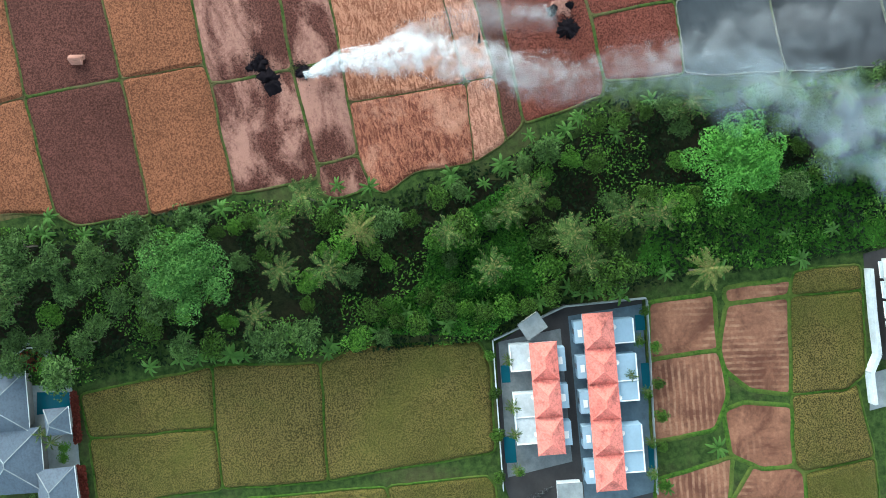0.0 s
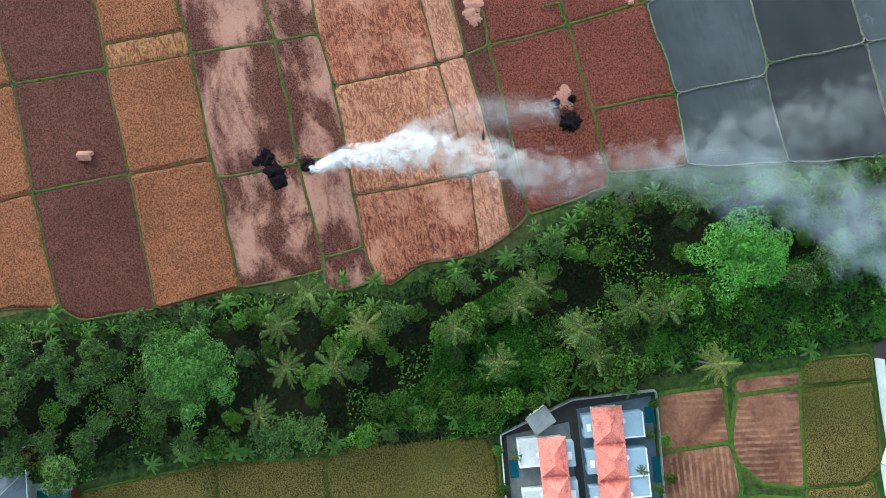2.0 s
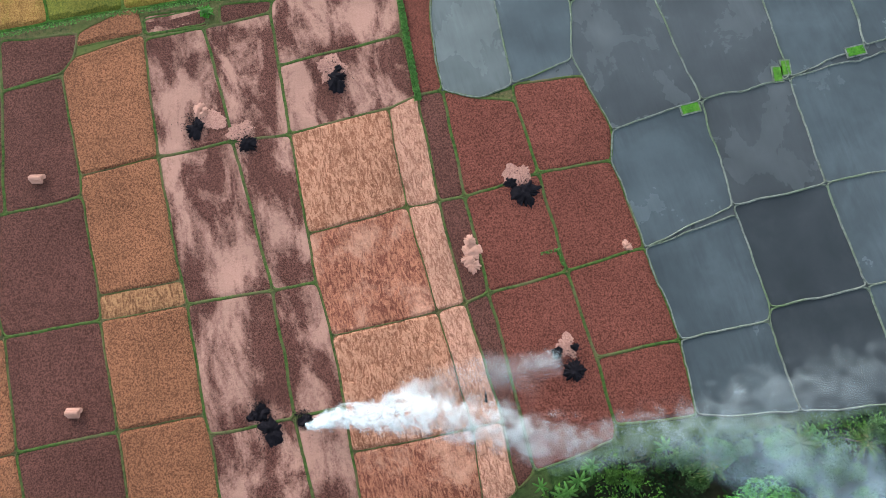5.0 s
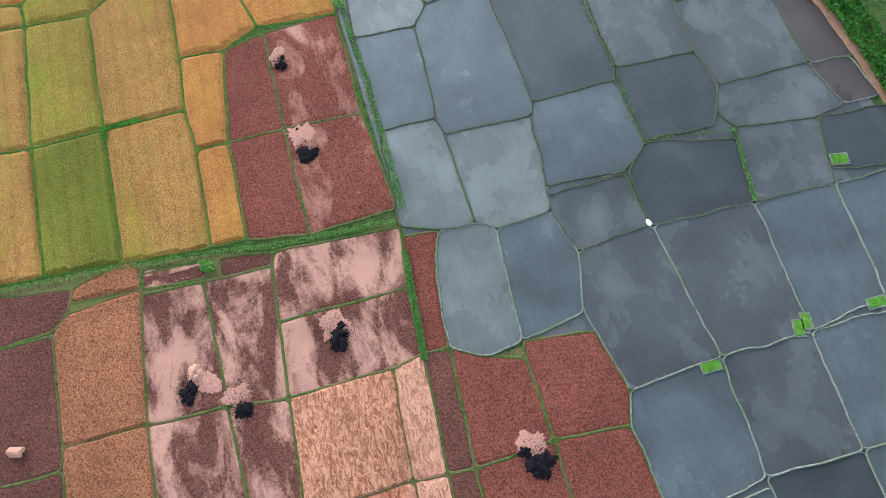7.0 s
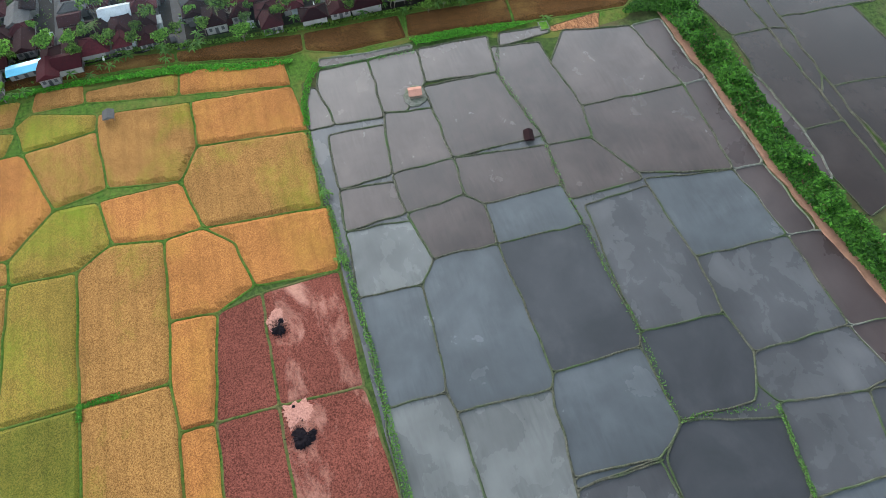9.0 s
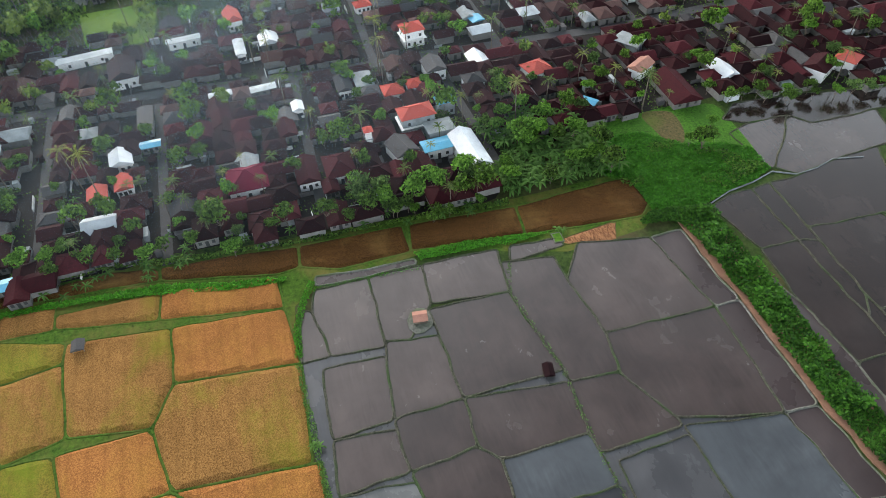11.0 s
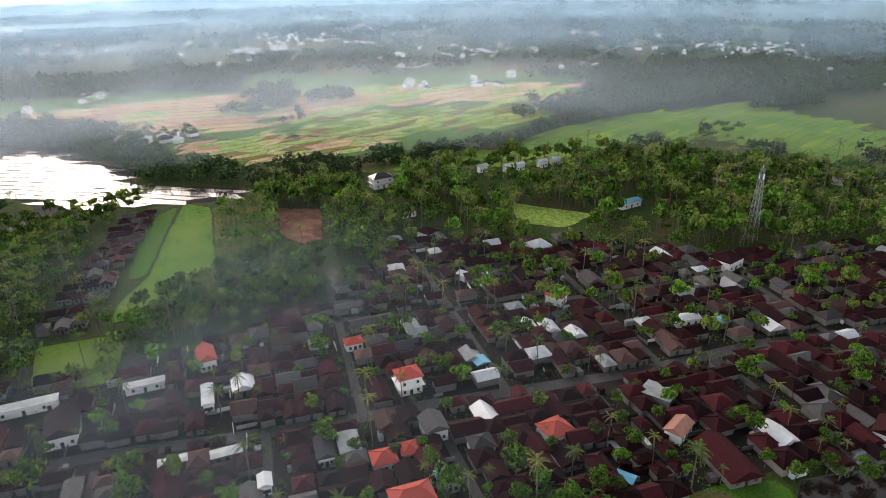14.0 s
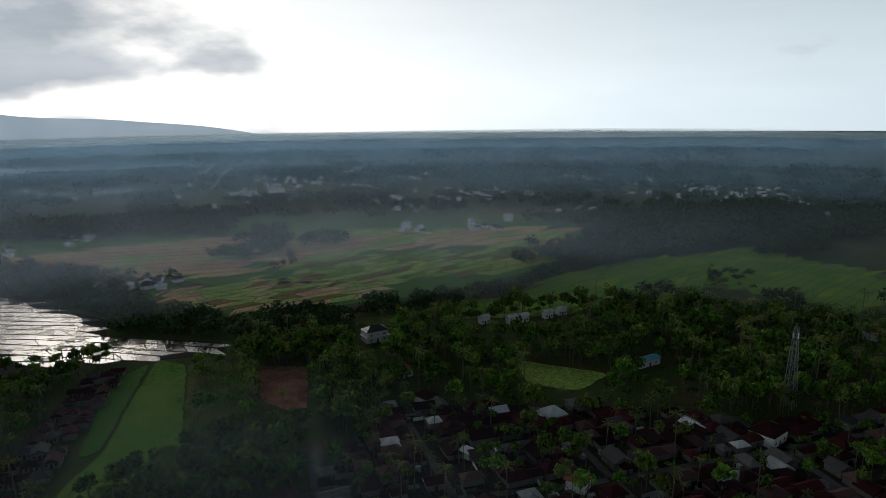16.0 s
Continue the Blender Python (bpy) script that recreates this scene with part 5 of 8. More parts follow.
def villa(x, y, w, d, yaw, deck, deck_side, deck_label, u0, u1):
    """A two-storey terrace villa: hipped salmon roof, a lower flat roof behind and an entrance bay."""
    ob = thing("villa", "white terrace villa with a stained salmon-tiled hipped roof", "house", (x, y, 0), yaw, group="terrace villas")
    part("wall", Geo().box(-w / 2, -d / 2, 0, w / 2, d / 2, 3.7).made("wall", M["white_wall"]), ob)
    roof = part("roof", Geo().roof(w, d, 3.75, 1.9, 0.45).made("roof", M["tile_villa"]), ob, "salmon tiles with dark lichen stains")
    part("ridge_cap", hip_lines(w, d, 3.78, 1.92, 0.45).made("ridge_cap", M["tile_villa"]), roof)
    s = deck_side
    y0, y1 = (d / 2 + 0.003, d / 2 + 4.2) if s > 0 else (-d / 2 - 4.4, -d / 2 - 0.003)
    flat = part("flat_roof", Geo().box(u0, y0, 0, u1, y1, 2.9).made("flat_roof", M[deck]), ob, deck_label)
    edge = y1 - 0.2 if s > 0 else y0
    part("parapet", Geo().box(u0, edge, 2.903, u1, edge + 0.2, 3.15).box(u0, y0 + 0.25, 2.903, u0 + 0.18, y1 - 0.25, 3.12).made("parapet", M["white_wall"]), flat)
    y0, y1 = (-d / 2 - 2.0, -d / 2 - 0.003) if s > 0 else (d / 2 + 0.003, d / 2 + 2.0)
    bay = part("entrance_bay", Geo().box(-w / 2 + 0.8, y0, 0, w / 2 - 1.0, y1, 2.7).made("entrance_bay", M["deck_blue"]), ob)
    part("roof_light", Geo().box(-1.0, (y0 + y1) / 2 - 0.4, 2.7, 0.4, (y0 + y1) / 2 + 0.4, 2.86).made("roof_light", M["white_wall"]), bay)
    part("door", Geo().box(-0.5, y0 - 0.04 if s > 0 else y1, 0, 0.5, y0 if s > 0 else y1 + 0.04, 2.1).made("door", M["dark"]), bay)
    yd = d / 2 + 0.5 if s > 0 else -d / 2 - 0.5
    g = Geo()
    for k in range(10):
        a, b = k * math.tau / 10, (k + 1) * math.tau / 10
        g.add([(0, 0, 0), (0.5 * math.cos(a), 0.5 * math.sin(a), 0.12), (0.5 * math.cos(b), 0.5 * math.sin(b), 0.12)], [(0, 1, 2)])
    dish = part("satellite_dish", g.tube([(0, 0, -0.5), (0, 0, 0)], [0.04, 0.04], 5).made("satellite_dish", M["white_wall"]), ob)
    dish.location = (0.5, yd, 3.45)
    return ob


YAW_V = -9.5
for k, (u0, u1) in enumerate(((-1.7, 3.4), (-3.49, 1.0), (-1.5, 3.49))):
    villa(-26.2 - 7.0 * k, -10.0 + 1.17 * k, 6.3, 4.3, YAW_V, "deck_white", 1, "stained white flat roof", u0, u1)
for k, (u0, u1) in enumerate(((-2.8, 1.8), (-3.3, 1.8), (-0.4, 3.3), (-3.3, 1.7), (-0.6, 3.3))):
    villa(-23.2 - 6.62 * k, -21.3 + 1.12 * k, 6.0, 4.8, YAW_V, "deck_blue", -1, "pale blue flat roof", u0, u1)


def wall_line(name, label, pts, high, thick, mat):
    """A freestanding wall along a line."""
    g = Geo()
    for (x0, y0), (x1, y1) in zip(pts, pts[1:]):
        dx, dy = x1 - x0, y1 - y0
        n = math.hypot(dx, dy)
        ox, oy = -dy / n * thick / 2, dx / n * thick / 2
        g.prism([(x0 - ox, y0 - oy), (x1 - ox, y1 - oy), (x1 + ox, y1 + oy), (x0 + ox, y0 + oy)], 0, high + random.uniform(0, 0.02))
    return thing(name, label, "wall", data=g.made(name, M[mat]), kind="structure")


patch("pavement", "dark paved lane and yard between the villas", "pavement", "paving", [(-17, -16), (-20, -31.5), (-60, -24), (-60, 2), (-48, 3.2), (-21.5, -2)], 0.05, wobble=0.1, rounds=0)
wall_line("garden_wall", "white garden wall along the villa gardens", [(-20.5, -1.6), (-49, 3.6)], 1.7, 0.18, "deck_white")
wall_line("garden_wall", "white garden wall beside the ploughed plots", [(-20.2, -32.2), (-57, -25)], 1.2, 0.18, "deck_grey")
wall_line("garden_wall", "pale wall along the edge of the wood", [(-20.4, -1.8), (-17.5, -16.5), (-19.8, -32)], 1.6, 0.25, "deck_grey")
patch("patio", "pale grey paved patios of the villas", "patio", "patio", [(-21.6, -14.9), (-21.2, -2.6), (-47.2, 2.2), (-47.2, -10.7)], 0.1, wobble=0.05, rounds=0)
patch("patio", "blue-grey paved patios of the villas", "patio", "patio_blue", [(-19.6, -16.9), (-20.8, -31.2), (-56.8, -24.7), (-56.8, -10.9)], 0.1, wobble=0.05, rounds=0)


def shed(name, label, cx, cy, w, d, h, yaw, mat):
    ob = thing(name, label, "shed", (cx, cy, 0), yaw)
    part("wall", Geo().box(-w / 2 + 0.2, -d / 2 + 0.2, 0, w / 2 - 0.2, d / 2 - 0.2, h).made("wall", M["white_wall"]), ob)
    part("roof", Geo().box(-w / 2, -d / 2, h + 0.003, w / 2, d / 2, h + 0.2).made("roof", M[mat]), ob)
    return ob


for x, y, w, d in ((-27.5, -2.4, 3.4, 1.7), (-42.0, 0.4, 5.2, 2.2), (-24.2, -30.0, 3.0, 1.8), (-34.5, -28.6, 5.0, 1.7), (-50.0, -26.0, 4.4, 1.7)):
    thing("plunge_pool", "small teal plunge pool in a walled garden", "pool", (x, y, 0.06), -9.5, Geo().box(-w / 2, -d / 2, 0, w / 2, d / 2, 0.12).made("plunge_pool", M["pool"]), group="plunge pools")
shed("carport", "concrete-roofed carport at the lane's end", -52.3, -8.6, 4.2, 4.8, 2.4, -10, "deck_grey")
shed("pump_house", "low grey-roofed utility shed by the wood", -19.4, -9.6, 3.6, 4.6, 2.4, 20, "deck_grey")


def motorbike():
    ob = thing("motorbike", "dark parked motorbike on the paved yard", "motorbike", (0, 0, -500), group="parked motorbikes")
    for x in (-0.62, 0.62):
        g = Geo()
        ring = [(x + 0.28 * math.cos(k * math.tau / 10), 0, 0.28 + 0.28 * math.sin(k * math.tau / 10)) for k in range(11)]
        part("wheel", g.tube(ring, [0.06] * 11, 5).made("wheel", M["dark"]), ob)
    part("body", Geo().tube([(-0.75, 0, 0.65), (-0.3, 0, 0.62), (0.1, 0, 0.5), (0.45, 0, 0.75)], [0.1, 0.18, 0.14, 0.1], 6).made("body", M["asphalt"]), ob)
    part("handlebar", Geo().tube([(0.42, -0.33, 1.0), (0.5, 0, 0.95), (0.42, 0.33, 1.0)], [0.025] * 3, 5).made("handlebar", M["steel"]), ob)
    part("seat", Geo().box(-0.65, -0.12, 0.72, 0.05, 0.12, 0.84).made("seat", M["dark"]), ob)
    return ob


BIKE = motorbike()
for k in range(5):
    copy_thing(BIKE, pose(-52.2 + 0.3 * k, -1.2 - 0.95 * k, 0.05, 0, 0, 60 + 8 * k))
drop_kind(BIKE)
for x, y in ((-23, -0.5), (-30, 0.6), (-38, 2.0), (-46, 3.6), (-29, -31.3), (-36, -30.0), (-42, -29), (-48, -28), (-55, -26.5), (-22, -31)):
    plant(random.choice(T_MID[3:5]) if x % 2 else T_MID[0], x, y, random.uniform(0.34, 0.5))


for x, y in ((-24.5, -3.4), (-33.2, -2.2), (-38.6, -1.2), (-45.2, 0.2), (-26.6, -28.4), (-33.0, -25.4), (-36.8, -27.4), (-46.2, -25.8), (-52.0, -24.6)):
    plant(P_NEAR[int(-x) % 2], x, y, random.uniform(0.28, 0.4))
    plant(T_MID[3], x - 1.0, y - 0.4, random.uniform(0.25, 0.35))


# ---- slate-roofed villa with a pool ----
def slate_house(x, y, w, d, yaw):
    ob = thing("pool_villa", "villa with a blue-grey hipped tile roof", "house", (x, y, 0), yaw)
    part("wall", Geo().box(-w / 2, -d / 2, 0, w / 2, d / 2, 3.2).made("wall", M["render_wall"]), ob)
    roof = part("roof", Geo().roof(w, d, 3.2, 2.6, 0.8).made("roof", M["tile_slate"]), ob)
    part("ridge_cap", hip_lines(w, d, 3.24, 2.62, 0.8).made("ridge_cap", M["deck_grey"]), roof)
    part("gutter", Geo().box(-w / 2 - 0.95, -d / 2 - 0.9, 3.0, w / 2 + 0.95, -d / 2 - 0.75, 3.15).made("gutter", M["white_wall"]), ob)
    return ob


slate_house(-8.5, 93.5, 10, 9, -10)
slate_house(-20.0, 94.0, 11, 10, -10)
slate_house(-27.5, 87.0, 7, 6, -8)
slate_house(-14.6, 83.6, 3.6, 3.2, -8)
patch("pool_terrace", "grey stone terrace round the pool", "terrace", "deck_grey", [(-6.5, 90), (-8.5, 80.9), (-31, 84.4), (-31, 92), (-14, 91)], 0.12, wobble=0.1, rounds=0)
patch("swimming_pool", "small turquoise swimming pool beside the villa", "pool", "pool", [(-8.3, 88.0), (-9.9, 81.7), (-13.3, 82.4), (-12.7, 89.2)], 0.16, "structure", 0.05, 0)
scrub("red_hedge", "trimmed red-leaved hedge along the rice field", [(-9.8, 81.2), (-9.9, 79.8), (-33, 83.2), (-33, 84.9)], 2600, 0.3, M["red_hedge"], 9, 0.4, 0.7)
for x, y in ((-16, 87), (-18, 85.5), (-20, 84.5), (-22, 85), (-28, 92)):
    plant(random.choice((T_MID[5], T_MID[3], P_NEAR[0])), x, y, 0.4)


ARC = [(-3.6 + 4.2 * math.cos(radians(a)), 87.6 + 3.6 * math.sin(radians(a))) for a in range(-120, 61, 15)]
wall_line("planter_wall", "low curved pale stone planter wall", ARC, 0.5, 0.25, "deck_grey")
wall_line("garden_path", "curved grey flagstone path round the planter", [(-3.6 + 1.22 * (x + 3.6), 87.6 + 1.22 * (y - 87.6)) for x, y in ARC], 0.12, 0.9, "patio")
scrub("planter_shrubs", "red and golden shrubs in the curved planter", [(x * 0.92 - 0.3, 87.6 + 0.85 * (y - 87.6)) for x, y in ARC], 900, 0.25, M["red_hedge"], 51, 0.3, 0.6, 0.25)
scrub("planter_shrubs", "low green shrubs in the curved planter", [(x * 0.92 - 0.3, 87.6 + 0.85 * (y - 87.6)) for x, y in ARC], 700, 0.25, M["leaf_light"], 52, 0.3, 0.5, 0.4)


# ---- long white building beyond the rice ----
def long_house():
    ob = thing("long_building", "long building with a dark slate roof and white balconies", "building", (-33.6, -80.9, 0), -7)
    part("wall", Geo().box(-9.4, -5, 0, 9.4, 4.6, 4).made("wall", M["white_wall"]), ob)
    part("roof", Geo().roof(18.8, 10, 4, 1.3, 0.5, False).made("roof", M["slate_dark"]), ob)
    for k in range(5):
        x = -9.2 + 3.8 * k
        balcony = part("balcony", Geo().box(x, 4.6, 2.2, x + 3.2, 6.6, 2.5).made("balcony", M["white_wall"]), ob)
        part("parapet", Geo().box(x, 6.45, 2.5, x + 3.2, 6.6, 3.3).made("parapet", M["deck_white"]), balcony)


long_house()
wall_line("boundary_wall", "curved white boundary wall by the rice", [(-24.8, -74.2), (-34, -72.7), (-41, -71.8), (-44, -69.6), (-50, -68.8)], 2.0, 0.7, "deck_white")
patch("concrete_pad", "grey concrete pad at the end of the boundary wall", "pavement", "deck_grey", [(-44.6, -70.2), (-44.4, -77), (-51.5, -76), (-51.5, -68.4)], 0.12, wobble=0.1, rounds=0)
patch("gravel_yard", "dark gravel round the long building", "pavement", "paving", [(-22, -74.4), (-42, -71.6), (-44, -77), (-44, -92), (-22, -94)], 0.06, wobble=0.1, rounds=0)


# ---- burnt straw, heaps and smoke ----
def heap(name, label, x, y, r, high, mat, seed, ragged=0.45, base=0.14):
    """A low heap with a ragged, spiky edge."""
    rr = np.random.RandomState(seed)
    n, rings = 48, 7
    v = [(0, 0, high)]
    ang = np.arange(n) * math.tau / n
    edge = r * (0.6 + 0.75 * vnoise(np.cos(ang) * 1.6 + seed, np.sin(ang) * 1.6, 1.2, seed) + ragged * (vnoise(np.cos(ang) * 9, np.sin(ang) * 9, 1.0, seed + 3) - 0.5) + 0.5 * ragged * (rr.rand(n) - 0.5))
    for k in range(1, rings + 1):
        u = k / rings
        for i in range(n):
            ax, ay = edge[i] * u * math.cos(ang[i]), edge[i] * u * math.sin(ang[i])
            lump = 0.35 + 1.3 * float(vnoise(ax + 50, ay + 50, 0.75, seed))
            v.append((ax, ay, max(0.02, high * (1 - u ** 3) * lump) if k < rings else 0.0))
    f = [(0, 1 + i, 1 + (i + 1) % n) for i in range(n)]
    f += [(1 + (k - 1) * n + i, 1 + k * n + i, 1 + k * n + (i + 1) % n, 1 + (k - 1) * n + (i + 1) % n) for k in range(1, rings) for i in range(n)]
    return thing(name, label, "heap", (x, y, base), rr.uniform(0, 360), mesh(name, v, f, M[mat]))


def litter(name, label, x, y, r, n, size, mat, seed):
    """Loose bits strewn thickly round a spot and thinly at its rim."""
    k = np.random.RandomState(seed)
    p = k.normal(scale=r * 0.62, size=(n, 2)) * np.array([1.0, 0.8])
    a = k.uniform(0, math.tau, n)
    d = np.stack([np.cos(a), np.sin(a)], 1) * size * k.uniform(0.5, 1.6, (n, 1))
    e = np.stack([-np.sin(a), np.cos(a)], 1) * size * 0.45
    z = 0.26 + 0.1 * k.rand(n, 1)
    v = np.stack([np.concatenate([p + q, z + dz], 1) for q, dz in ((-d, 0), (-e, 0.05), (d, 0.02), (e, 0.05))], 1).reshape(-1, 3)
    return thing(name, label, "litter", (x, y, 0), 0, mesh(name, v, np.arange(4 * n).reshape(-1, 4), M[mat]), kind="stuff")


for i, (x, y, r) in enumerate(((39.0, 27.6, 2.6), (43.0, 29.0, 1.8), (42.5, 31, 0.9), (39.0, 21.2, 1.6), (34.0, -30.6, 2.8), (38.3, -28.6, 1.4), (38.5, -32.0, 1.0), (70.0, -32.0, 3.0), (73.0, -29.6, 1.4),
                                (102.1, 29.0, 2.6), (95.8, 19.5, 2.4), (104.2, -1.8, 2.8), (106.5, -2.6, 1.2), (146.2, -4.2, 2.4), (146.5, -6.2, 1.4), (171.0, -3.8, 1.9), (173, -4.4, 0.8), (153.2, -3.7, 0.5))):
    heap("ash_mound", "black burnt straw heap on the stubble", x, y, r * 0.84, 0.4 + 0.08 * r, "ash", 90 + i)
    if r > 1.5:
        litter("ash_litter", "charred straw bits round a burnt heap", x + 0.6, y + 0.2, r * 1.0, 300, 0.16, "ash", 190 + i)
for i, (x, y, r) in enumerate(((60.8, -17.9, 2.2), (63.2, -18.6, 1.5), (58.8, -17.5, 1.3), (54.3, -47.9, 1.1), (105.5, 27.0, 1.6))):
    heap("straw_mound", "pale pink heap of threshed straw", x, y, r, 0.5, "pale_straw", 120 + i)
for i, (x, y, r) in enumerate(((74.0, -31.4, 3.0), (39.0, -30.4, 2.6), (107.5, -1.2, 3.2), (152.0, -3.9, 3.4), (174.0, -3.2, 2.6), (103.0, 25.5, 3.0), (98.5, 20.0, 3.0))):
    heap("straw_spread", "smooth pale threshing patch beside a burnt heap", x, y, r * 0.85, 0.10, "chaff", 140 + i, 0.4, 0.21)


def straw_stack(x, y):
    ob = thing("straw_stack", "small rounded grey-pink straw stack on the stubble", "straw stack", (x, y, 0.1), 75)
    g = Geo()
    for k in range(5):
        g.tube([(-1.4 + 0.1 * k, 0.25 * (k - 2), 0.55 + 0.35 * (2 - abs(k - 2))), (1.4 - 0.08 * k, 0.25 * (k - 2), 0.5 + 0.36 * (2 - abs(k - 2)))], [0.5, 0.48], 8)
    part("straw", g.made("straw", M["pale_straw"]), ob)


straw_stack(52.6, 63.2)
straw_stack(100.5, 62.3)


def smoke_mat(name, density, scale, start=1.0, even=False):
    """Billowing smoke: puffs broken by clear gaps, dense at the fire, thin downwind."""
    a = Mat(name, 1.0, 0.0)
    a.colour((0.62, 0.74, 0.82) if even else (0.78, 0.80, 0.82))
    at = a.t.nodes.new("ShaderNodeUVMap").outputs["UV"]
    sep = a.t.nodes.new("ShaderNodeSeparateXYZ")
    a.link(at, sep.inputs[0])
    u, v = sep.outputs["X"], sep.outputs["Y"]
    rim = a.math("MULTIPLY", a.math("MULTIPLY", v, a.math("SUBTRACT", 1.0, v)), 4.0)
    puff = a.noise(scale, 5, 0.55, distort=0.5)
    gate = a.math("ADD", a.math("MULTIPLY", rim, 0.85), a.math("SUBTRACT", a.math("MULTIPLY", puff, 3.8), 2.1))
    body = a.ramp(gate, (0.15, 0.0), (1.0, 1.0))
    fade = a.ramp(u, (0.0, start), (0.13, 0.85), (0.28, 0.5), (0.42, 0.26), (0.57, 0.13), (0.72, 0.11), (0.9, 0.07), (1.0, 0.0))
    if even:
        fade = a.ramp(u, (0.0, 0.0), (0.3, 0.3), (0.8, 0.4), (1.0, 0.0))
    al = a.math("MULTIPLY", a.math("MULTIPLY", body, fade), a.math("MULTIPLY", a.math("POWER", rim, 0.5), density))
    a.link(a.math("MINIMUM", al, 1.0), a.b.inputs["Alpha"])
    return a.m


def plume(name, label, path, widths, density, layers=3, scale=0.16, seed=0):
    """Drifting smoke: a few thin arched veils one above another, thinning towards the rims and downwind."""
    ob = thing(name, label, "smoke", kind="stuff")
    for k in range(layers):
        v, f, uv = [], [], []
        n, m = 48, 12
        for i in range(n + 1):
            u = i / n
            s = u * (len(path) - 1)
            j = min(int(s), len(path) - 2)
            p = Vector(path[j]).lerp(Vector(path[j + 1]), s - j)
            d = (Vector(path[j + 1]) - Vector(path[j])).normalized()
            side = Vector((-d.y, d.x, 0)).normalized()
            w = widths[j] + (widths[j + 1] - widths[j]) * (s - j)
            wob = (noise.noise((u * 9, k * 3.1 + seed, 0)) * 0.35) * w
            for q in range(m + 1):
                c = -1 + 2 * q / m
                h = w * 0.55 * (1 - c * c) * (0.6 + 0.25 * k) + 0.5 * k + w * 0.12 * noise.noise((u * 14, c * 3, k + seed))
                v.append(p + side * (c * w + wob) + Vector((0, 0, h)))
                uv.append((u, q / m))
        for i in range(n):
            for q in range(m):
                a = i * (m + 1) + q
                f.append((a, a + 1, a + m + 2, a + m + 1))
        me = mesh("veil", v, f, smoke_mat("smoke_veil", density, scale * (1 + 0.5 * k), 1.0 if widths[0] < 2 else 0.0, seed == 7), True)
        lay = me.uv_layers.new(name="UVMap")
        for lp in me.loops:
            lay.data[lp.index].uv = uv[lp.vertex_index]
        part("veil", me, ob)
    return ob


plume("smoke_plume", "white smoke drifting from a burning straw heap", [(38.0, 20.8, 0.8), (37.8, 12, 3.5), (35.6, 1, 6), (31.5, -9, 8), (25.5, -18, 9), (21.5, -28, 10), (20.2, -42, 11), (20.0, -56, 12), (19, -70, 13), (17, -90, 14)], [1.0, 3.0, 4.8, 5.4, 5.2, 5.0, 6.0, 7.5, 9.0, 11], 0.62, 3, 0.22)
plume("smoke_plume", "smoke rising in puffs above the stubble", [(37.6, 8, 2), (38.4, 1, 4.5), (38.8, -6, 6), (38.0, -14, 8), (34, -24, 9)], [2.2, 3.6, 4.6, 5.0, 5.5], 0.5, 2, 0.17, 3)
plume("smoke_plume", "thin blue smoke drifting over the wood", [(22, -34, 9), (16, -48, 13), (9, -60, 15), (3, -67, 17), (-4, -75, 19), (-14, -90, 24)], [4, 8, 10, 11, 13, 16], 0.42, 2, 0.10, 7)
plume("smoke_plume", "thin smoke above a smouldering heap", [(36.5, -29.0, 0.5), (37.5, -22, 3.5), (38.5, -13, 5), (39, -4, 6)], [2.6, 3.6, 4.2, 4.4], 0.3, 2, 0.16, 5)


# ---- small things in the paddies ----
for x, y, w, d, yaw in ((110.8, -114.3, 2.2, 3.4, 0), (79.6, -88.9, 3.0, 1.6, 0), (80.5, -91.0, 3.0, 1.6, 0), (77.7, -69.4, 1.8, 3.6, 10), (79.9, -106.0, 1.8, 3.6, 10), (243.5, -93.5, 3.0, 2.2, 8)):
    g = Geo().box(-w / 2, -d / 2, 0.02, w / 2, d / 2, 0.28)
    bed = thing("seedbed", "small bright-green rice seedling bed in the paddy", "seedbed", (x, y, 0.03), yaw - 12, g.made("seedbed", M["bund_bright"]))
    part("mud_rim", Geo().box(-w / 2 - 0.3, -d / 2 - 0.3, 0.0, w / 2 + 0.3, -d / 2, 0.24).box(-w / 2 - 0.3, d / 2, 0.0, w / 2 + 0.3, d / 2 + 0.3, 0.24).box(-w / 2 - 0.3, -d / 2, 0.0, -w / 2, d / 2, 0.24).box(w / 2, -d / 2, 0.0, w / 2 + 0.3, d / 2, 0.24).made("mud_rim", M["bund_mud"]), bed)
scrub("ditch_grass", "small square of green grass bund in the stubble", [(57.6, -31.2), (57.6, -35), (54.0, -35), (54.0, -34.4), (57.0, -34.4), (57.0, -31.2)], 160, 0.2, M["banana"], 45, 0.1, 0.3, 0.0)
scrub("ditch_grass", "round bright-green shrub clump by the ditch", [(128.0, 22.4), (128.2, 20.4), (126.4, 19.8), (125.4, 21.2), (126.2, 22.8)], 260, 0.24, M["weeds"], 46, 0.3, 0.9, 0.0)
thing("white_sack", "crumpled white sack on the bund", "sack", (109.0, -69.5, 0.25), 20, Geo().tube([(-0.7, 0, 0.3), (-0.2, 0.1, 0.4), (0.4, 0, 0.35), (0.7, -0.1, 0.25)], [0.35, 0.5, 0.45, 0.2], 7).made("white_sack", M["white_wall"]))


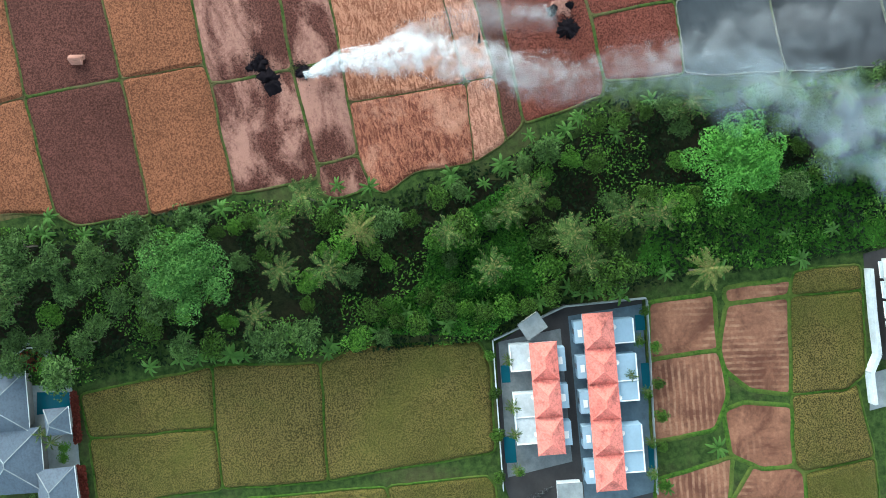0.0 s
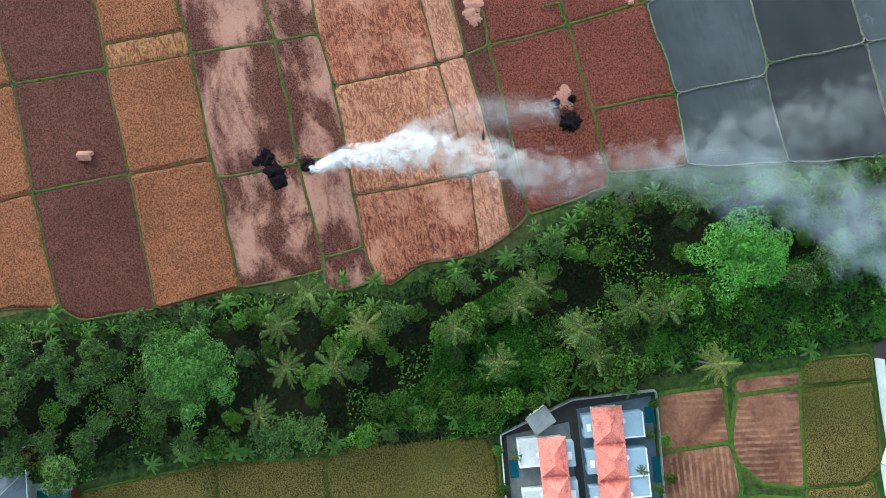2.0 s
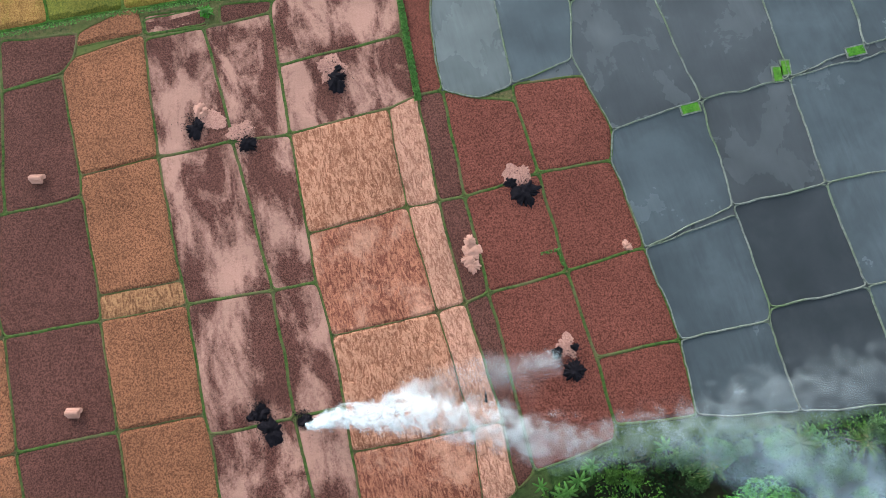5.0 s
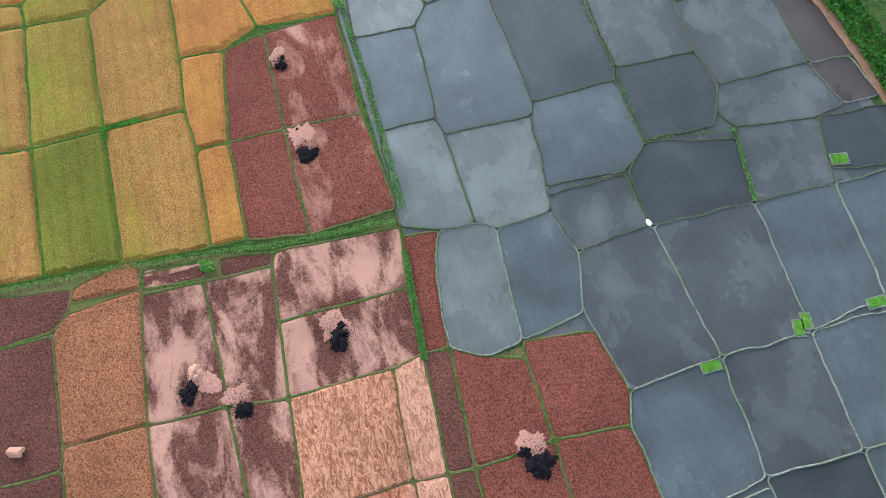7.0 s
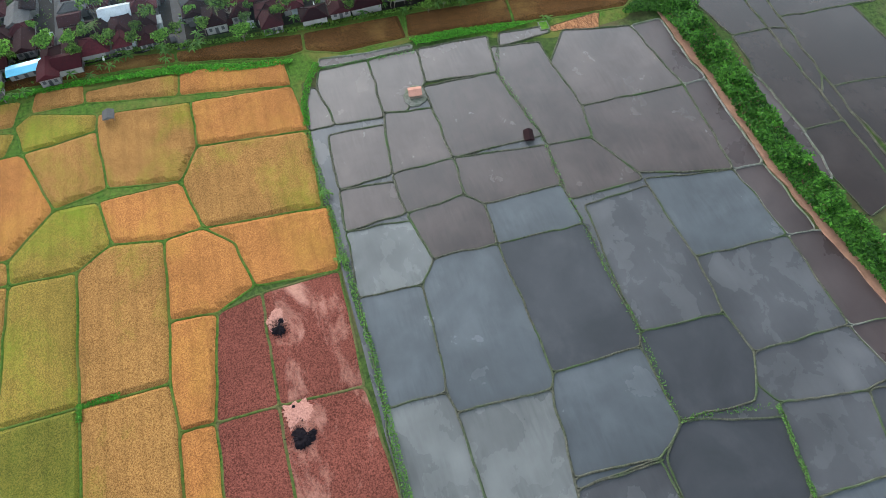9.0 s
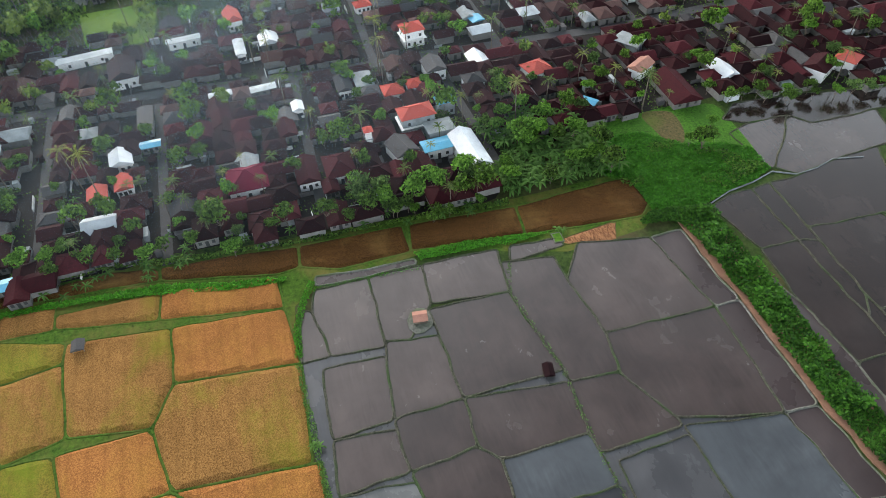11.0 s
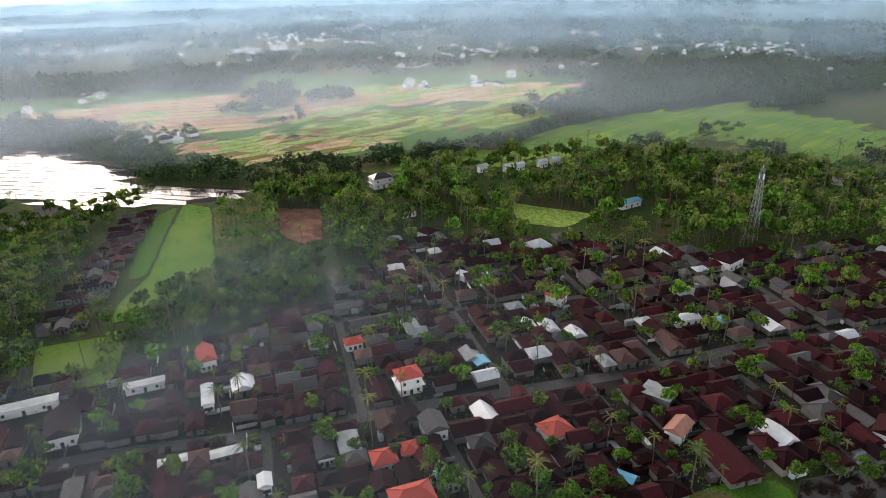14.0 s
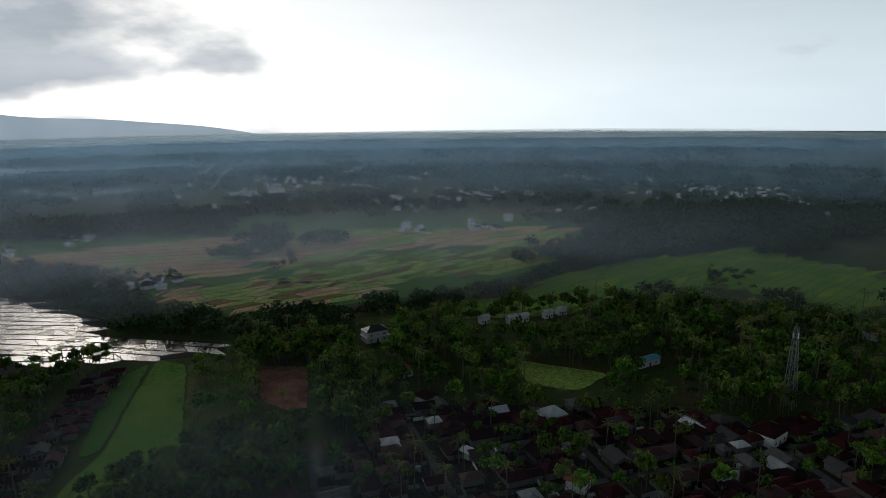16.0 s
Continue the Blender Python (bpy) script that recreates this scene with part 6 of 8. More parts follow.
def hut(x, y, w, d, h, yaw, roof, label):
    ob = thing("field_hut", label, "hut", (x, y, 0), yaw)
    for sx in (-1, 1):
        for sy in (-1, 1):
            part("post", Geo().box(sx * w * 0.4 - 0.06, sy * d * 0.4 - 0.06, 0, sx * w * 0.4 + 0.06, sy * d * 0.4 + 0.06, h).made("post", M["trunk"]), ob)
    part("roof", Geo().roof(w * 0.8, d * 0.8, h, 0.7, w * 0.1, False).made("roof", M[roof]), ob)
    part("floor", Geo().box(-w * 0.4, -d * 0.4, 0.4, w * 0.4, d * 0.4, 0.5).made("floor", M["trunk"]), ob)


hut(228.7, -50.6, 3.3, 3.7, 1.7, -8, "pale_straw", "open field hut with a pale thatched roof in the paddies")
hut(205.4, -74.2, 3.6, 2.2, 0.8, -12, "tile_brown", "low dark-roofed field shelter on the bund")
hut(246.5, 29.0, 3.4, 3.0, 1.8, 0, "tile_grey", "grey-roofed hut among the golden rice")
patch("earth_pad", "bare trodden earth pad round the hut", "ground", "bund_mud", [(224, -47.5), (232, -47.5), (233, -54), (225, -54)], 0.3)

def verge_line(pts, wide):
    """A narrow strip round a line, as a region."""
    p = np.asarray(pts, float)
    t = np.gradient(p, axis=0)
    t /= np.hypot(t[:, 0], t[:, 1])[:, None]
    n = np.stack([-t[:, 1], t[:, 0]], 1) * wide / 2
    return [tuple(q) for q in p + n] + [tuple(q) for q in (p - n)[::-1]]


DITCH_SIDE = verge_line([(134.3, 66), (132.6, 44), (131.2, 34), (129.6, 20), (127.3, 7.5), (125.2, -19)], 1.15)
# Lush grass along the irrigation ditch and the main bund.
scrub("ditch_grass", "lush bright grass along the irrigation ditch", DITCH_SIDE, 5000, 0.2, M["banana"], 12, 0.2, 0.5)
scrub("ditch_grass", "lush bright grass on the main bund", [(126, -19.3), (95, -16.0), (95, -17.3), (126, -20.4)], 2400, 0.3, M["banana"], 13, 0.2, 0.5)
scrub("ditch_grass", "bright grass on the long bund across the paddies", verge_line([(239.8, -78), (230.1, -74.4), (204.6, -77.6), (188.3, -76.4), (176.3, -76.7), (147.2, -77.0), (130.6, -76.1), (127.3, -76.4), (126.4, -85), (124.4, -95.6)], 1.3), 3000, 0.24, M["banana"], 41, 0.15, 0.4, 0.1)
scrub("ditch_grass", "bright grass on a bund between dark paddies", verge_line([(124.4, -95.6), (122, -95.6), (115, -94.2), (106.8, -92.8)], 1.0), 500, 0.22, M["banana"], 42, 0.15, 0.4, 0.1)
scrub("ditch_grass", "green weeds on the bund below the village rice", verge_line([(245, -55), (246.2, -42), (247, -28), (241, -22.4)], 1.0), 500, 0.22, M["weeds"], 43, 0.1, 0.3, 0.3)
scrub("ditch_grass", "green weed clump on the rice bund", verge_line([(163, 38.2), (166.2, 38.2), (166.4, 34), (166.2, 30)], 1.4), 420, 0.25, M["weeds"], 44, 0.15, 0.6, 0.0)
for x, y in ((202.9, -21.4), (245.0, -95.4), (263.5, 12.4), (183.3, -21.0), (126.3, 20.7)):
    plant(B_NEAR[0], x, y, 0.8)
    plant(B_NEAR[1], x + 0.8, y + 1.2, 0.7)
scrub("field_edge_grass", "ragged grass along the edge of the golden rice", [(127, -22.0), (127, -20.4), (160, -20.9), (185, -20.4), (225, -19.4), (225, -21.0), (185, -21.9), (160, -22.5)], 2600, 0.24, M["banana"], 14, 0.1, 0.5)
HEDGE = [(242, -127.2), (211, -127.9), (180, -127.1), (159, -128.7), (138, -130.7), (100, -131.8), (100, -139), (138, -138.4), (160, -137), (182, -135.6), (211, -137), (240, -137.5)]
scrub("hedge", "dense green hedge on the bank between paddies", HEDGE, 20000, 0.5, M["hedge_leaf"], 15, 0.7, 1.8, 0.0)
scrub("hedge", "taller leafy clumps along the hedge", HEDGE, 6000, 0.5, M["hedge_leaf"], 20, 0.9, 3.2, 0.5)
scrub("hedge", "dense green hedge round the end of the bank", [(241.6, -117), (243.5, -121), (243, -128), (241, -135), (236, -137), (236, -128), (239, -124), (239.5, -117)], 2600, 0.45, M["hedge_leaf"], 19, 0.5, 1.3, 0.0)
patch("bank", "reddish earth bank under the hedge", "bank", "bank", [(242, -126.4), (211, -127), (180, -126.2), (159, -127.8), (138, -129.8), (100, -131), (100, -139.5), (138, -138.6), (160, -137.4), (182, -136), (211, -137.4), (240, -138)], 0.4)

wall_line("ditch_wall", "low pale stone kerb round the weedy ground", [(241.4, -138.4), (244.4, -147.0), (245.6, -155.6), (247.8, -163.7), (244.4, -169.6), (244.9, -177), (246.8, -184), (244.6, -193)], 0.4, 0.25, "patio")
DITCH = [(264.6, 62), (263.8, 40), (262.3, 24), (261.2, 10.5), (256.0, -7), (253.6, -19), (252.8, -22), (251.5, -20.5), (253, -8), (257.8, 11), (260.4, 25), (262, 40), (262.6, 62)]
scrub("ditch_grass", "lush bright grass between the golden and brown rice", DITCH, 5200, 0.42, M["weeds"], 16, 0.2, 0.6, 0.0)
scrub("ditch_grass", "ragged grass on the bund behind the paddies", verge_line([(226, -20.6), (236, -21.6), (244, -24.6), (249.5, -27.6)], 1.8), 900, 0.28, M["weeds"], 17, 0.15, 0.5, 0.1)
scrub("ditch_grass", "green weeds between the brown rice and the mud paddies", [(251, -55), (250, -70), (247.5, -86), (246, -92), (245, -80), (246.3, -77.5), (247.6, -56)], 2600, 0.32, M["weeds"], 18, 0.15, 0.5, 0.0)
patch("verge", "bright green grass verges round the ripe rice", "ground", "verge", [(276, 62), (274, 30), (270, 8), (267, -27), (265, -55), (262, -88), (262, -123), (246, -128), (239, -117), (238, -94), (250, -60), (248, -30), (243, -22), (226, -20), (203, -20), (203, 62)], 0.035, wobble=0.1, rounds=0)
patch("paddy_ground", "wet earth under the flooded paddies", "ground", "mudwater", [(20, -46), (34, -54), (60, -47), (93, -40), (92, -20), (126, -20), (225, -20), (228, -124), (100, -129), (60, -129), (16, -100)], 0.03, wobble=0.1, rounds=0)
patch("field_ground", "brown earth under the harvested fields", "ground", "bund_dry", [(27, 100), (25, 70), (17, 11), (18, -14), (26, -44), (60, -46), (92, -38), (92, -18), (124, -19), (126.2, 7), (129.4, 20), (132.8, 40), (135.4, 70), (135, 100)], 0.025, wobble=0.1, rounds=0)


# ---- the village ----
MAIN = [(357, 120), (354.5, 46.7), (353.2, 9.3), (350.3, -16.6), (346.2, -56.5), (345.6, -87.9), (343.1, -116.3), (339.7, -159.2), (341, -210.6), (333, -273.6), (326, -340)]
LANES = [[(347, 9), (268, 8)], [(440, -71), (346, -67)], [(345, -88), (272, -89.5)], [(460, -114), (343, -114.4)], [(340, -140.5), (296, -140.5)], [(346, -37.5), (275, -35)], [(352, 44), (280, 42)], [(341, -190), (300, -192)],
         [(338, -240), (420, -246)], [(341, -170), (430, -172)], [(410, -60), (395, -160), (388, -330)], [(330, -285), (290, -285)]]


def road(name, label, pts, wide, mat, z):
    g = Geo()
    p = np.asarray(pts, float)
    t = np.gradient(p, axis=0)
    t /= np.hypot(t[:, 0], t[:, 1])[:, None]
    nrm = np.stack([-t[:, 1], t[:, 0]], 1) * wide / 2
    n = len(p)
    v = [(*q, zz) for zz in (0.0, z) for off in (1, -1) for q in (p + off * nrm)]
    a, b, c, d = 0, n, 2 * n, 3 * n
    f = []
    for i in range(n - 1):
        f += [(c + i, d + i, d + i + 1, c + i + 1), (a + i, c + i, c + i + 1, a + i + 1), (d + i, b + i, b + i + 1, d + i + 1)]
    return thing(name, label, "road", data=mesh(name, v, f, M[mat]), kind="structure")


VILLAGE = [(268, 120), (266, 45), (272, 10), (266, -50), (263, -84), (290, -95), (283, -125), (287, -168), (276, -215), (270, -345), (392, -345), (405, -262), (445, -200), (460, -165), (478, -110), (425, -70), (405, -20), (398, 20), (400, 60), (400, 120)]
patch("yard_ground", "trodden earth yards with the houses' shade in their dark colour", "ground", "yard", VILLAGE, 0.05)
road("road", "worn grey asphalt road through the village", MAIN, 5.0, "asphalt", 0.12)
for k, l in enumerate(LANES):
    road("road", "narrow grey village lane", l, 3.0, "asphalt", 0.09)


def seg_dist(x, y, line):
    best = 1e9
    for (x0, y0), (x1, y1) in zip(line, line[1:]):
        dx, dy = x1 - x0, y1 - y0
        u = max(0, min(1, ((x - x0) * dx + (y - y0) * dy) / (dx * dx + dy * dy)))
        best = min(best, math.hypot(x - x0 - u * dx, y - y0 - u * dy))
    return best


TAKEN = []          # x, y, radius
OPEN = [[(576, -6), (562, -26), (520, -26), (464, -27), (448, -10), (430, 16), (452, 18), (486, 3), (530, 0)], [(547, -55), (537, -82), (466, -78), (482, -54)], [(512, -183), (477, -224), (446, -196), (462, -174)], [(392, 10), (392, 34), (425, 40), (425, 8)], [(425, 24), (470, 14), (552, 2), (564, 10), (564, 26), (500, 34), (450, 40), (425, 42)]]


def free(x, y, r):
    return all(abs(x - a) > r + b or math.hypot(x - a, y - b2) > r + b for a, b2, b in TAKEN)


LABELS = {"tile_brown": "small village house under a dark brown tiled roof", "tile_maroon": "village house with a maroon tiled roof", "tile_orange": "village house with a bright orange tiled roof",
          "tile_hazed": "village house with a pale pinkish haze-toned tiled roof", "tile_grey": "village house with a weathered grey roof", "zinc": "village house with a bright metal sheet roof", "blue_sheet": "village house with a light blue sheet roof", "deck_white": "long low building with a whitish roof", "deck_grey": "village house under a flat grey concrete roof"}


def house(x, y, w, d, h, yaw, roof, hip=True, storeys=1, wall="render_wall", rise=None, label=""):
    """A village house: walls, roof with eaves, a door and windows on the long sides."""
    ob = thing("house", label or LABELS.get(roof, "village house"), "house", (x, y, 0), yaw, group="village houses")
    part("wall", Geo().box(-w / 2, -d / 2, 0, w / 2, d / 2, h).made("wall", M[wall]), ob)
    part("roof", Geo().roof(w, d, h + 0.14, rise or min(w, d) * 0.3, 0.5, hip).made("roof", M[roof]), ob)
    if storeys == 2:
        part("ledge", Geo().box(-w / 2 - 0.8, -d / 2 - 0.8, h / 2, w / 2 + 0.8, d / 2 + 0.8, h / 2 + 0.18).made("ledge", M["white_wall"]), ob)
    if hip and "tile" in roof:
        part("ridge_cap", hip_lines(w, d, h + 0.17, (rise or min(w, d) * 0.3) + 0.02, 0.5, 0.3).made("ridge_cap", M[roof]), ob)
    k = (x * 7.3 + y * 3.1) % 1.0
    if storeys == 1 and not label and k < 0.55:
        side, q = (1, -1)[k < 0.27], 1.3 + 1.6 * k
        y0, y1 = sorted((side * d / 2, side * (d / 2 + q)))
        part("lean_to", Geo().box(-w * 0.4, y0, 2.05, w * (0.1 + 0.5 * k), y1, 2.2).box(-w * 0.4, y0 + 0.2, 0, w * (0.1 + 0.5 * k), y1 - 0.2, 2.05).made("lean_to", M[("tile_grey", "tile_brown", "deck_grey", "tile_grey", "deck_white")[int(k * 50) % 5]]), ob)
    part("door", Geo().box(-w / 2 - 0.05, -0.5, 0, -w / 2, 0.5, 2.05).made("door", M["dark"]), ob)
    for s in range(storeys):
        for q in (-0.3, 0.3):
            part("window", Geo().box(-w / 2 - 0.05, q * d - 0.45, 1.0 + 3 * s, -w / 2, q * d + 0.45, 2.1 + 3 * s).made("window", M["dark"]), ob)
    TAKEN.append((x, y, max(w, d) * 0.4))
    return ob


def landmark(x, y, w, d, h, yaw, roof, label, hip=True, storeys=1, wall="white_wall", rise=None):
    ob = house(x, y, w, d, h, yaw, roof, hip, storeys, wall, rise, label)
    TAKEN[-1] = (x, y, max(w, d) * 0.55)
    return ob


landmark(303.5, -71.0, 6.5, 10.5, 6.6, 2, "tile_orange", "two-storey house with a broad bright orange roof", True, 2, "deck_grey")
landmark(296.5, -76.5, 5.5, 8.0, 4.6, 2, "deck_grey", "grey concrete extension with a flat terrace", True, 1, "deck_grey", 0.15)
landmark(283.0, -82.0, 17.0, 7.0, 4.2, 3, "zinc", "long hall with a shining white metal roof", False)
landmark(289.0, -73.4, 5.0, 8.5, 3.6, 2, "blue_sheet", "low annexe under a pale blue metal sheet", False, 1, "white_wall", 0.5)
landmark(291.5, -63.0, 8.0, 7.0, 3.6, 15, "tile_grey", "house with a weathered grey gabled roof", False)
landmark(292.8, -158.0, 17.0, 9.6, 2.4, -2, "tile_maroon", "large hall under a smooth dark red roof", False, 1, "render_wall")
landmark(307.5, -153.0, 5.0, 8.0, 3.5, 30, "pale_straw", "house with a pale tan tiled roof", False)
landmark(318.5, -118.7, 7.5, 8.0, 3.6, 12, "tile_orange", "white house with a red hipped roof")
landmark(355.5, -84.0, 6.5, 7.5, 6.4, 4, "tile_orange", "two-storey house with an orange hipped roof", True, 2)
landmark(323.0, -68.2, 6.0, 6.5, 3.2, 0, "tile_orange", "small house with an orange pyramid roof")
landmark(324.5, -76.0, 5.0, 4.5, 3.0, 0, "tile_orange", "small pavilion with a red pyramid roof")
landmark(292.5, -16.2, 10.5, 11.0, 3.4, 0, "tile_red", "large house with a maroon hipped roof")
landmark(290.5, -33.5, 11.0, 6.0, 3.2, 0, "tile_maroon", "long house with a maroon gabled roof", False)
landmark(289.5, -43.0, 10.0, 8.0, 3.4, 0, "tile_maroon", "house with a dark red hipped roof")
landmark(392.5, -21.0, 9.0, 5.5, 4.2, 8, "tile_orange", "white house with a steep salmon gabled roof", False, 1, "white_wall", 2.6)
landmark(383.0, 34.0, 3.5, 19.0, 3.2, 6, "deck_white", "long low building with a white parapet roof", False, 1, "white_wall", 0.2)
landmark(367.0, 20.0, 13.0, 9.0, 4.0, 6, "tile_brown", "large dark brown roofed compound hall", False)
landmark(286.5, -209.0, 7.0, 9.0, 4.2, 30, "tile_brown", "house with tall white gable walls", False)
landmark(286.5, -220.5, 6.5, 6.5, 4.4, 30, "tile_orange", "white house with a bright orange roof")
landmark(360.2, -110.9, 4.5, 4.5, 2.6, 10, "blue_sheet", "shed with a sky-blue sheet roof", False, 1, "render_wall", 0.6)
landmark(320.5, 11.3, 3.0, 5.5, 2.6, 0, "blue_sheet", "lean-to with a sky-blue sheet roof", False, 1, "render_wall", 0.4)
landmark(295.2, -127.5, 4.5, 3.0, 2.6, 40, "blue_sheet", "little shed with a light blue roof", False, 1, "render_wall", 0.5)
landmark(361.5, -195.0, 4.5, 9.5, 3.2, -6, "zinc", "building with a white metal sheet roof", False, 1, "white_wall", 0.6)
landmark(356.0, -204.5, 4.0, 7.5, 3.0, -6, "blue_sheet", "building with a blue-grey metal roof", False, 1, "render_wall", 0.6)
landmark(399.0, -243.5, 10.0, 11.5, 4.6, 20, "tile_brown", "white house with stepped parapet and dark roof", True)
landmark(324.0, -157.5, 9.0, 7.0, 3.6, 35, "deck_grey", "grey concrete building with a flat roof", False, 1, "deck_grey", 0.4)
landmark(393.5, -156.5, 7.0, 6.0, 4.0, 40, "tile_orange", "white house with an orange gabled roof", False)
landmark(443.0, -172.0, 9.0, 9.0, 3.4, 10, "zinc", "pavilion with a large pale metal roof")
landmark(315.5, 20.0, 7.0, 6.0, 3.0, 5, "zinc", "house with a bright white sheet roof", False)
landmark(303.2, 19.0, 6.0, 4.5, 3.0, 4, "tile_orange", "narrow house with an orange gabled roof", False)
landmark(300.6, 26.3, 6.0, 5.0, 2.8, 4, "tile_orange", "low house with a red-orange roof", False)
landmark(334.5, 12.6, 13.0, 4.2, 3.2, 0, "tile_grey", "long building with a grey sheet roof", False, 1, "render_wall", 0.5)
landmark(341.0, -12.1, 2.6, 7.0, 2.8, 4, "deck_white", "shop row with a white awning roof", False, 1, "render_wall", 0.3)
landmark(340.0, -26.5, 3.0, 8.0, 2.8, 4, "deck_white", "shop row with a pale roof", False, 1, "render_wall", 0.3)
landmark(383.6, -1.5, 3.0, 12.0, 3.0, 4, "deck_white", "long low shed with a white wall", False, 1, "white_wall", 0.3)
landmark(369.3, -21.4, 11.0, 3.0, 3.4, 2, "deck_white", "narrow building with long white walls", False, 1, "white_wall", 0.4)
landmark(271.5, 50.8, 3.6, 8.5, 2.6, 4, "blue_sheet", "low shed with a bright blue roof beside the rice", False, 1, "render_wall", 0.5)
landmark(481.0, -245.0, 5.0, 14.0, 3.4, 12, "blue_sheet", "long shed with a bright blue roof in the palms", False, 1, "white_wall", 0.9)
landmark(564.0, -123.0, 8.0, 13.0, 6.5, 12, "dark", "white two-storey house with a dark roof", True, 2)
TAKEN += [(552, -119, 12), (536, -115, 10), (470, -241, 12), (456, -236, 9), (412, -243, 5)]
for x, y in ((570.5, -192.0), (565.5, -208.0), (566.0, -216.0), (567.0, -233.0), (570.0, -244.0)):
    landmark(x, y, 4.0, 6.0, 4.2, 8, "deck_white", "white house at the edge of the green rice", False, 1, "white_wall", 1.2)
    TAKEN.append((x - 12, y + 4, 10))
    TAKEN.append((x - 24, y + 9, 8))
landmark(493.0, -390.0, 8.0, 9.0, 5.0, 25, "tile_grey", "white house behind the palm woods")
landmark(472.0, -386.0, 8.0, 10.0, 5.0, 25, "tile_orange", "white house with a red roof behind the palms")
landmark(509.8, -125.0, 6.0, 8.0, 3.4, 10, "tile_orange", "house with a red roof beside the grove")
landmark(477.5, -127.0, 8.0, 7.0, 3.2, 30, "tile_maroon", "house with a dull red roof beside the grove")
landmark(414.0, -75.0, 3.5, 11.0, 3.0, 4, "tile_grey", "long grey-roofed shed at the grove's edge", False, 1, "render_wall", 0.8)
landmark(399.0, -81.0, 5.0, 16.0, 3.0, 4, "tile_grey", "long grey-roofed market hall", False, 1, "render_wall", 1.2)
landmark(386.5, -71.8, 4.5, 6.0, 3.0, 4, "tile_orange", "small house with an orange roof by the lane")
landmark(426.0, -128.0, 4.0, 4.0, 2.8, 30, "zinc", "small shed with a white metal roof", False)
landmark(424.5, -138.0, 4.0, 4.0, 2.8, 30, "zinc", "little house with a white sheet roof", False)
landmark(324.0, -36.0, 4.5, 3.0, 3.4, 0, "zinc", "narrow house with a white metal gable", False)
landmark(308.8, -82.2, 4.0, 5.5, 5.2, 2, "blue_sheet", "upper storey with a light blue roof", False, 1, "deck_grey", 0.4)
landmark(332.0, -53.0, 9.0, 4.5, 3.4, 0, "tile_grey", "long house with a grey sheet roof", False)
landmark(332.0, -60.0, 8.5, 5.5, 3.6, 0, "deck_grey", "concrete shop with a flat grey roof", False, 1, "deck_grey", 0.3)
landmark(331.5, -85.2, 8.0, 6.5, 4.2, 2, "tile_grey", "grey gabled house beside the main road", False)
landmark(320.0, -96.0, 6.0, 6.5, 3.2, 0, "tile_grey", "weathered house with a grey hipped roof")


def belfry(x, y):
    """A slim white drum tower with a red cap."""
    ob = thing("drum_tower", "slim white shrine tower with an orange cap", "tower", (x, y, 0))
    part("shaft", Geo().box(-0.9, -0.9, 0, 0.9, 0.9, 6.2).made("shaft", M["white_wall"]), ob)
    part("ledge", Geo().box(-1.2, -1.2, 4.4, 1.2, 1.2, 4.6).made("ledge", M["deck_grey"]), ob)
    part("roof", Geo().roof(2.2, 2.2, 7.6, 1.3, 0.4).made("roof", M["tile_orange"]), ob)
    for sx in (-1, 1):
        for sy in (-1, 1):
            part("post", Geo().box(sx * 0.8 - 0.1, sy * 0.8 - 0.1, 6.2, sx * 0.8 + 0.1, sy * 0.8 + 0.1, 7.5).made("post", M["white_wall"]), ob)
    TAKEN.append((x, y, 1.5))


belfry(298.0, -54.3)
rows_rng = random.Random(61)
for i in range(36):           # crowded dark roofs along a lane through the groves
    u = (i // 3) / 11
    landmark(438 + 118 * u + rows_rng.uniform(-2.5, 2.5), 32 - 18 * u + 6.0 * (i % 3 - 1) + rows_rng.uniform(-1.2, 1.2), rows_rng.uniform(4.0, 6.5), rows_rng.uniform(4.0, 6.0), rows_rng.uniform(2.3, 3.0), rows_rng.choice((0, 90)) + rows_rng.uniform(-8, 8),
             rows_rng.choice(("tile_brown", "tile_brown", "tile_grey", "tile_maroon", "tile_hazed")), "house in a row along a lane through the groves", i % 2 == 0, 1, "render_wall")


def gathered(name, label, items):
    """Trees and palms, each a pattern and its pose, as one object."""
    ob = thing(name, label, "trees", kind="stuff")
    bins = {}
    for kind, m in items:
        for p in kind.children:
            bins.setdefault(p.data.materials[0].name, []).append((p.data, np.array(m)))
    for mat, found in bins.items():
        vs, fs, base_ = [], [], 0
        for me, m in found:
            co = np.empty(len(me.vertices) * 3)
            me.vertices.foreach_get("co", co)
            vs.append(co.reshape(-1, 3) @ m[:3, :3].T + m[:3, 3])
            fs += [tuple(base_ + i for i in p.vertices) for p in me.polygons]
            base_ += len(me.vertices)
        part("foliage", mesh("foliage", np.concatenate(vs), fs, bpy.data.materials[mat]), ob)


def stand(x, y, s, r):
    """A random pose on the ground."""
    return pose(x, y, float(land_z(x, y)) - 0.05, 0, 0, r.uniform(0, 360)) @ Matrix.Diagonal((s, s, s * r.uniform(0.85, 1.45), 1))


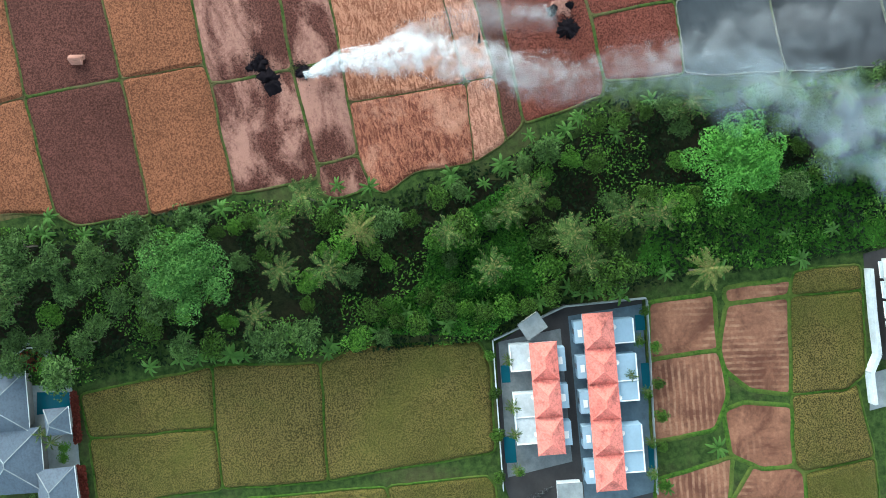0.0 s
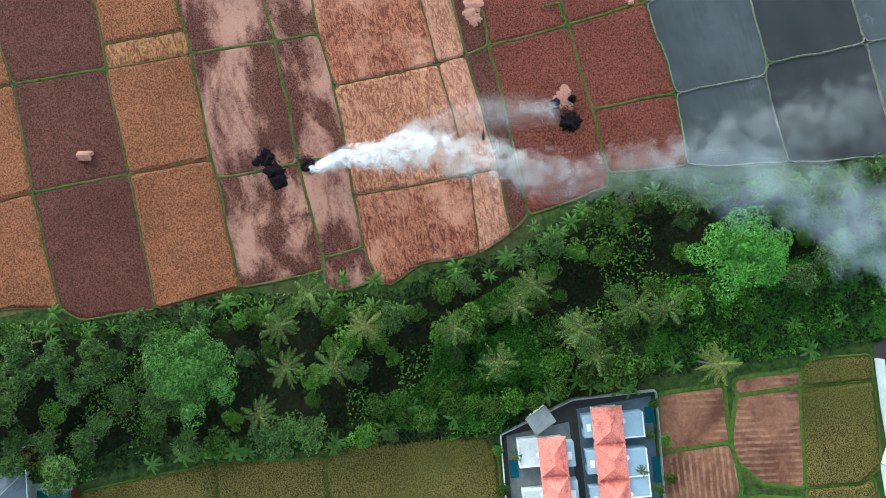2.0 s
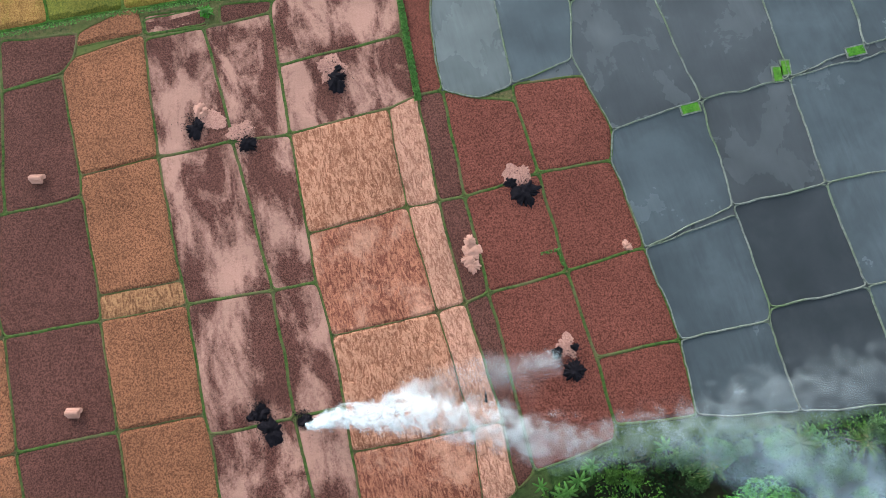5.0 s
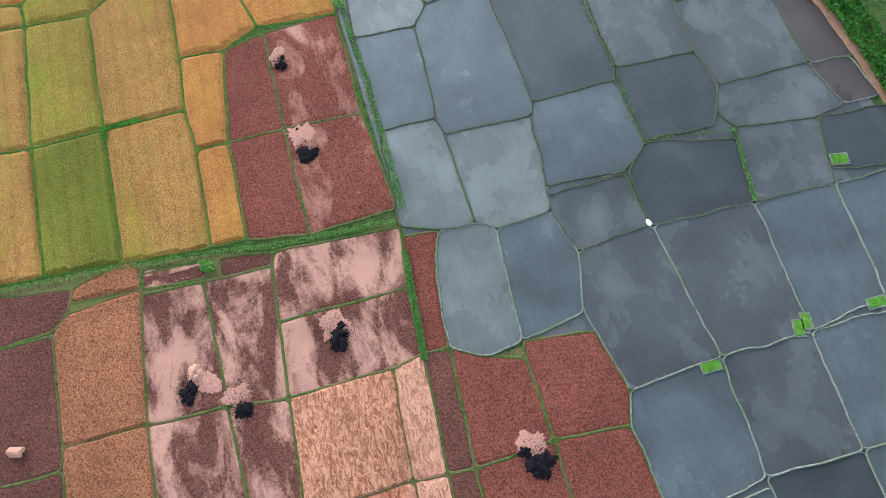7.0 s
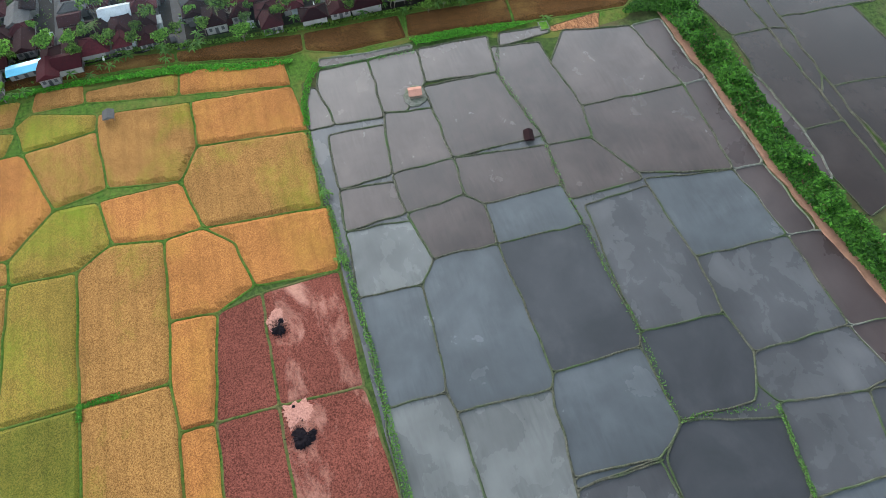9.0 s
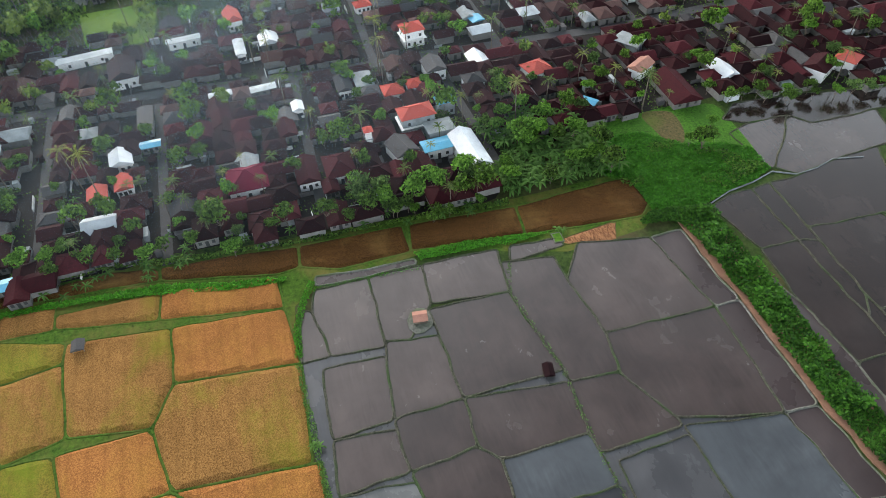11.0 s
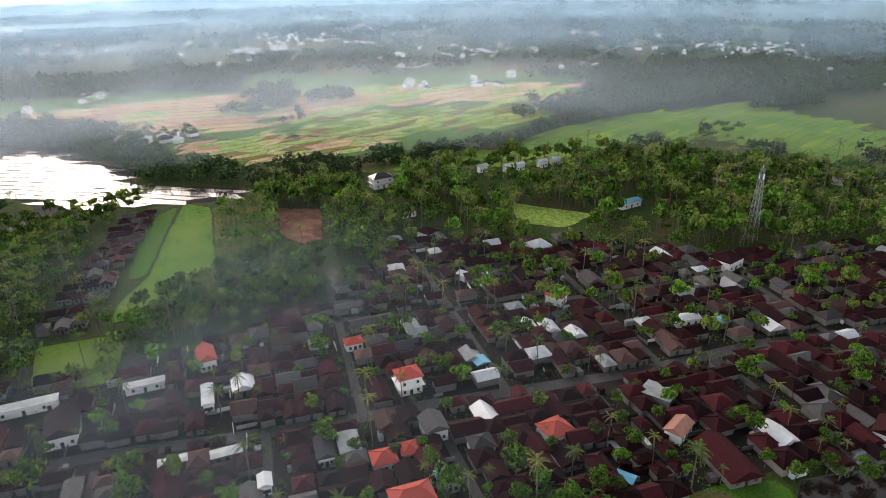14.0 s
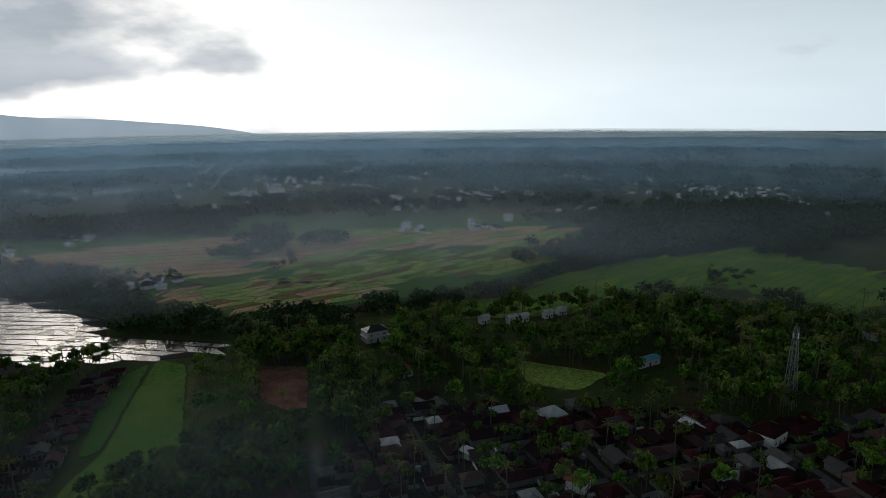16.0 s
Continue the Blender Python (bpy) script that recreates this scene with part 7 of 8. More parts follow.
def wood_stuff(name, label, region, n, kinds, lo, hi, seed, gap=3.2):
    """A grove too dense to count."""
    r = random.Random(seed)
    reg = np.asarray(region, float)
    a, b = reg.min(0), reg.max(0)
    items, got, k = [], [], 0
    while len(got) < n and k < n * 30:
        k += 1
        x, y = r.uniform(a[0], b[0]), r.uniform(a[1], b[1])
        s = r.uniform(lo, hi)
        if inside(np.array([x]), np.array([y]), reg)[0] and all(math.hypot(x - p, y - q) > gap * s for p, q in got) and free(x, y, 2.0) and not any(inside(np.array([x]), np.array([y]), np.asarray(o, float))[0] for o in OPEN):
            got.append((x, y))
            items.append((r.choice(kinds), stand(x, y, s, r)))
    gathered(name, label, items)


garden = []


def light_kind(kind, x):
    """Beyond the main road the simpler trees do."""
    if x < 330:
        return kind
    return T_LOW[T_FAR.index(kind)] if kind in T_FAR else (P_LOW[P_FAR.index(kind)] if kind in P_FAR else kind)


rng = random.Random(11)
ROOFS = ["tile_brown"] * 36 + ["tile_maroon"] * 11 + ["tile_grey"] * 4 + ["deck_grey", "zinc"]
ROOFS_FAR = ["tile_brown"] * 22 + ["tile_maroon"] * 7 + ["tile_hazed"] * 6 + ["tile_grey"] * 5 + ["deck_grey", "deck_white", "zinc"]
vil = np.asarray(VILLAGE, float)
lots = []
for gx in np.arange(269, 480, 6.4):
    for gy in np.arange(-340, 118, 7.0):
        lots.append((gx + rng.uniform(-1.3, 1.3), gy + rng.uniform(-1.3, 1.3)))
count = 0
rest = {}
rest_wall = Geo()


def turned(g, x, y, yaw):
    """The collected geometry of one house, set on its place."""
    c, s = math.cos(radians(yaw)), math.sin(radians(yaw))
    g.v = [(x + c * a - s * b, y + s * a + c * b, z) for a, b, z in g.v]
    return g


for x, y in lots:
    if not inside(np.array([x]), np.array([y]), vil)[0]:
        continue
    w, d = rng.uniform(5.0, 9.4), rng.uniform(4.6, 7.2)
    room = min(min(seg_dist(x, y, l) for l in LANES) - 1.3, seg_dist(x, y, MAIN) - 2.4)
    if room < 1.9:
        continue
    k = min(1.0, room / (max(w, d) * 0.5))
    w, d = max(3.6, w * k), max(3.6, d * k)
    if not free(x, y, max(w, d) * 0.2):
        continue
    if rng.random() < (0.15 if x < 335 else (0.2 if x < 375 else 0.33)):
        kind = T_FAR[rng.randrange(4)] if rng.random() < 0.55 else P_FAR[rng.randrange(3)]
        if x < 283:
            plant(kind, x, y, rng.uniform(0.7, 1.15), rng.uniform(0, 360))
        else:
            garden.append((light_kind(kind, x), stand(x, y, rng.uniform(0.7, 1.3), rng)))
        continue
    roof = rng.choice(ROOFS if x < 335 else ROOFS_FAR)
    yaw = rng.choice((0, 90)) + rng.uniform(-3, 3)
    h = rng.uniform(2.2, 3.0)
    hip = roof != "zinc" and rng.random() < 0.65
    count += 1
    if x < 352 and count < 240:
        house(x, y, w, d, h, yaw, roof, hip)
    else:
        TAKEN.append((x, y, max(w, d) * 0.4))
        g = turned(Geo().roof(w, d, h + 0.14, min(w, d) * 0.3, 0.45, hip), x, y, yaw)
        rest.setdefault(roof, Geo()).add(g.v, g.f)
        g = turned(Geo().box(-w / 2, -d / 2, 0, w / 2, d / 2, h), x, y, yaw)
        rest_wall.add(g.v, g.f)
        g = turned(Geo().box(-w / 2 - 0.05, -0.5, 0, -w / 2 - 0.01, 0.5, 2.0), x, y, yaw)
        rest.setdefault("dark", Geo()).add(g.v, g.f)
far_side = thing("far_houses", "crowded small tiled houses on the village's far side", "houses", kind="stuff")
part("walls", rest_wall.made("walls", M["render_wall"]), far_side)
for roof, g in rest.items():
    part("doors" if roof == "dark" else "roofs", g.made("roofs", M[roof]), far_side)
for _ in range(900):
    x, y = rng.uniform(270, 470), rng.uniform(-340, 118)
    if inside(np.array([x]), np.array([y]), vil)[0] and min(seg_dist(x, y, l) for l in LANES) > 2.2 and seg_dist(x, y, MAIN) > 3.2 and min((math.hypot(x - a, y - b) - r * 0.42) for a, b, r in TAKEN) > 0:
        k = rng.random()
        kind = P_FAR[rng.randrange(3)] if k < 0.3 else (T_FAR[rng.randrange(4)] if k < 0.85 else B_FAR[0])
        if x < 279:
            plant(kind, x, y, rng.uniform(0.4, 0.8), rng.uniform(0, 360))
        else:
            garden.append((light_kind(kind, x), stand(x, y, rng.uniform(0.4, 0.8), rng)))


scrub("yard_plants", "shrubs and potted plants crowding the village yards", VILLAGE, 22000, 0.4, M["leaf"], 71, 0.1, 1.6, 0.55)
scrub("yard_plants", "light green shrubs in the village yards", VILLAGE, 4000, 0.4, M["leaf_light"], 72, 0.1, 1.8, 0.76)
clutter = {"tile_grey": Geo(), "deck_grey": Geo(), "white_wall": Geo(), "tile_brown": Geo()}
for _ in range(1500):         # awnings, low sheds and yard walls among the houses
    x, y = rng.uniform(270, 470), rng.uniform(-340, 118)
    if not inside(np.array([x]), np.array([y]), vil)[0] or min(seg_dist(x, y, l) for l in LANES) < 1.7 or seg_dist(x, y, MAIN) < 2.8:
        continue
    k = rng.random()
    if k < 0.55:
        w, d, h = rng.uniform(1.2, 3.6), rng.uniform(1.0, 2.2), rng.uniform(1.6, 2.3)
    else:
        w, d, h = rng.uniform(3.0, 7.0), 0.16, rng.uniform(1.0, 1.7)
    g = turned(Geo().box(-w / 2, -d / 2, 0, w / 2, d / 2, h), x, y, rng.choice((0, 90)) + rng.uniform(-4, 4))
    clutter[rng.choice(("tile_grey", "tile_brown", "deck_grey", "tile_brown") if k < 0.55 else ("tile_grey", "deck_grey", "white_wall"))].add(g.v, g.f)
yards = thing("yard_clutter", "small awnings, sheds and low walls in the village yards", "yard clutter", kind="stuff")
for mat, g in clutter.items():
    part("sheds", g.made("sheds", M[mat]), yards)
gathered("garden_trees", "palms and fruit trees between the far village houses", garden)


# ---- trees round the village ----
def grove(region, n, kinds, lo, hi, seed, gap=3.0):
    r = random.Random(seed)
    reg = np.asarray(region, float)
    a, b = reg.min(0), reg.max(0)
    got, k = [], 0
    while len(got) < n and k < n * 30:
        k += 1
        x, y = r.uniform(a[0], b[0]), r.uniform(a[1], b[1])
        s = r.uniform(lo, hi)
        if inside(np.array([x]), np.array([y]), reg)[0] and all(math.hypot(x - p, y - q) > gap * s for p, q in got) and free(x, y, 0.5):
            got.append((x, y))
            plant(r.choice(kinds), x, y, s, r.uniform(0, 360), r.uniform(0.85, 1.15))


EDGE = [(262, 118), (261, 45), (266, 10), (260, -50), (258, -84), (276, -88), (275, -50), (279, 10), (277, 45), (278, 118)]
for x, y, s in ((275.3, -6.9, 1.25), (280.5, 15.3, 0.8), (272.0, -24.6, 0.9), (270.3, -20.6, 0.65), (269.6, -35.7, 0.95), (268.2, -47.3, 1.0), (265.8, -53.6, 0.8), (268.6, -61.3, 1.2), (270.6, -67.3, 1.2), (272.7, 8.5, 0.6), (278.0, 37.6, 0.7), (277.4, 43.7, 0.9), (275.8, 30.3, 0.55), (266, -74, 1.0), (266.5, -81, 1.1), (273, -76, 1.15), (277, 55, 0.9)):
    plant(T_FAR[int(abs(y)) % 3], x, y, s, 40 * x, 1.05)
for x, y in ((288.5, 31.6), (293.5, 4.0), (287.0, 6.9), (285.0, 1.1), (296.6, -24.3), (273.6, -4.0), (264.5, -70), (265.0, -78), (278, -60)):
    plant(P_FAR[int(abs(y)) % 3], x, y, 0.72)
grove(EDGE, 64, T_FAR[:3] + B_FAR * 2, 0.45, 0.85, 21, 2.0)
scrub("hedge_row", "dark ragged hedge and weeds behind the brown rice", [(279, 62), (273.6, 41), (272.2, 20), (270, 8), (267.6, -8), (265.5, -27), (264, -55), (262, -86), (259.5, -86), (262.8, -55), (264.0, -26), (268.2, 10), (270.8, 21), (270.9, 41), (271.8, 62)], 9000, 0.45, M["leaf"], 31, 0.1, 1.3, 0.0)
grove([(262.5, -88), (270, -84), (296, -89), (303, -103), (297, -119), (279, -119), (267, -122.5), (260.5, -121.5), (262.5, -115), (263, -99)], 190, T_FAR[:2] + B_FAR * 6, 0.8, 1.2, 22, 1.5)
scrub("meadow_weeds", "lush green weedy wasteland beside the paddies", [(280, -119), (277, -138), (268, -146), (264.5, -157), (259, -164.5), (249, -164), (245.8, -155.6), (244.6, -147), (242, -137.5), (241, -130), (244.8, -122.5), (258, -123), (263, -116)], 22000, 0.42, M["weeds"], 23, 0, 0.9, 0.0)
patch("weedy_ground", "bright green grass under the weeds", "ground", "grass", [(286, -117), (287, -150), (284, -168), (262, -166), (249, -163), (245.8, -155.6), (244.6, -147), (242, -137.5), (241, -130), (244.8, -122.5), (258, -122), (263, -115)], 0.07)
plant(T_FAR[2], 263.5, -149.8, 1.0)
scrub("meadow_weeds", "taller dark weed clumps on the wasteland", [(279, -120), (276, -138), (262, -162), (250, -162), (243, -136), (247, -124), (262, -118)], 2200, 0.45, M["leaf_light"], 33, 0.1, 1.4, 0.62)
for x, y, sc in ((263.5, -149.8, 0.62), (266.0, -147.0, 0.45), (272.0, -158.5, 0.4)):
    plant(T_LOW[1], x, y, sc * 1.5)
patch("bare_ground", "bare trodden earth beside the weedy wasteland", "ground", "bund_dry", [(288, -141), (284, -153), (272, -150), (266, -146), (270, -142)], 0.12)
grove([(285, -170), (275, -215), (272, -300), (266, -300), (268, -215), (277, -172)], 24, T_FAR + P_FAR[:1], 0.5, 0.8, 24)
wood_stuff("palm_grove", "dark palm and fruit-tree grove behind the village", [(402, 118), (402, 20), (428, -66), (480, -72), (455, -5), (470, 60), (470, 118)], 380, T_LOW * 3 + P_LOW, 0.6, 1.5, 25, 2.6)
wood_stuff("palm_grove", "palm grove round a bare plot", [(480, -50), (480, -72), (440, -100), (475, -112), (570, -110), (575, -50)], 260, T_LOW * 2 + P_LOW, 0.6, 1.4, 26, 2.6)
wood_stuff("palm_grove", "wide coconut palm woods beyond the village", [(480, -112), (462, -160), (452, -200), (408, -262), (392, -340), (470, -420), (560, -330), (590, -215), (570, -112)], 900, T_LOW * 2 + P_LOW, 0.6, 1.6, 27, 2.5)
wood_stuff("palm_grove", "scattered palms beside the green strip", [(420, 36), (405, 118), (560, 118), (590, 20), (565, 6), (520, 8), (470, 24)], 360, T_LOW * 2 + P_LOW, 0.6, 1.3, 28)

wood_stuff("palm_grove", "scattered palms over the dull green paddy", [(565, -20), (553, -50), (500, -50), (462, -30), (458, -8)], 46, T_LOW[:2] + P_LOW, 0.7, 1.0, 29, 5.0)


def tower(x, y, high):
    """A lattice telecom mast."""
    ob = thing("lattice_mast", "tall galvanised lattice telecom mast rising from the trees", "mast", (x, y, 0), 20)
    def half(z):
        return 2.4 - 1.7 * z / high
    for sx, sy in ((-1, -1), (1, -1), (1, 1), (-1, 1)):
        part("leg", Geo().tube([(sx * half(0), sy * half(0), 0), (sx * half(high), sy * half(high), high)], [0.16, 0.12], 5).made("leg", M["steel"]), ob)
    n = 12
    for k in range(n):
        z0, z1 = high * k / n, high * (k + 1) / n
        g = Geo()
        for i, (sx, sy) in enumerate(((-1, -1), (1, -1), (1, 1), (-1, 1))):
            tx, ty = ((-1, -1), (1, -1), (1, 1), (-1, 1))[(i + 1) % 4]
            g.tube([(sx * half(z0), sy * half(z0), z0), (tx * half(z1), ty * half(z1), z1)], [0.07, 0.07], 4)
            g.tube([(sx * half(z1), sy * half(z1), z1), (tx * half(z1), ty * half(z1), z1)], [0.06, 0.06], 4)
        part("bracing", g.made("bracing", M["steel"]), ob)
    part("antenna", Geo().box(-1.3, -0.2, high - 5, -0.9, 0.2, high - 2.5).box(0.9, -0.2, high - 5, 1.3, 0.2, high - 2.5).tube([(0, 0, high), (0, 0, high + 2)], [0.06, 0.04], 5).made("antenna", M["white_wall"]), ob)


tower(419.5, -274.5, 36.5)

# ---- the country beyond ----
def plots(name, label, region, angle, du, dv, mats, seed, gap=0.8, z=0.35, jit=0.18):
    """A patchwork of small plots that share uneven corners, with dark bunds left between them."""
    r = np.random.RandomState(seed)
    reg = np.asarray(region, float)
    ca, sa_ = math.cos(radians(angle)), math.sin(radians(angle))
    mid = reg.mean(0)
    span = np.abs(reg - mid).max() * 1.5
    nu, nv = int(2 * span / du) + 1, int(2 * span / dv) + 1
    gu, gv = np.meshgrid((np.arange(nu + 1) - nu / 2) * du, (np.arange(nv + 1) - nv / 2) * dv, indexing="ij")
    gu = gu + r.uniform(-jit, jit, gu.shape) * du + 0.5 * du * (np.arange(nv + 1) % 2)[None, :] + 6 * np.sin(gv / 40)
    gv = gv + r.uniform(-jit, jit, gv.shape) * dv + 0.9 * dv * np.sin(gu / (3.1 * du))
    X, Y = mid[0] + gu * ca - gv * sa_, mid[1] + gu * sa_ + gv * ca
    for i in range(nu):
        for j in range(nv):
            c = np.array([(X[i, j], Y[i, j]), (X[i + 1, j], Y[i + 1, j]), (X[i + 1, j + 1], Y[i + 1, j + 1]), (X[i, j + 1], Y[i, j + 1])])
            m = c.mean(0)
            if inside(c[:, 0], c[:, 1], reg).sum() < 3:
                continue
            q = inset(c, gap)
            g = Geo().prism([tuple(p - m) for p in q], -0.3, z)
            thing(name, label, "field", (m[0], m[1], float(land_z(*m))), 0, g.made(name, M[mats[r.randint(len(mats))]]), group="far plots")


TERRACES = [[(732, 8), (712, -43), (750, -71), (700, -110), (687, -181), (640, -126), (643, -51), (666, -10), (695, 2)],
            [(967, 181), (953, 30), (920, -50), (839, -63), (785, -69), (712, -43), (759, 5), (850, 153), (850, 200)],
            [(1040, -75), (859, -414), (756, -372), (737, -315), (755, -330), (792, -146), (750, -71), (785, -69), (839, -63), (920, -50)]]
LAKE = [(725, 123), (742, 105), (725, 82), (677, 46), (657, 29), (621, 23), (590, -41), (573, -41), (572, -9), (582, 34), (567, 55), (578, 70), (609, 80), (622, 98), (640, 230), (735, 230)]
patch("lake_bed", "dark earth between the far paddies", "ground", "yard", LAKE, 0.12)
plots("lake_paddy", "far flooded paddy glaring in the low sun", LAKE, 60, 22, 8, ["glare", "glare", "brownploughed", "glare", "brownwater"], 41, 0.8, 0.3)
patch("meadow", "bright green paddy strip between palm groves", "meadow", "youngrice", [(573, -8), (560, -23), (520, -23), (468, -24.5), (450, -10), (433, 15), (449, 15), (476, 4), (520, -0.5)], 0.3)
patch("meadow", "narrow darker paddy along the bright strip", "meadow", "grass", [(551, 11), (569, -4.8), (520, 0.8), (477, 5.5), (473, 13)], 0.27)
patch("lawn", "green lawn among the trees behind the houses", "lawn", "youngrice", OPEN[3], 0.25)
patch("meadow", "dull green paddy beside the bright strip", "meadow", "verge", [(562, -23.5), (553, -52), (497, -51), (458, -36), (462, -25)], 0.26)
patch("bare_plot", "reddish bare plot among palms", "field", "soil", [(547, -55), (537, -82), (481, -74), (502, -57)], 0.3)
SWEEP = [(604, -111), (607, -167), (619, -231), (651, -273), (680, -363), (687, -505), (636, -503), (562, -525), (499, -452), (514, -411), (579, -387), (597, -350), (591, -303), (567, -254), (583, -175), (583, -133)]
patch("meadow", "grassy edges of the young rice beyond the palms", "meadow", "verge", SWEEP, 0.22, step=8)
plots("rice_plot", "plot of bright green young rice beyond the palms", SWEEP, 112, 26, 8, ["youngrice", "youngrice", "youngrice", "youngrice", "meadow"], 46, 0.22, 0.45)
patch("meadow", "small sunlit yellow-green clearing", "meadow", "fargreen", [(509, -185), (477, -221), (464, -197), (479, -178)], 0.3)
patch("terrace_ground", "green field edges between the tan plots", "ground", "grass", TERRACES[1], 0.21, step=8)
patch("terrace_ground", "green field edges between the far plots", "ground", "grass", TERRACES[2], 0.2, step=8)
patch("terrace_ground", "green banks between the rice terraces", "ground", "grass", [(735, 10), (712, -43), (785, -69), (792, -146), (755, -335), (690, -305), (640, -190), (636, -60), (664, -6), (695, 5)], 0.22, step=8)
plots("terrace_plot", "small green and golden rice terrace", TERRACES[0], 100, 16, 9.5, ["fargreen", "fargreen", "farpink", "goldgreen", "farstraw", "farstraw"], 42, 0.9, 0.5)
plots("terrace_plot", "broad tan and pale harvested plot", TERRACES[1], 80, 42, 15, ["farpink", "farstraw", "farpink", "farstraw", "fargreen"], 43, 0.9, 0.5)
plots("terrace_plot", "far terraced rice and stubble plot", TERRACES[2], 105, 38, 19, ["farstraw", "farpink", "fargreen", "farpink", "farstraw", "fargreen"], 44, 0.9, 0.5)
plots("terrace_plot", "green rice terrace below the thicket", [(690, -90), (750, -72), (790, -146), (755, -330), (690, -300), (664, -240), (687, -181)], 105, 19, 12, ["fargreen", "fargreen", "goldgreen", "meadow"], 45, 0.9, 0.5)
patch("village_path", "pale path climbing from the lake", "path", "bund_dry", [(674, 2), (690, 1), (706, -1), (715, -8), (718, -7), (708, 1.5), (690, 4), (675, 5)], 0.6)


CLEARING = [(590, 95), (590, 70), (570, 58), (545, 66), (516, 52), (495, 46), (470, 62), (500, 100)]
patch("meadow", "small green paddies beside the lakeside track", "meadow", "meadow", [(560, 66), (516, 55), (499, 50), (478, 63), (505, 92), (545, 84)], 0.2)
patch("track", "grey track beside the lake paddies", "road", "asphalt", [(586, 72), (571, 61), (548, 80), (535, 92), (540, 97), (556, 85)], 0.3)


def woods(name, label, region, count, seed, size=4.2, mat="leaf_dark", low=0.35):
    """Far trees as ragged clumps of leaf sprays, gathered where the land is wooded."""
    r = np.random.RandomState(seed)
    reg = np.asarray(region, float)
    p = r.uniform(reg.min(0), reg.max(0), (count * 6, 2))
    p = p[inside(p[:, 0], p[:, 1], reg)]
    p = p[vnoise(p[:, 0], p[:, 1], 90, seed) * 0.6 + vnoise(p[:, 0], p[:, 1], 28, seed + 1) * 0.4 > low]
    for q in (TERRACES + [SWEEP, LAKE] if low >= 0.3 else []):
        p = p[~inside(p[:, 0], p[:, 1], np.asarray(q, float))]
    p = p[~inside(p[:, 0], p[:, 1], np.asarray(CLEARING, float))]
    p = p[:count]
    n = len(p)
    m = 44 if n < 800 else 16
    s = size * r.uniform(0.6, 1.4, n)
    k = r.normal(size=(n, m, 3))
    k /= np.linalg.norm(k, axis=2)[..., None]
    k[..., 2] = np.abs(k[..., 2])
    c = np.concatenate([p, land_z(p[:, 0], p[:, 1])[:, None]], 1)[:, None, :] + k * (s[:, None] * r.uniform(0.6, 1.1, (n, m)))[..., None] * np.array([1, 1, 1.1]) + np.array([0, 0, 1]) * (s * 0.7)[:, None, None]
    nn = k + r.normal(scale=0.5, size=k.shape)
    u = np.cross(nn, r.normal(size=k.shape))
    u /= np.linalg.norm(u, axis=2)[..., None]
    w = np.cross(nn / np.linalg.norm(nn, axis=2)[..., None], u)
    h = (s * (0.24 if m > 16 else 0.42))[:, None, None] * r.uniform(0.6, 1.3, (n, m, 1))
    v = np.stack([c - u * h, c - w * h * 0.7, c + u * h, c + w * h * 0.7], 2).reshape(-1, 3)
    return thing(name, label, "woods", data=mesh(name, v, np.arange(4 * n * m).reshape(-1, 4), M[mat]), kind="stuff")


woods("far_woods", "dark distant tree belts on the plain", [(740, 400), (740, -60), (690, -320), (720, -560), (560, -700), (900, -1300), (1700, -1300), (2100, 900), (900, 700)], 5200, 31, 6.0, low=0.5)
woods("far_woods", "dark groves beside the far rice", [(700, -300), (880, -330), (930, -760), (700, -640)], 900, 37, 5.5, low=0.3)
woods("far_woods", "dark woods fading into the far haze", [(1700, -1300), (2100, 900), (4200, 2000), (4400, -2600), (2200, -2600)], 5200, 32, 8.5, low=0.5)
woods("far_woods", "tree belt between the lake and the terraces", [(830, 148), (819, 103), (742, 33), (695, 12), (663, 1), (634, -40), (594, -45), (621, 21), (659, 31), (735, 88), (743, 127)], 330, 33, 4.4, low=0.1)
woods("far_woods", "dark wood beyond the tan plots", [(1025, 175), (1098, 45), (1116, -86), (1050, -80), (960, -40), (956, 30), (975, 170)], 420, 38, 5.5, low=0.1)
woods("far_woods", "tree clump among the tan plots", [(827, -27), (880, -50), (947, -80), (947, -112), (822, -103), (788, -55)], 110, 39, 4.6, low=0.25)
woods("far_woods", "round tree clump among the terraces", [(832, -113), (880, -122), (880, -155), (828, -158)], 45, 40, 4.4, low=0.0)
woods("far_woods", "thicket winding beside the green rice", [(638, -126), (633, -192), (645, -240), (679, -308), (740, -375), (690, -410), (682, -358), (650, -276), (620, -235), (609, -167), (606, -118)], 260, 34, 3.8, low=0.1)
woods("far_woods", "dark trees below the terraces", [(618, -46), (640, -60), (640, -100), (604, -119), (566, -104), (588, -45)], 130, 46, 3.6, low=0.1)
woods("far_woods", "dark belt on the far side of the green rice", [(756, -372), (700, -400), (690, -450), (695, -510), (680, -650), (786, -782), (785, -588), (800, -440)], 420, 47, 5.0, low=0.25)
woods("far_woods", "great dark tree clump beside the far houses", [(815, -445), (790, -500), (775, -495), (795, -440)], 26, 48, 8.0, low=0.0)
woods("far_woods", "tree clump standing in the green rice", [(637, -411), (634, -448), (574, -398), (579, -362)], 20, 60, 3.0, low=0.0)
woods("far_woods", "tree clump on the green rice", [(556, -388), (552, -419), (526, -394), (530, -374)], 26, 61, 3.2, low=0.0)
woods("far_woods", "dark copse beyond the green rice", [(697, -514), (695, -592), (645, -542), (657, -479)], 160, 62, 4.6, low=0.0)
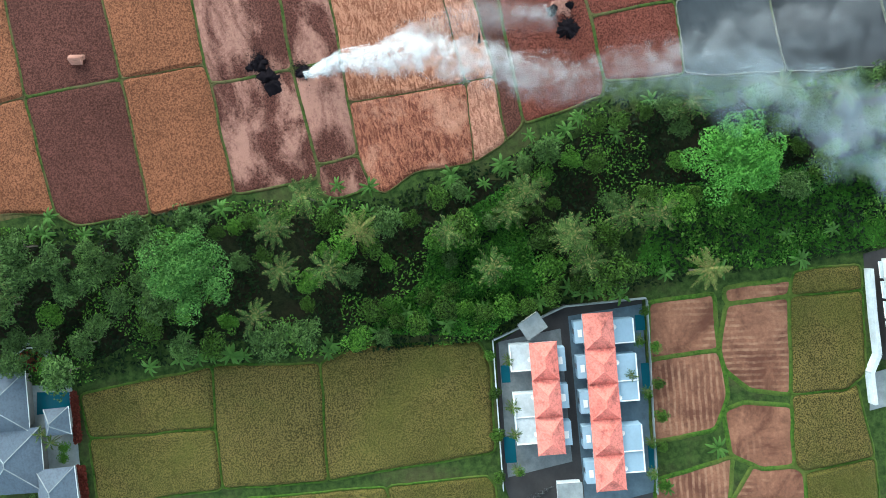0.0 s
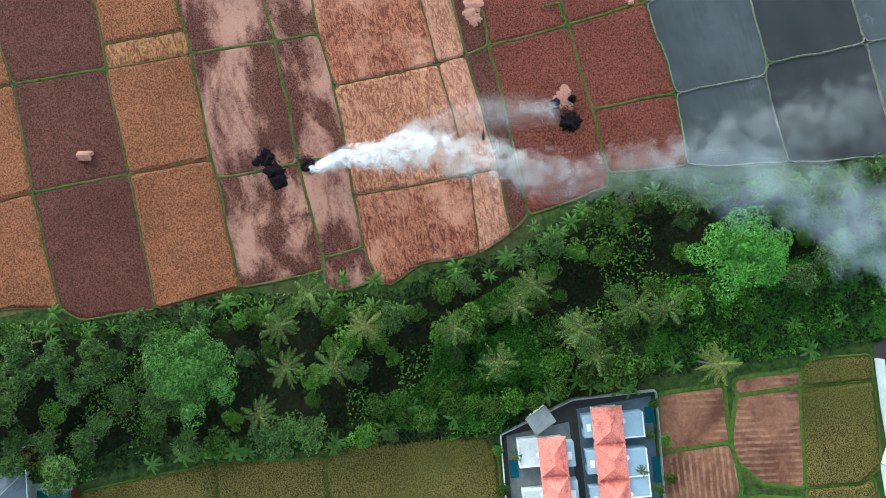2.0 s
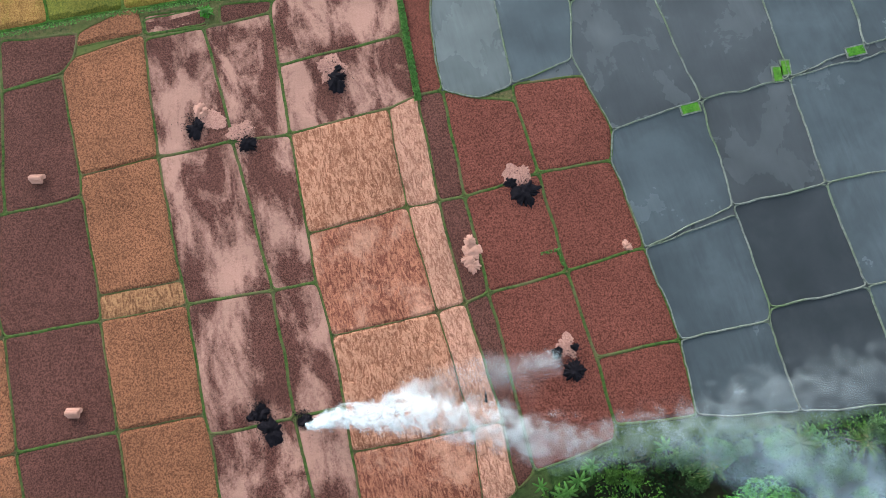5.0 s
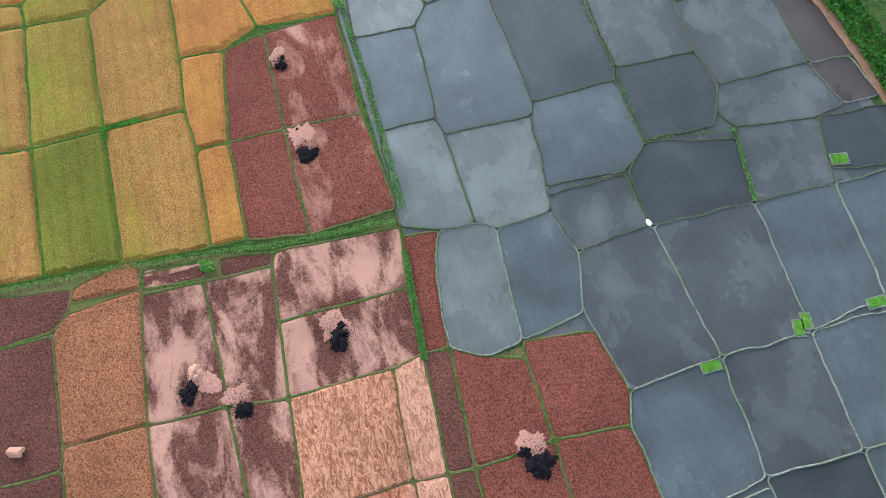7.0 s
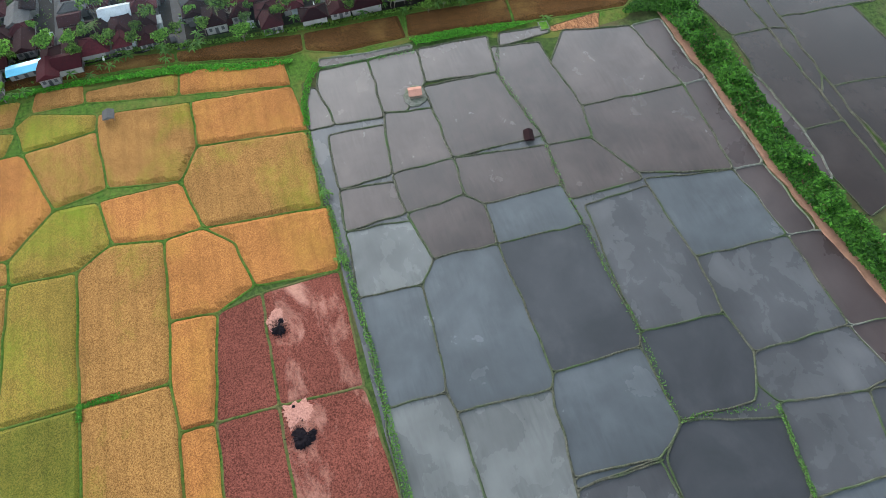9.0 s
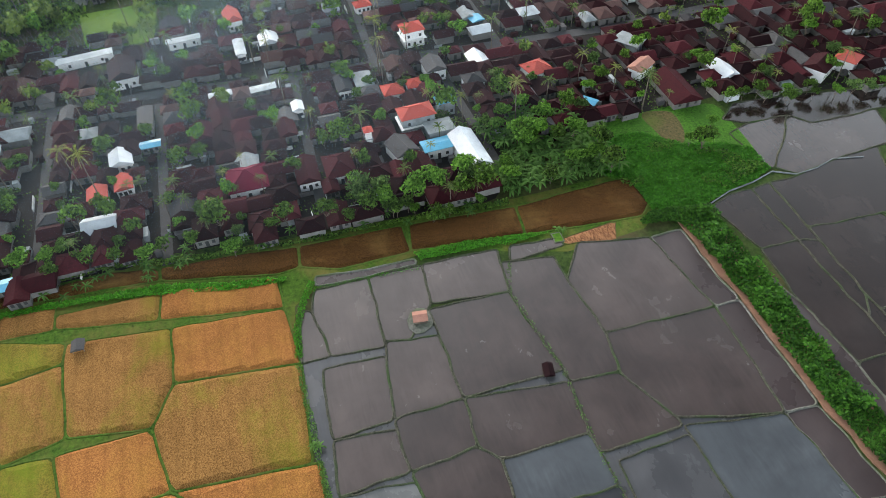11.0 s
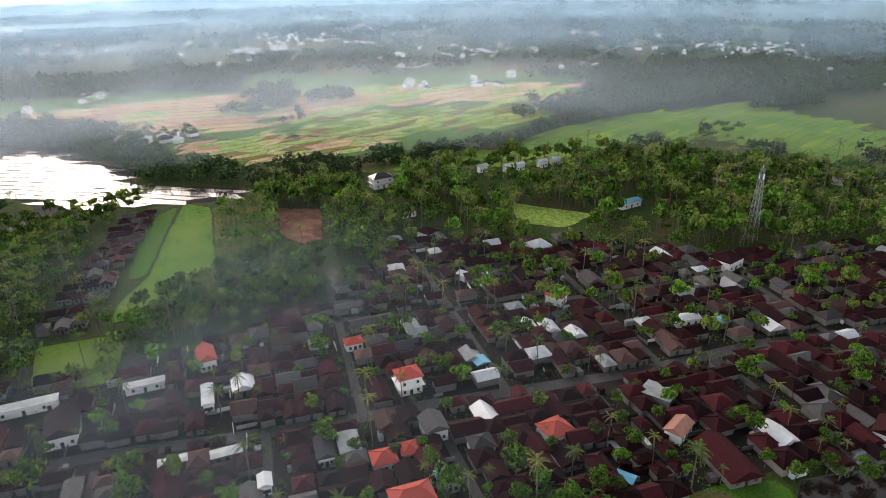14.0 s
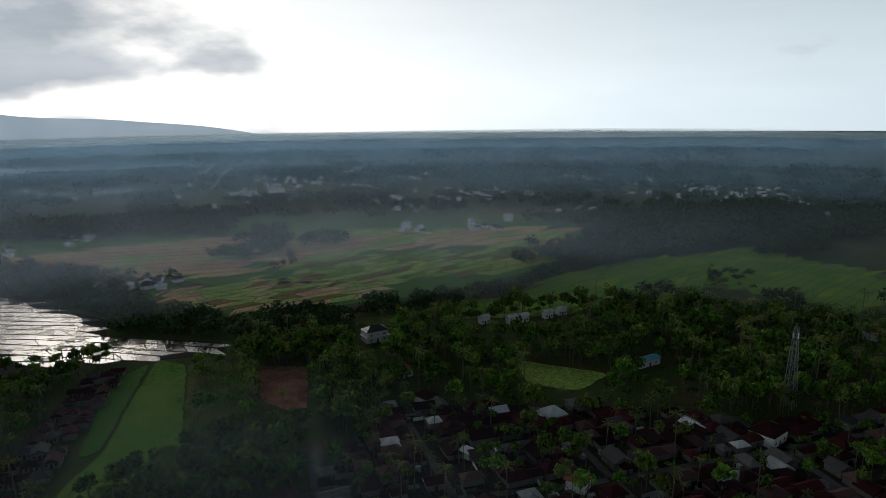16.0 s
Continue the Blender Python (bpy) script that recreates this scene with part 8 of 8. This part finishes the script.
woods("far_woods", "trees along the edge of the green rice", [(590, -300), (594, -338), (558, -332), (556, -271)], 60, 63, 3.6, low=0.0)
woods("far_woods", "palm and scrub groves beside the lake", [(400, 230), (620, 230), (600, 90), (560, 60), (440, 70), (400, 120)], 700, 35, 4.5, low=0.2)
woods("far_woods", "dark groves on the village's far side", [(392, -345), (300, -345), (300, -480), (480, -600), (520, -450)], 700, 36, 4.6, low=0.2)


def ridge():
    """A low range of hills on the skyline, the haze put into its glow."""
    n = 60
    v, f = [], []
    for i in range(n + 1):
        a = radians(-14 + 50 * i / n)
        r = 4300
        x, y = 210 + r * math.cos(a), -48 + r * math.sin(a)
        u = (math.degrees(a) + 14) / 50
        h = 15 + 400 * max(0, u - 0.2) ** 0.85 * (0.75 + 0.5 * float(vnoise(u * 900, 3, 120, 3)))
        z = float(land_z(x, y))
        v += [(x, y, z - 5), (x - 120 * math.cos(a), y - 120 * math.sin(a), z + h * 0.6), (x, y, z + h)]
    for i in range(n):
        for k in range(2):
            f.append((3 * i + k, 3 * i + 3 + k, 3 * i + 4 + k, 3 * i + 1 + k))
    thing("hill_range", "low hills on the skyline with blue haze put into their glow", "hills", data=mesh("hill_range", v, f, M["far_hills"], True), kind="structure")


ridge()


def far_town():
    """Pale houses and halls scattered among the far trees."""
    r = random.Random(77)
    walls, white, red = Geo(), Geo(), Geo()
    spots = []
    for cx, cy, n, sp in ((1100, -280, 26, 70), (1160, -420, 24, 80), (900, -500, 40, 60), (1250, -90, 16, 70), (1300, -650, 70, 160), (1600, -300, 80, 300), (1450, -150, 40, 200), (1000, -800, 60, 150), (760, -640, 40, 80), (1500, 300, 24, 160), (735, 16, 16, 24), (880, 150, 6, 30), (960, 100, 8, 30), (800, -470, 16, 30), (880, -240, 5, 20), (865, -310, 8, 25), (2000, -900, 40, 300)):
        spots += [(r.gauss(cx, sp * 0.5), r.gauss(cy, sp * 0.5), cx) for _ in range(n)]
    for x, y, cx in spots:
        w, d, h = r.uniform(4, 8), r.uniform(3.5, 6.5), r.uniform(2.6, 4.4)
        yaw = r.uniform(0, 180)
        z = float(land_z(x, y))
        for g, to in ((Geo().box(-w / 2, -d / 2, z - 1, w / 2, d / 2, z + h), walls), (Geo().roof(w, d, z + h, 2.0, 0.6), white if r.random() < 0.45 else red)):
            turned(g, x, y, yaw)
            to.add(g.v, g.f)
    for x, y, w, d, yaw in ((1133, -280, 22, 12, 20), (1238, -471, 34, 10, 10), (1118, -477, 20, 10, 30), (1287, -76, 50, 9, 95), (1330, -130, 26, 9, 95), (917, -473, 10, 7, 20), (892, -231, 9, 6, 95), (900, -353, 10, 6, 60)):
        z = float(land_z(x, y))
        for g, to in ((Geo().box(-w / 2, -d / 2, z - 1, w / 2, d / 2, z + 6), walls), (Geo().roof(w, d, z + 6, 3.0, 0.8), white)):
            turned(g, x, y, yaw)
            to.add(g.v, g.f)
    ob = thing("far_town", "scattered pale houses and halls on the far plain", "houses", kind="stuff")
    part("walls", walls.made("walls", M["white_wall"]), ob)
    part("roofs", white.made("roofs", M["deck_white"]), ob)
    part("roofs", red.made("roofs", M["tile_brown"]), ob)


far_town()


# ---- mist on the plain ----
def mist_mat(name, centre, stops, reach, lo, hi, scale, stretch):
    """Thin haze: mostly clear, scattering the light that falls on it, thicker with the ramp's distance from a place."""
    a = Mat(name, 1.0, 0.0)
    dist = a.t.nodes.new("ShaderNodeVectorMath")
    dist.operation = "DISTANCE"
    dist.inputs[1].default_value = centre
    flat = a.mapped((1, 1, 0))
    a.link(flat, dist.inputs[0])
    far = a.ramp(a.math("DIVIDE", dist.outputs["Value"], reach), *stops)
    tex = a.ramp(a.noise(scale, 5, 0.55, a.mapped(stretch, 12)), (0.34, lo), (0.68, hi))
    al = a.math("MULTIPLY", far, tex)
    dif = a.t.nodes.new("ShaderNodeBsdfDiffuse")
    tra = a.t.nodes.new("ShaderNodeBsdfTranslucent")
    clr = a.t.nodes.new("ShaderNodeBsdfTransparent")
    for n in (dif, tra):
        n.inputs["Color"].default_value = (0.66, 0.86, 1.0, 1)
    m1, m2 = a.t.nodes.new("ShaderNodeMixShader"), a.t.nodes.new("ShaderNodeMixShader")
    m1.inputs[0].default_value = 0.12
    a.link(dif.outputs[0], m1.inputs[1])
    a.link(tra.outputs[0], m1.inputs[2])
    a.link(al, m2.inputs[0])
    a.link(clr.outputs[0], m2.inputs[1])
    a.link(m1.outputs[0], m2.inputs[2])
    a.link(m2.outputs[0], a.t.nodes["Material Output"].inputs["Surface"])
    return a.m


def mist_layer(high, mat, x0, x1, y0, y1):
    xs, ys = np.linspace(x0, x1, 30), np.linspace(y0, y1, 30)
    gx, gy = np.meshgrid(xs, ys, indexing="ij")
    z = land_z(gx, gy) + high
    f = [(i * 30 + j, (i + 1) * 30 + j, (i + 1) * 30 + j + 1, i * 30 + j + 1) for i in range(29) for j in range(29)]
    thing("mist_layer", "thin bluish morning haze lying over the plain", "mist", data=mesh("mist_layer", np.stack([gx, gy, z], -1).reshape(-1, 3), f, mat, True), kind="stuff")



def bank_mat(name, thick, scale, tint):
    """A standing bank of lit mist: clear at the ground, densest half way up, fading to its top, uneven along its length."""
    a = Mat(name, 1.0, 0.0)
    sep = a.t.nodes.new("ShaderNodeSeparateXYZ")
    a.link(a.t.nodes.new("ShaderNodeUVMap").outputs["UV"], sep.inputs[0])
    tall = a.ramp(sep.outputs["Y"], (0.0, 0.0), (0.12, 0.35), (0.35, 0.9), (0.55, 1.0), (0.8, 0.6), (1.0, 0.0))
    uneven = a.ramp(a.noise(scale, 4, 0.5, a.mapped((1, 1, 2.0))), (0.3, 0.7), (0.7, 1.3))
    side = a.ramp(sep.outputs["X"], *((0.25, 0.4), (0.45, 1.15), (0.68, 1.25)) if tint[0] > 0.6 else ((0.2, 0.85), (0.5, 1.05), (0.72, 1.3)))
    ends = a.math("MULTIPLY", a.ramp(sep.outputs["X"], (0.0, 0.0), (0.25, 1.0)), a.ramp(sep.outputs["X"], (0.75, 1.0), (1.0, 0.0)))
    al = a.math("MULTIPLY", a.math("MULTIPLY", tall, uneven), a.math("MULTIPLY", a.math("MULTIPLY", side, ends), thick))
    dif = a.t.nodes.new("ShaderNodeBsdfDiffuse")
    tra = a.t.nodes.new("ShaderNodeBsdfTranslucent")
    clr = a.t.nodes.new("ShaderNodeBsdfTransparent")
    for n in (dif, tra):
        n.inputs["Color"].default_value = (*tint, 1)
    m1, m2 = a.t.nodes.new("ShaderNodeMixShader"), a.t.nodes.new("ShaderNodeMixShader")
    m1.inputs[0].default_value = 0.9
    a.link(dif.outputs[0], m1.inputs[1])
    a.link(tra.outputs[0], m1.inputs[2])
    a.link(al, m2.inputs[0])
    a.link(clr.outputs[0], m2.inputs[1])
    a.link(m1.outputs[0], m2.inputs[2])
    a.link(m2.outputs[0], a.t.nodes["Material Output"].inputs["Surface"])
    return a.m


def mist_bank(r, high, thick, seed, a0=-85, a1=65):
    """A mist bank standing across the plain in a wide arc."""
    n, m = 60, 8
    v, uv, f = [], [], []
    for i in range(n + 1):
        a = radians(a0 + (a1 - a0) * i / n)
        rr = r * (1 + 0.1 * (float(vnoise(i * 1.0, seed, 14, seed)) - 0.5))
        x, y = 200 + rr * math.cos(a), -60 + rr * math.sin(a)
        h = high * (0.85 + 0.3 * float(vnoise(i * 1.0, seed + 5, 9, seed)))
        for k in range(m + 1):
            v.append((x, y, float(land_z(x, y)) - 1 + h * k / m))
            uv.append((i / n, k / m))
    for i in range(n):
        for k in range(m):
            a = i * (m + 1) + k
            f.append((a, a + 1, a + m + 2, a + m + 1))
    # Distance haze put into the veil colour: bluer far off, paler at the skyline.
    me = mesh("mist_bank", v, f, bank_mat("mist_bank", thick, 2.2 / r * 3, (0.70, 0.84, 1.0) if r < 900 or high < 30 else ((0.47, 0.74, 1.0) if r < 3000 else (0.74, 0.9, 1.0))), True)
    lay = me.uv_layers.new(name="UVMap")
    for lp in me.loops:
        lay.data[lp.index].uv = uv[lp.vertex_index]
    thing("mist_bank", "pale sunlit mist bank drifting across the plain", "mist", data=me, kind="stuff")


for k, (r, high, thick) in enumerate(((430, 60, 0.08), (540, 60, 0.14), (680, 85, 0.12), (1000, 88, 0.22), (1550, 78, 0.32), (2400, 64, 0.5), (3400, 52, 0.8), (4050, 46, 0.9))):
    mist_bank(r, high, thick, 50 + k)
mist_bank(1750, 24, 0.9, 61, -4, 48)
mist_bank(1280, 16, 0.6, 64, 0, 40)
plume("smoke_plume", "white smoke drifting low from the far houses", [(923, -447, -2), (936, -470, 5), (956, -512, 10), (980, -565, 13), (1000, -640, 15)], [3, 6, 10, 14, 18], 0.4, 2, 0.04, 12)
HAZE_STOPS = ((0.0, 0.125), (0.35, 0.09), (0.7, 0.03), (1.0, 0.0))
mist_layer(20, mist_mat("village_smoke_haze", (380, -15, 0), HAZE_STOPS, 140, 0.1, 1.4, 0.012, (1, 0.6, 1)), 220, 620, -200, 200)
plume("smoke_plume", "thin cooking smoke rising at the grove's edge", [(424, -72, 1), (428, -72, 10), (436, -73, 20), (450, -76, 30)], [1.5, 3.0, 5.0, 8.0], 0.35, 1, 0.15, 9)
drop_kind(*P_LOW, *T_LOW, T_BIG, T_BIG2, *T_MID, *T_FAR, *P_NEAR, *P_FAR, *B_NEAR, *B_FAR)
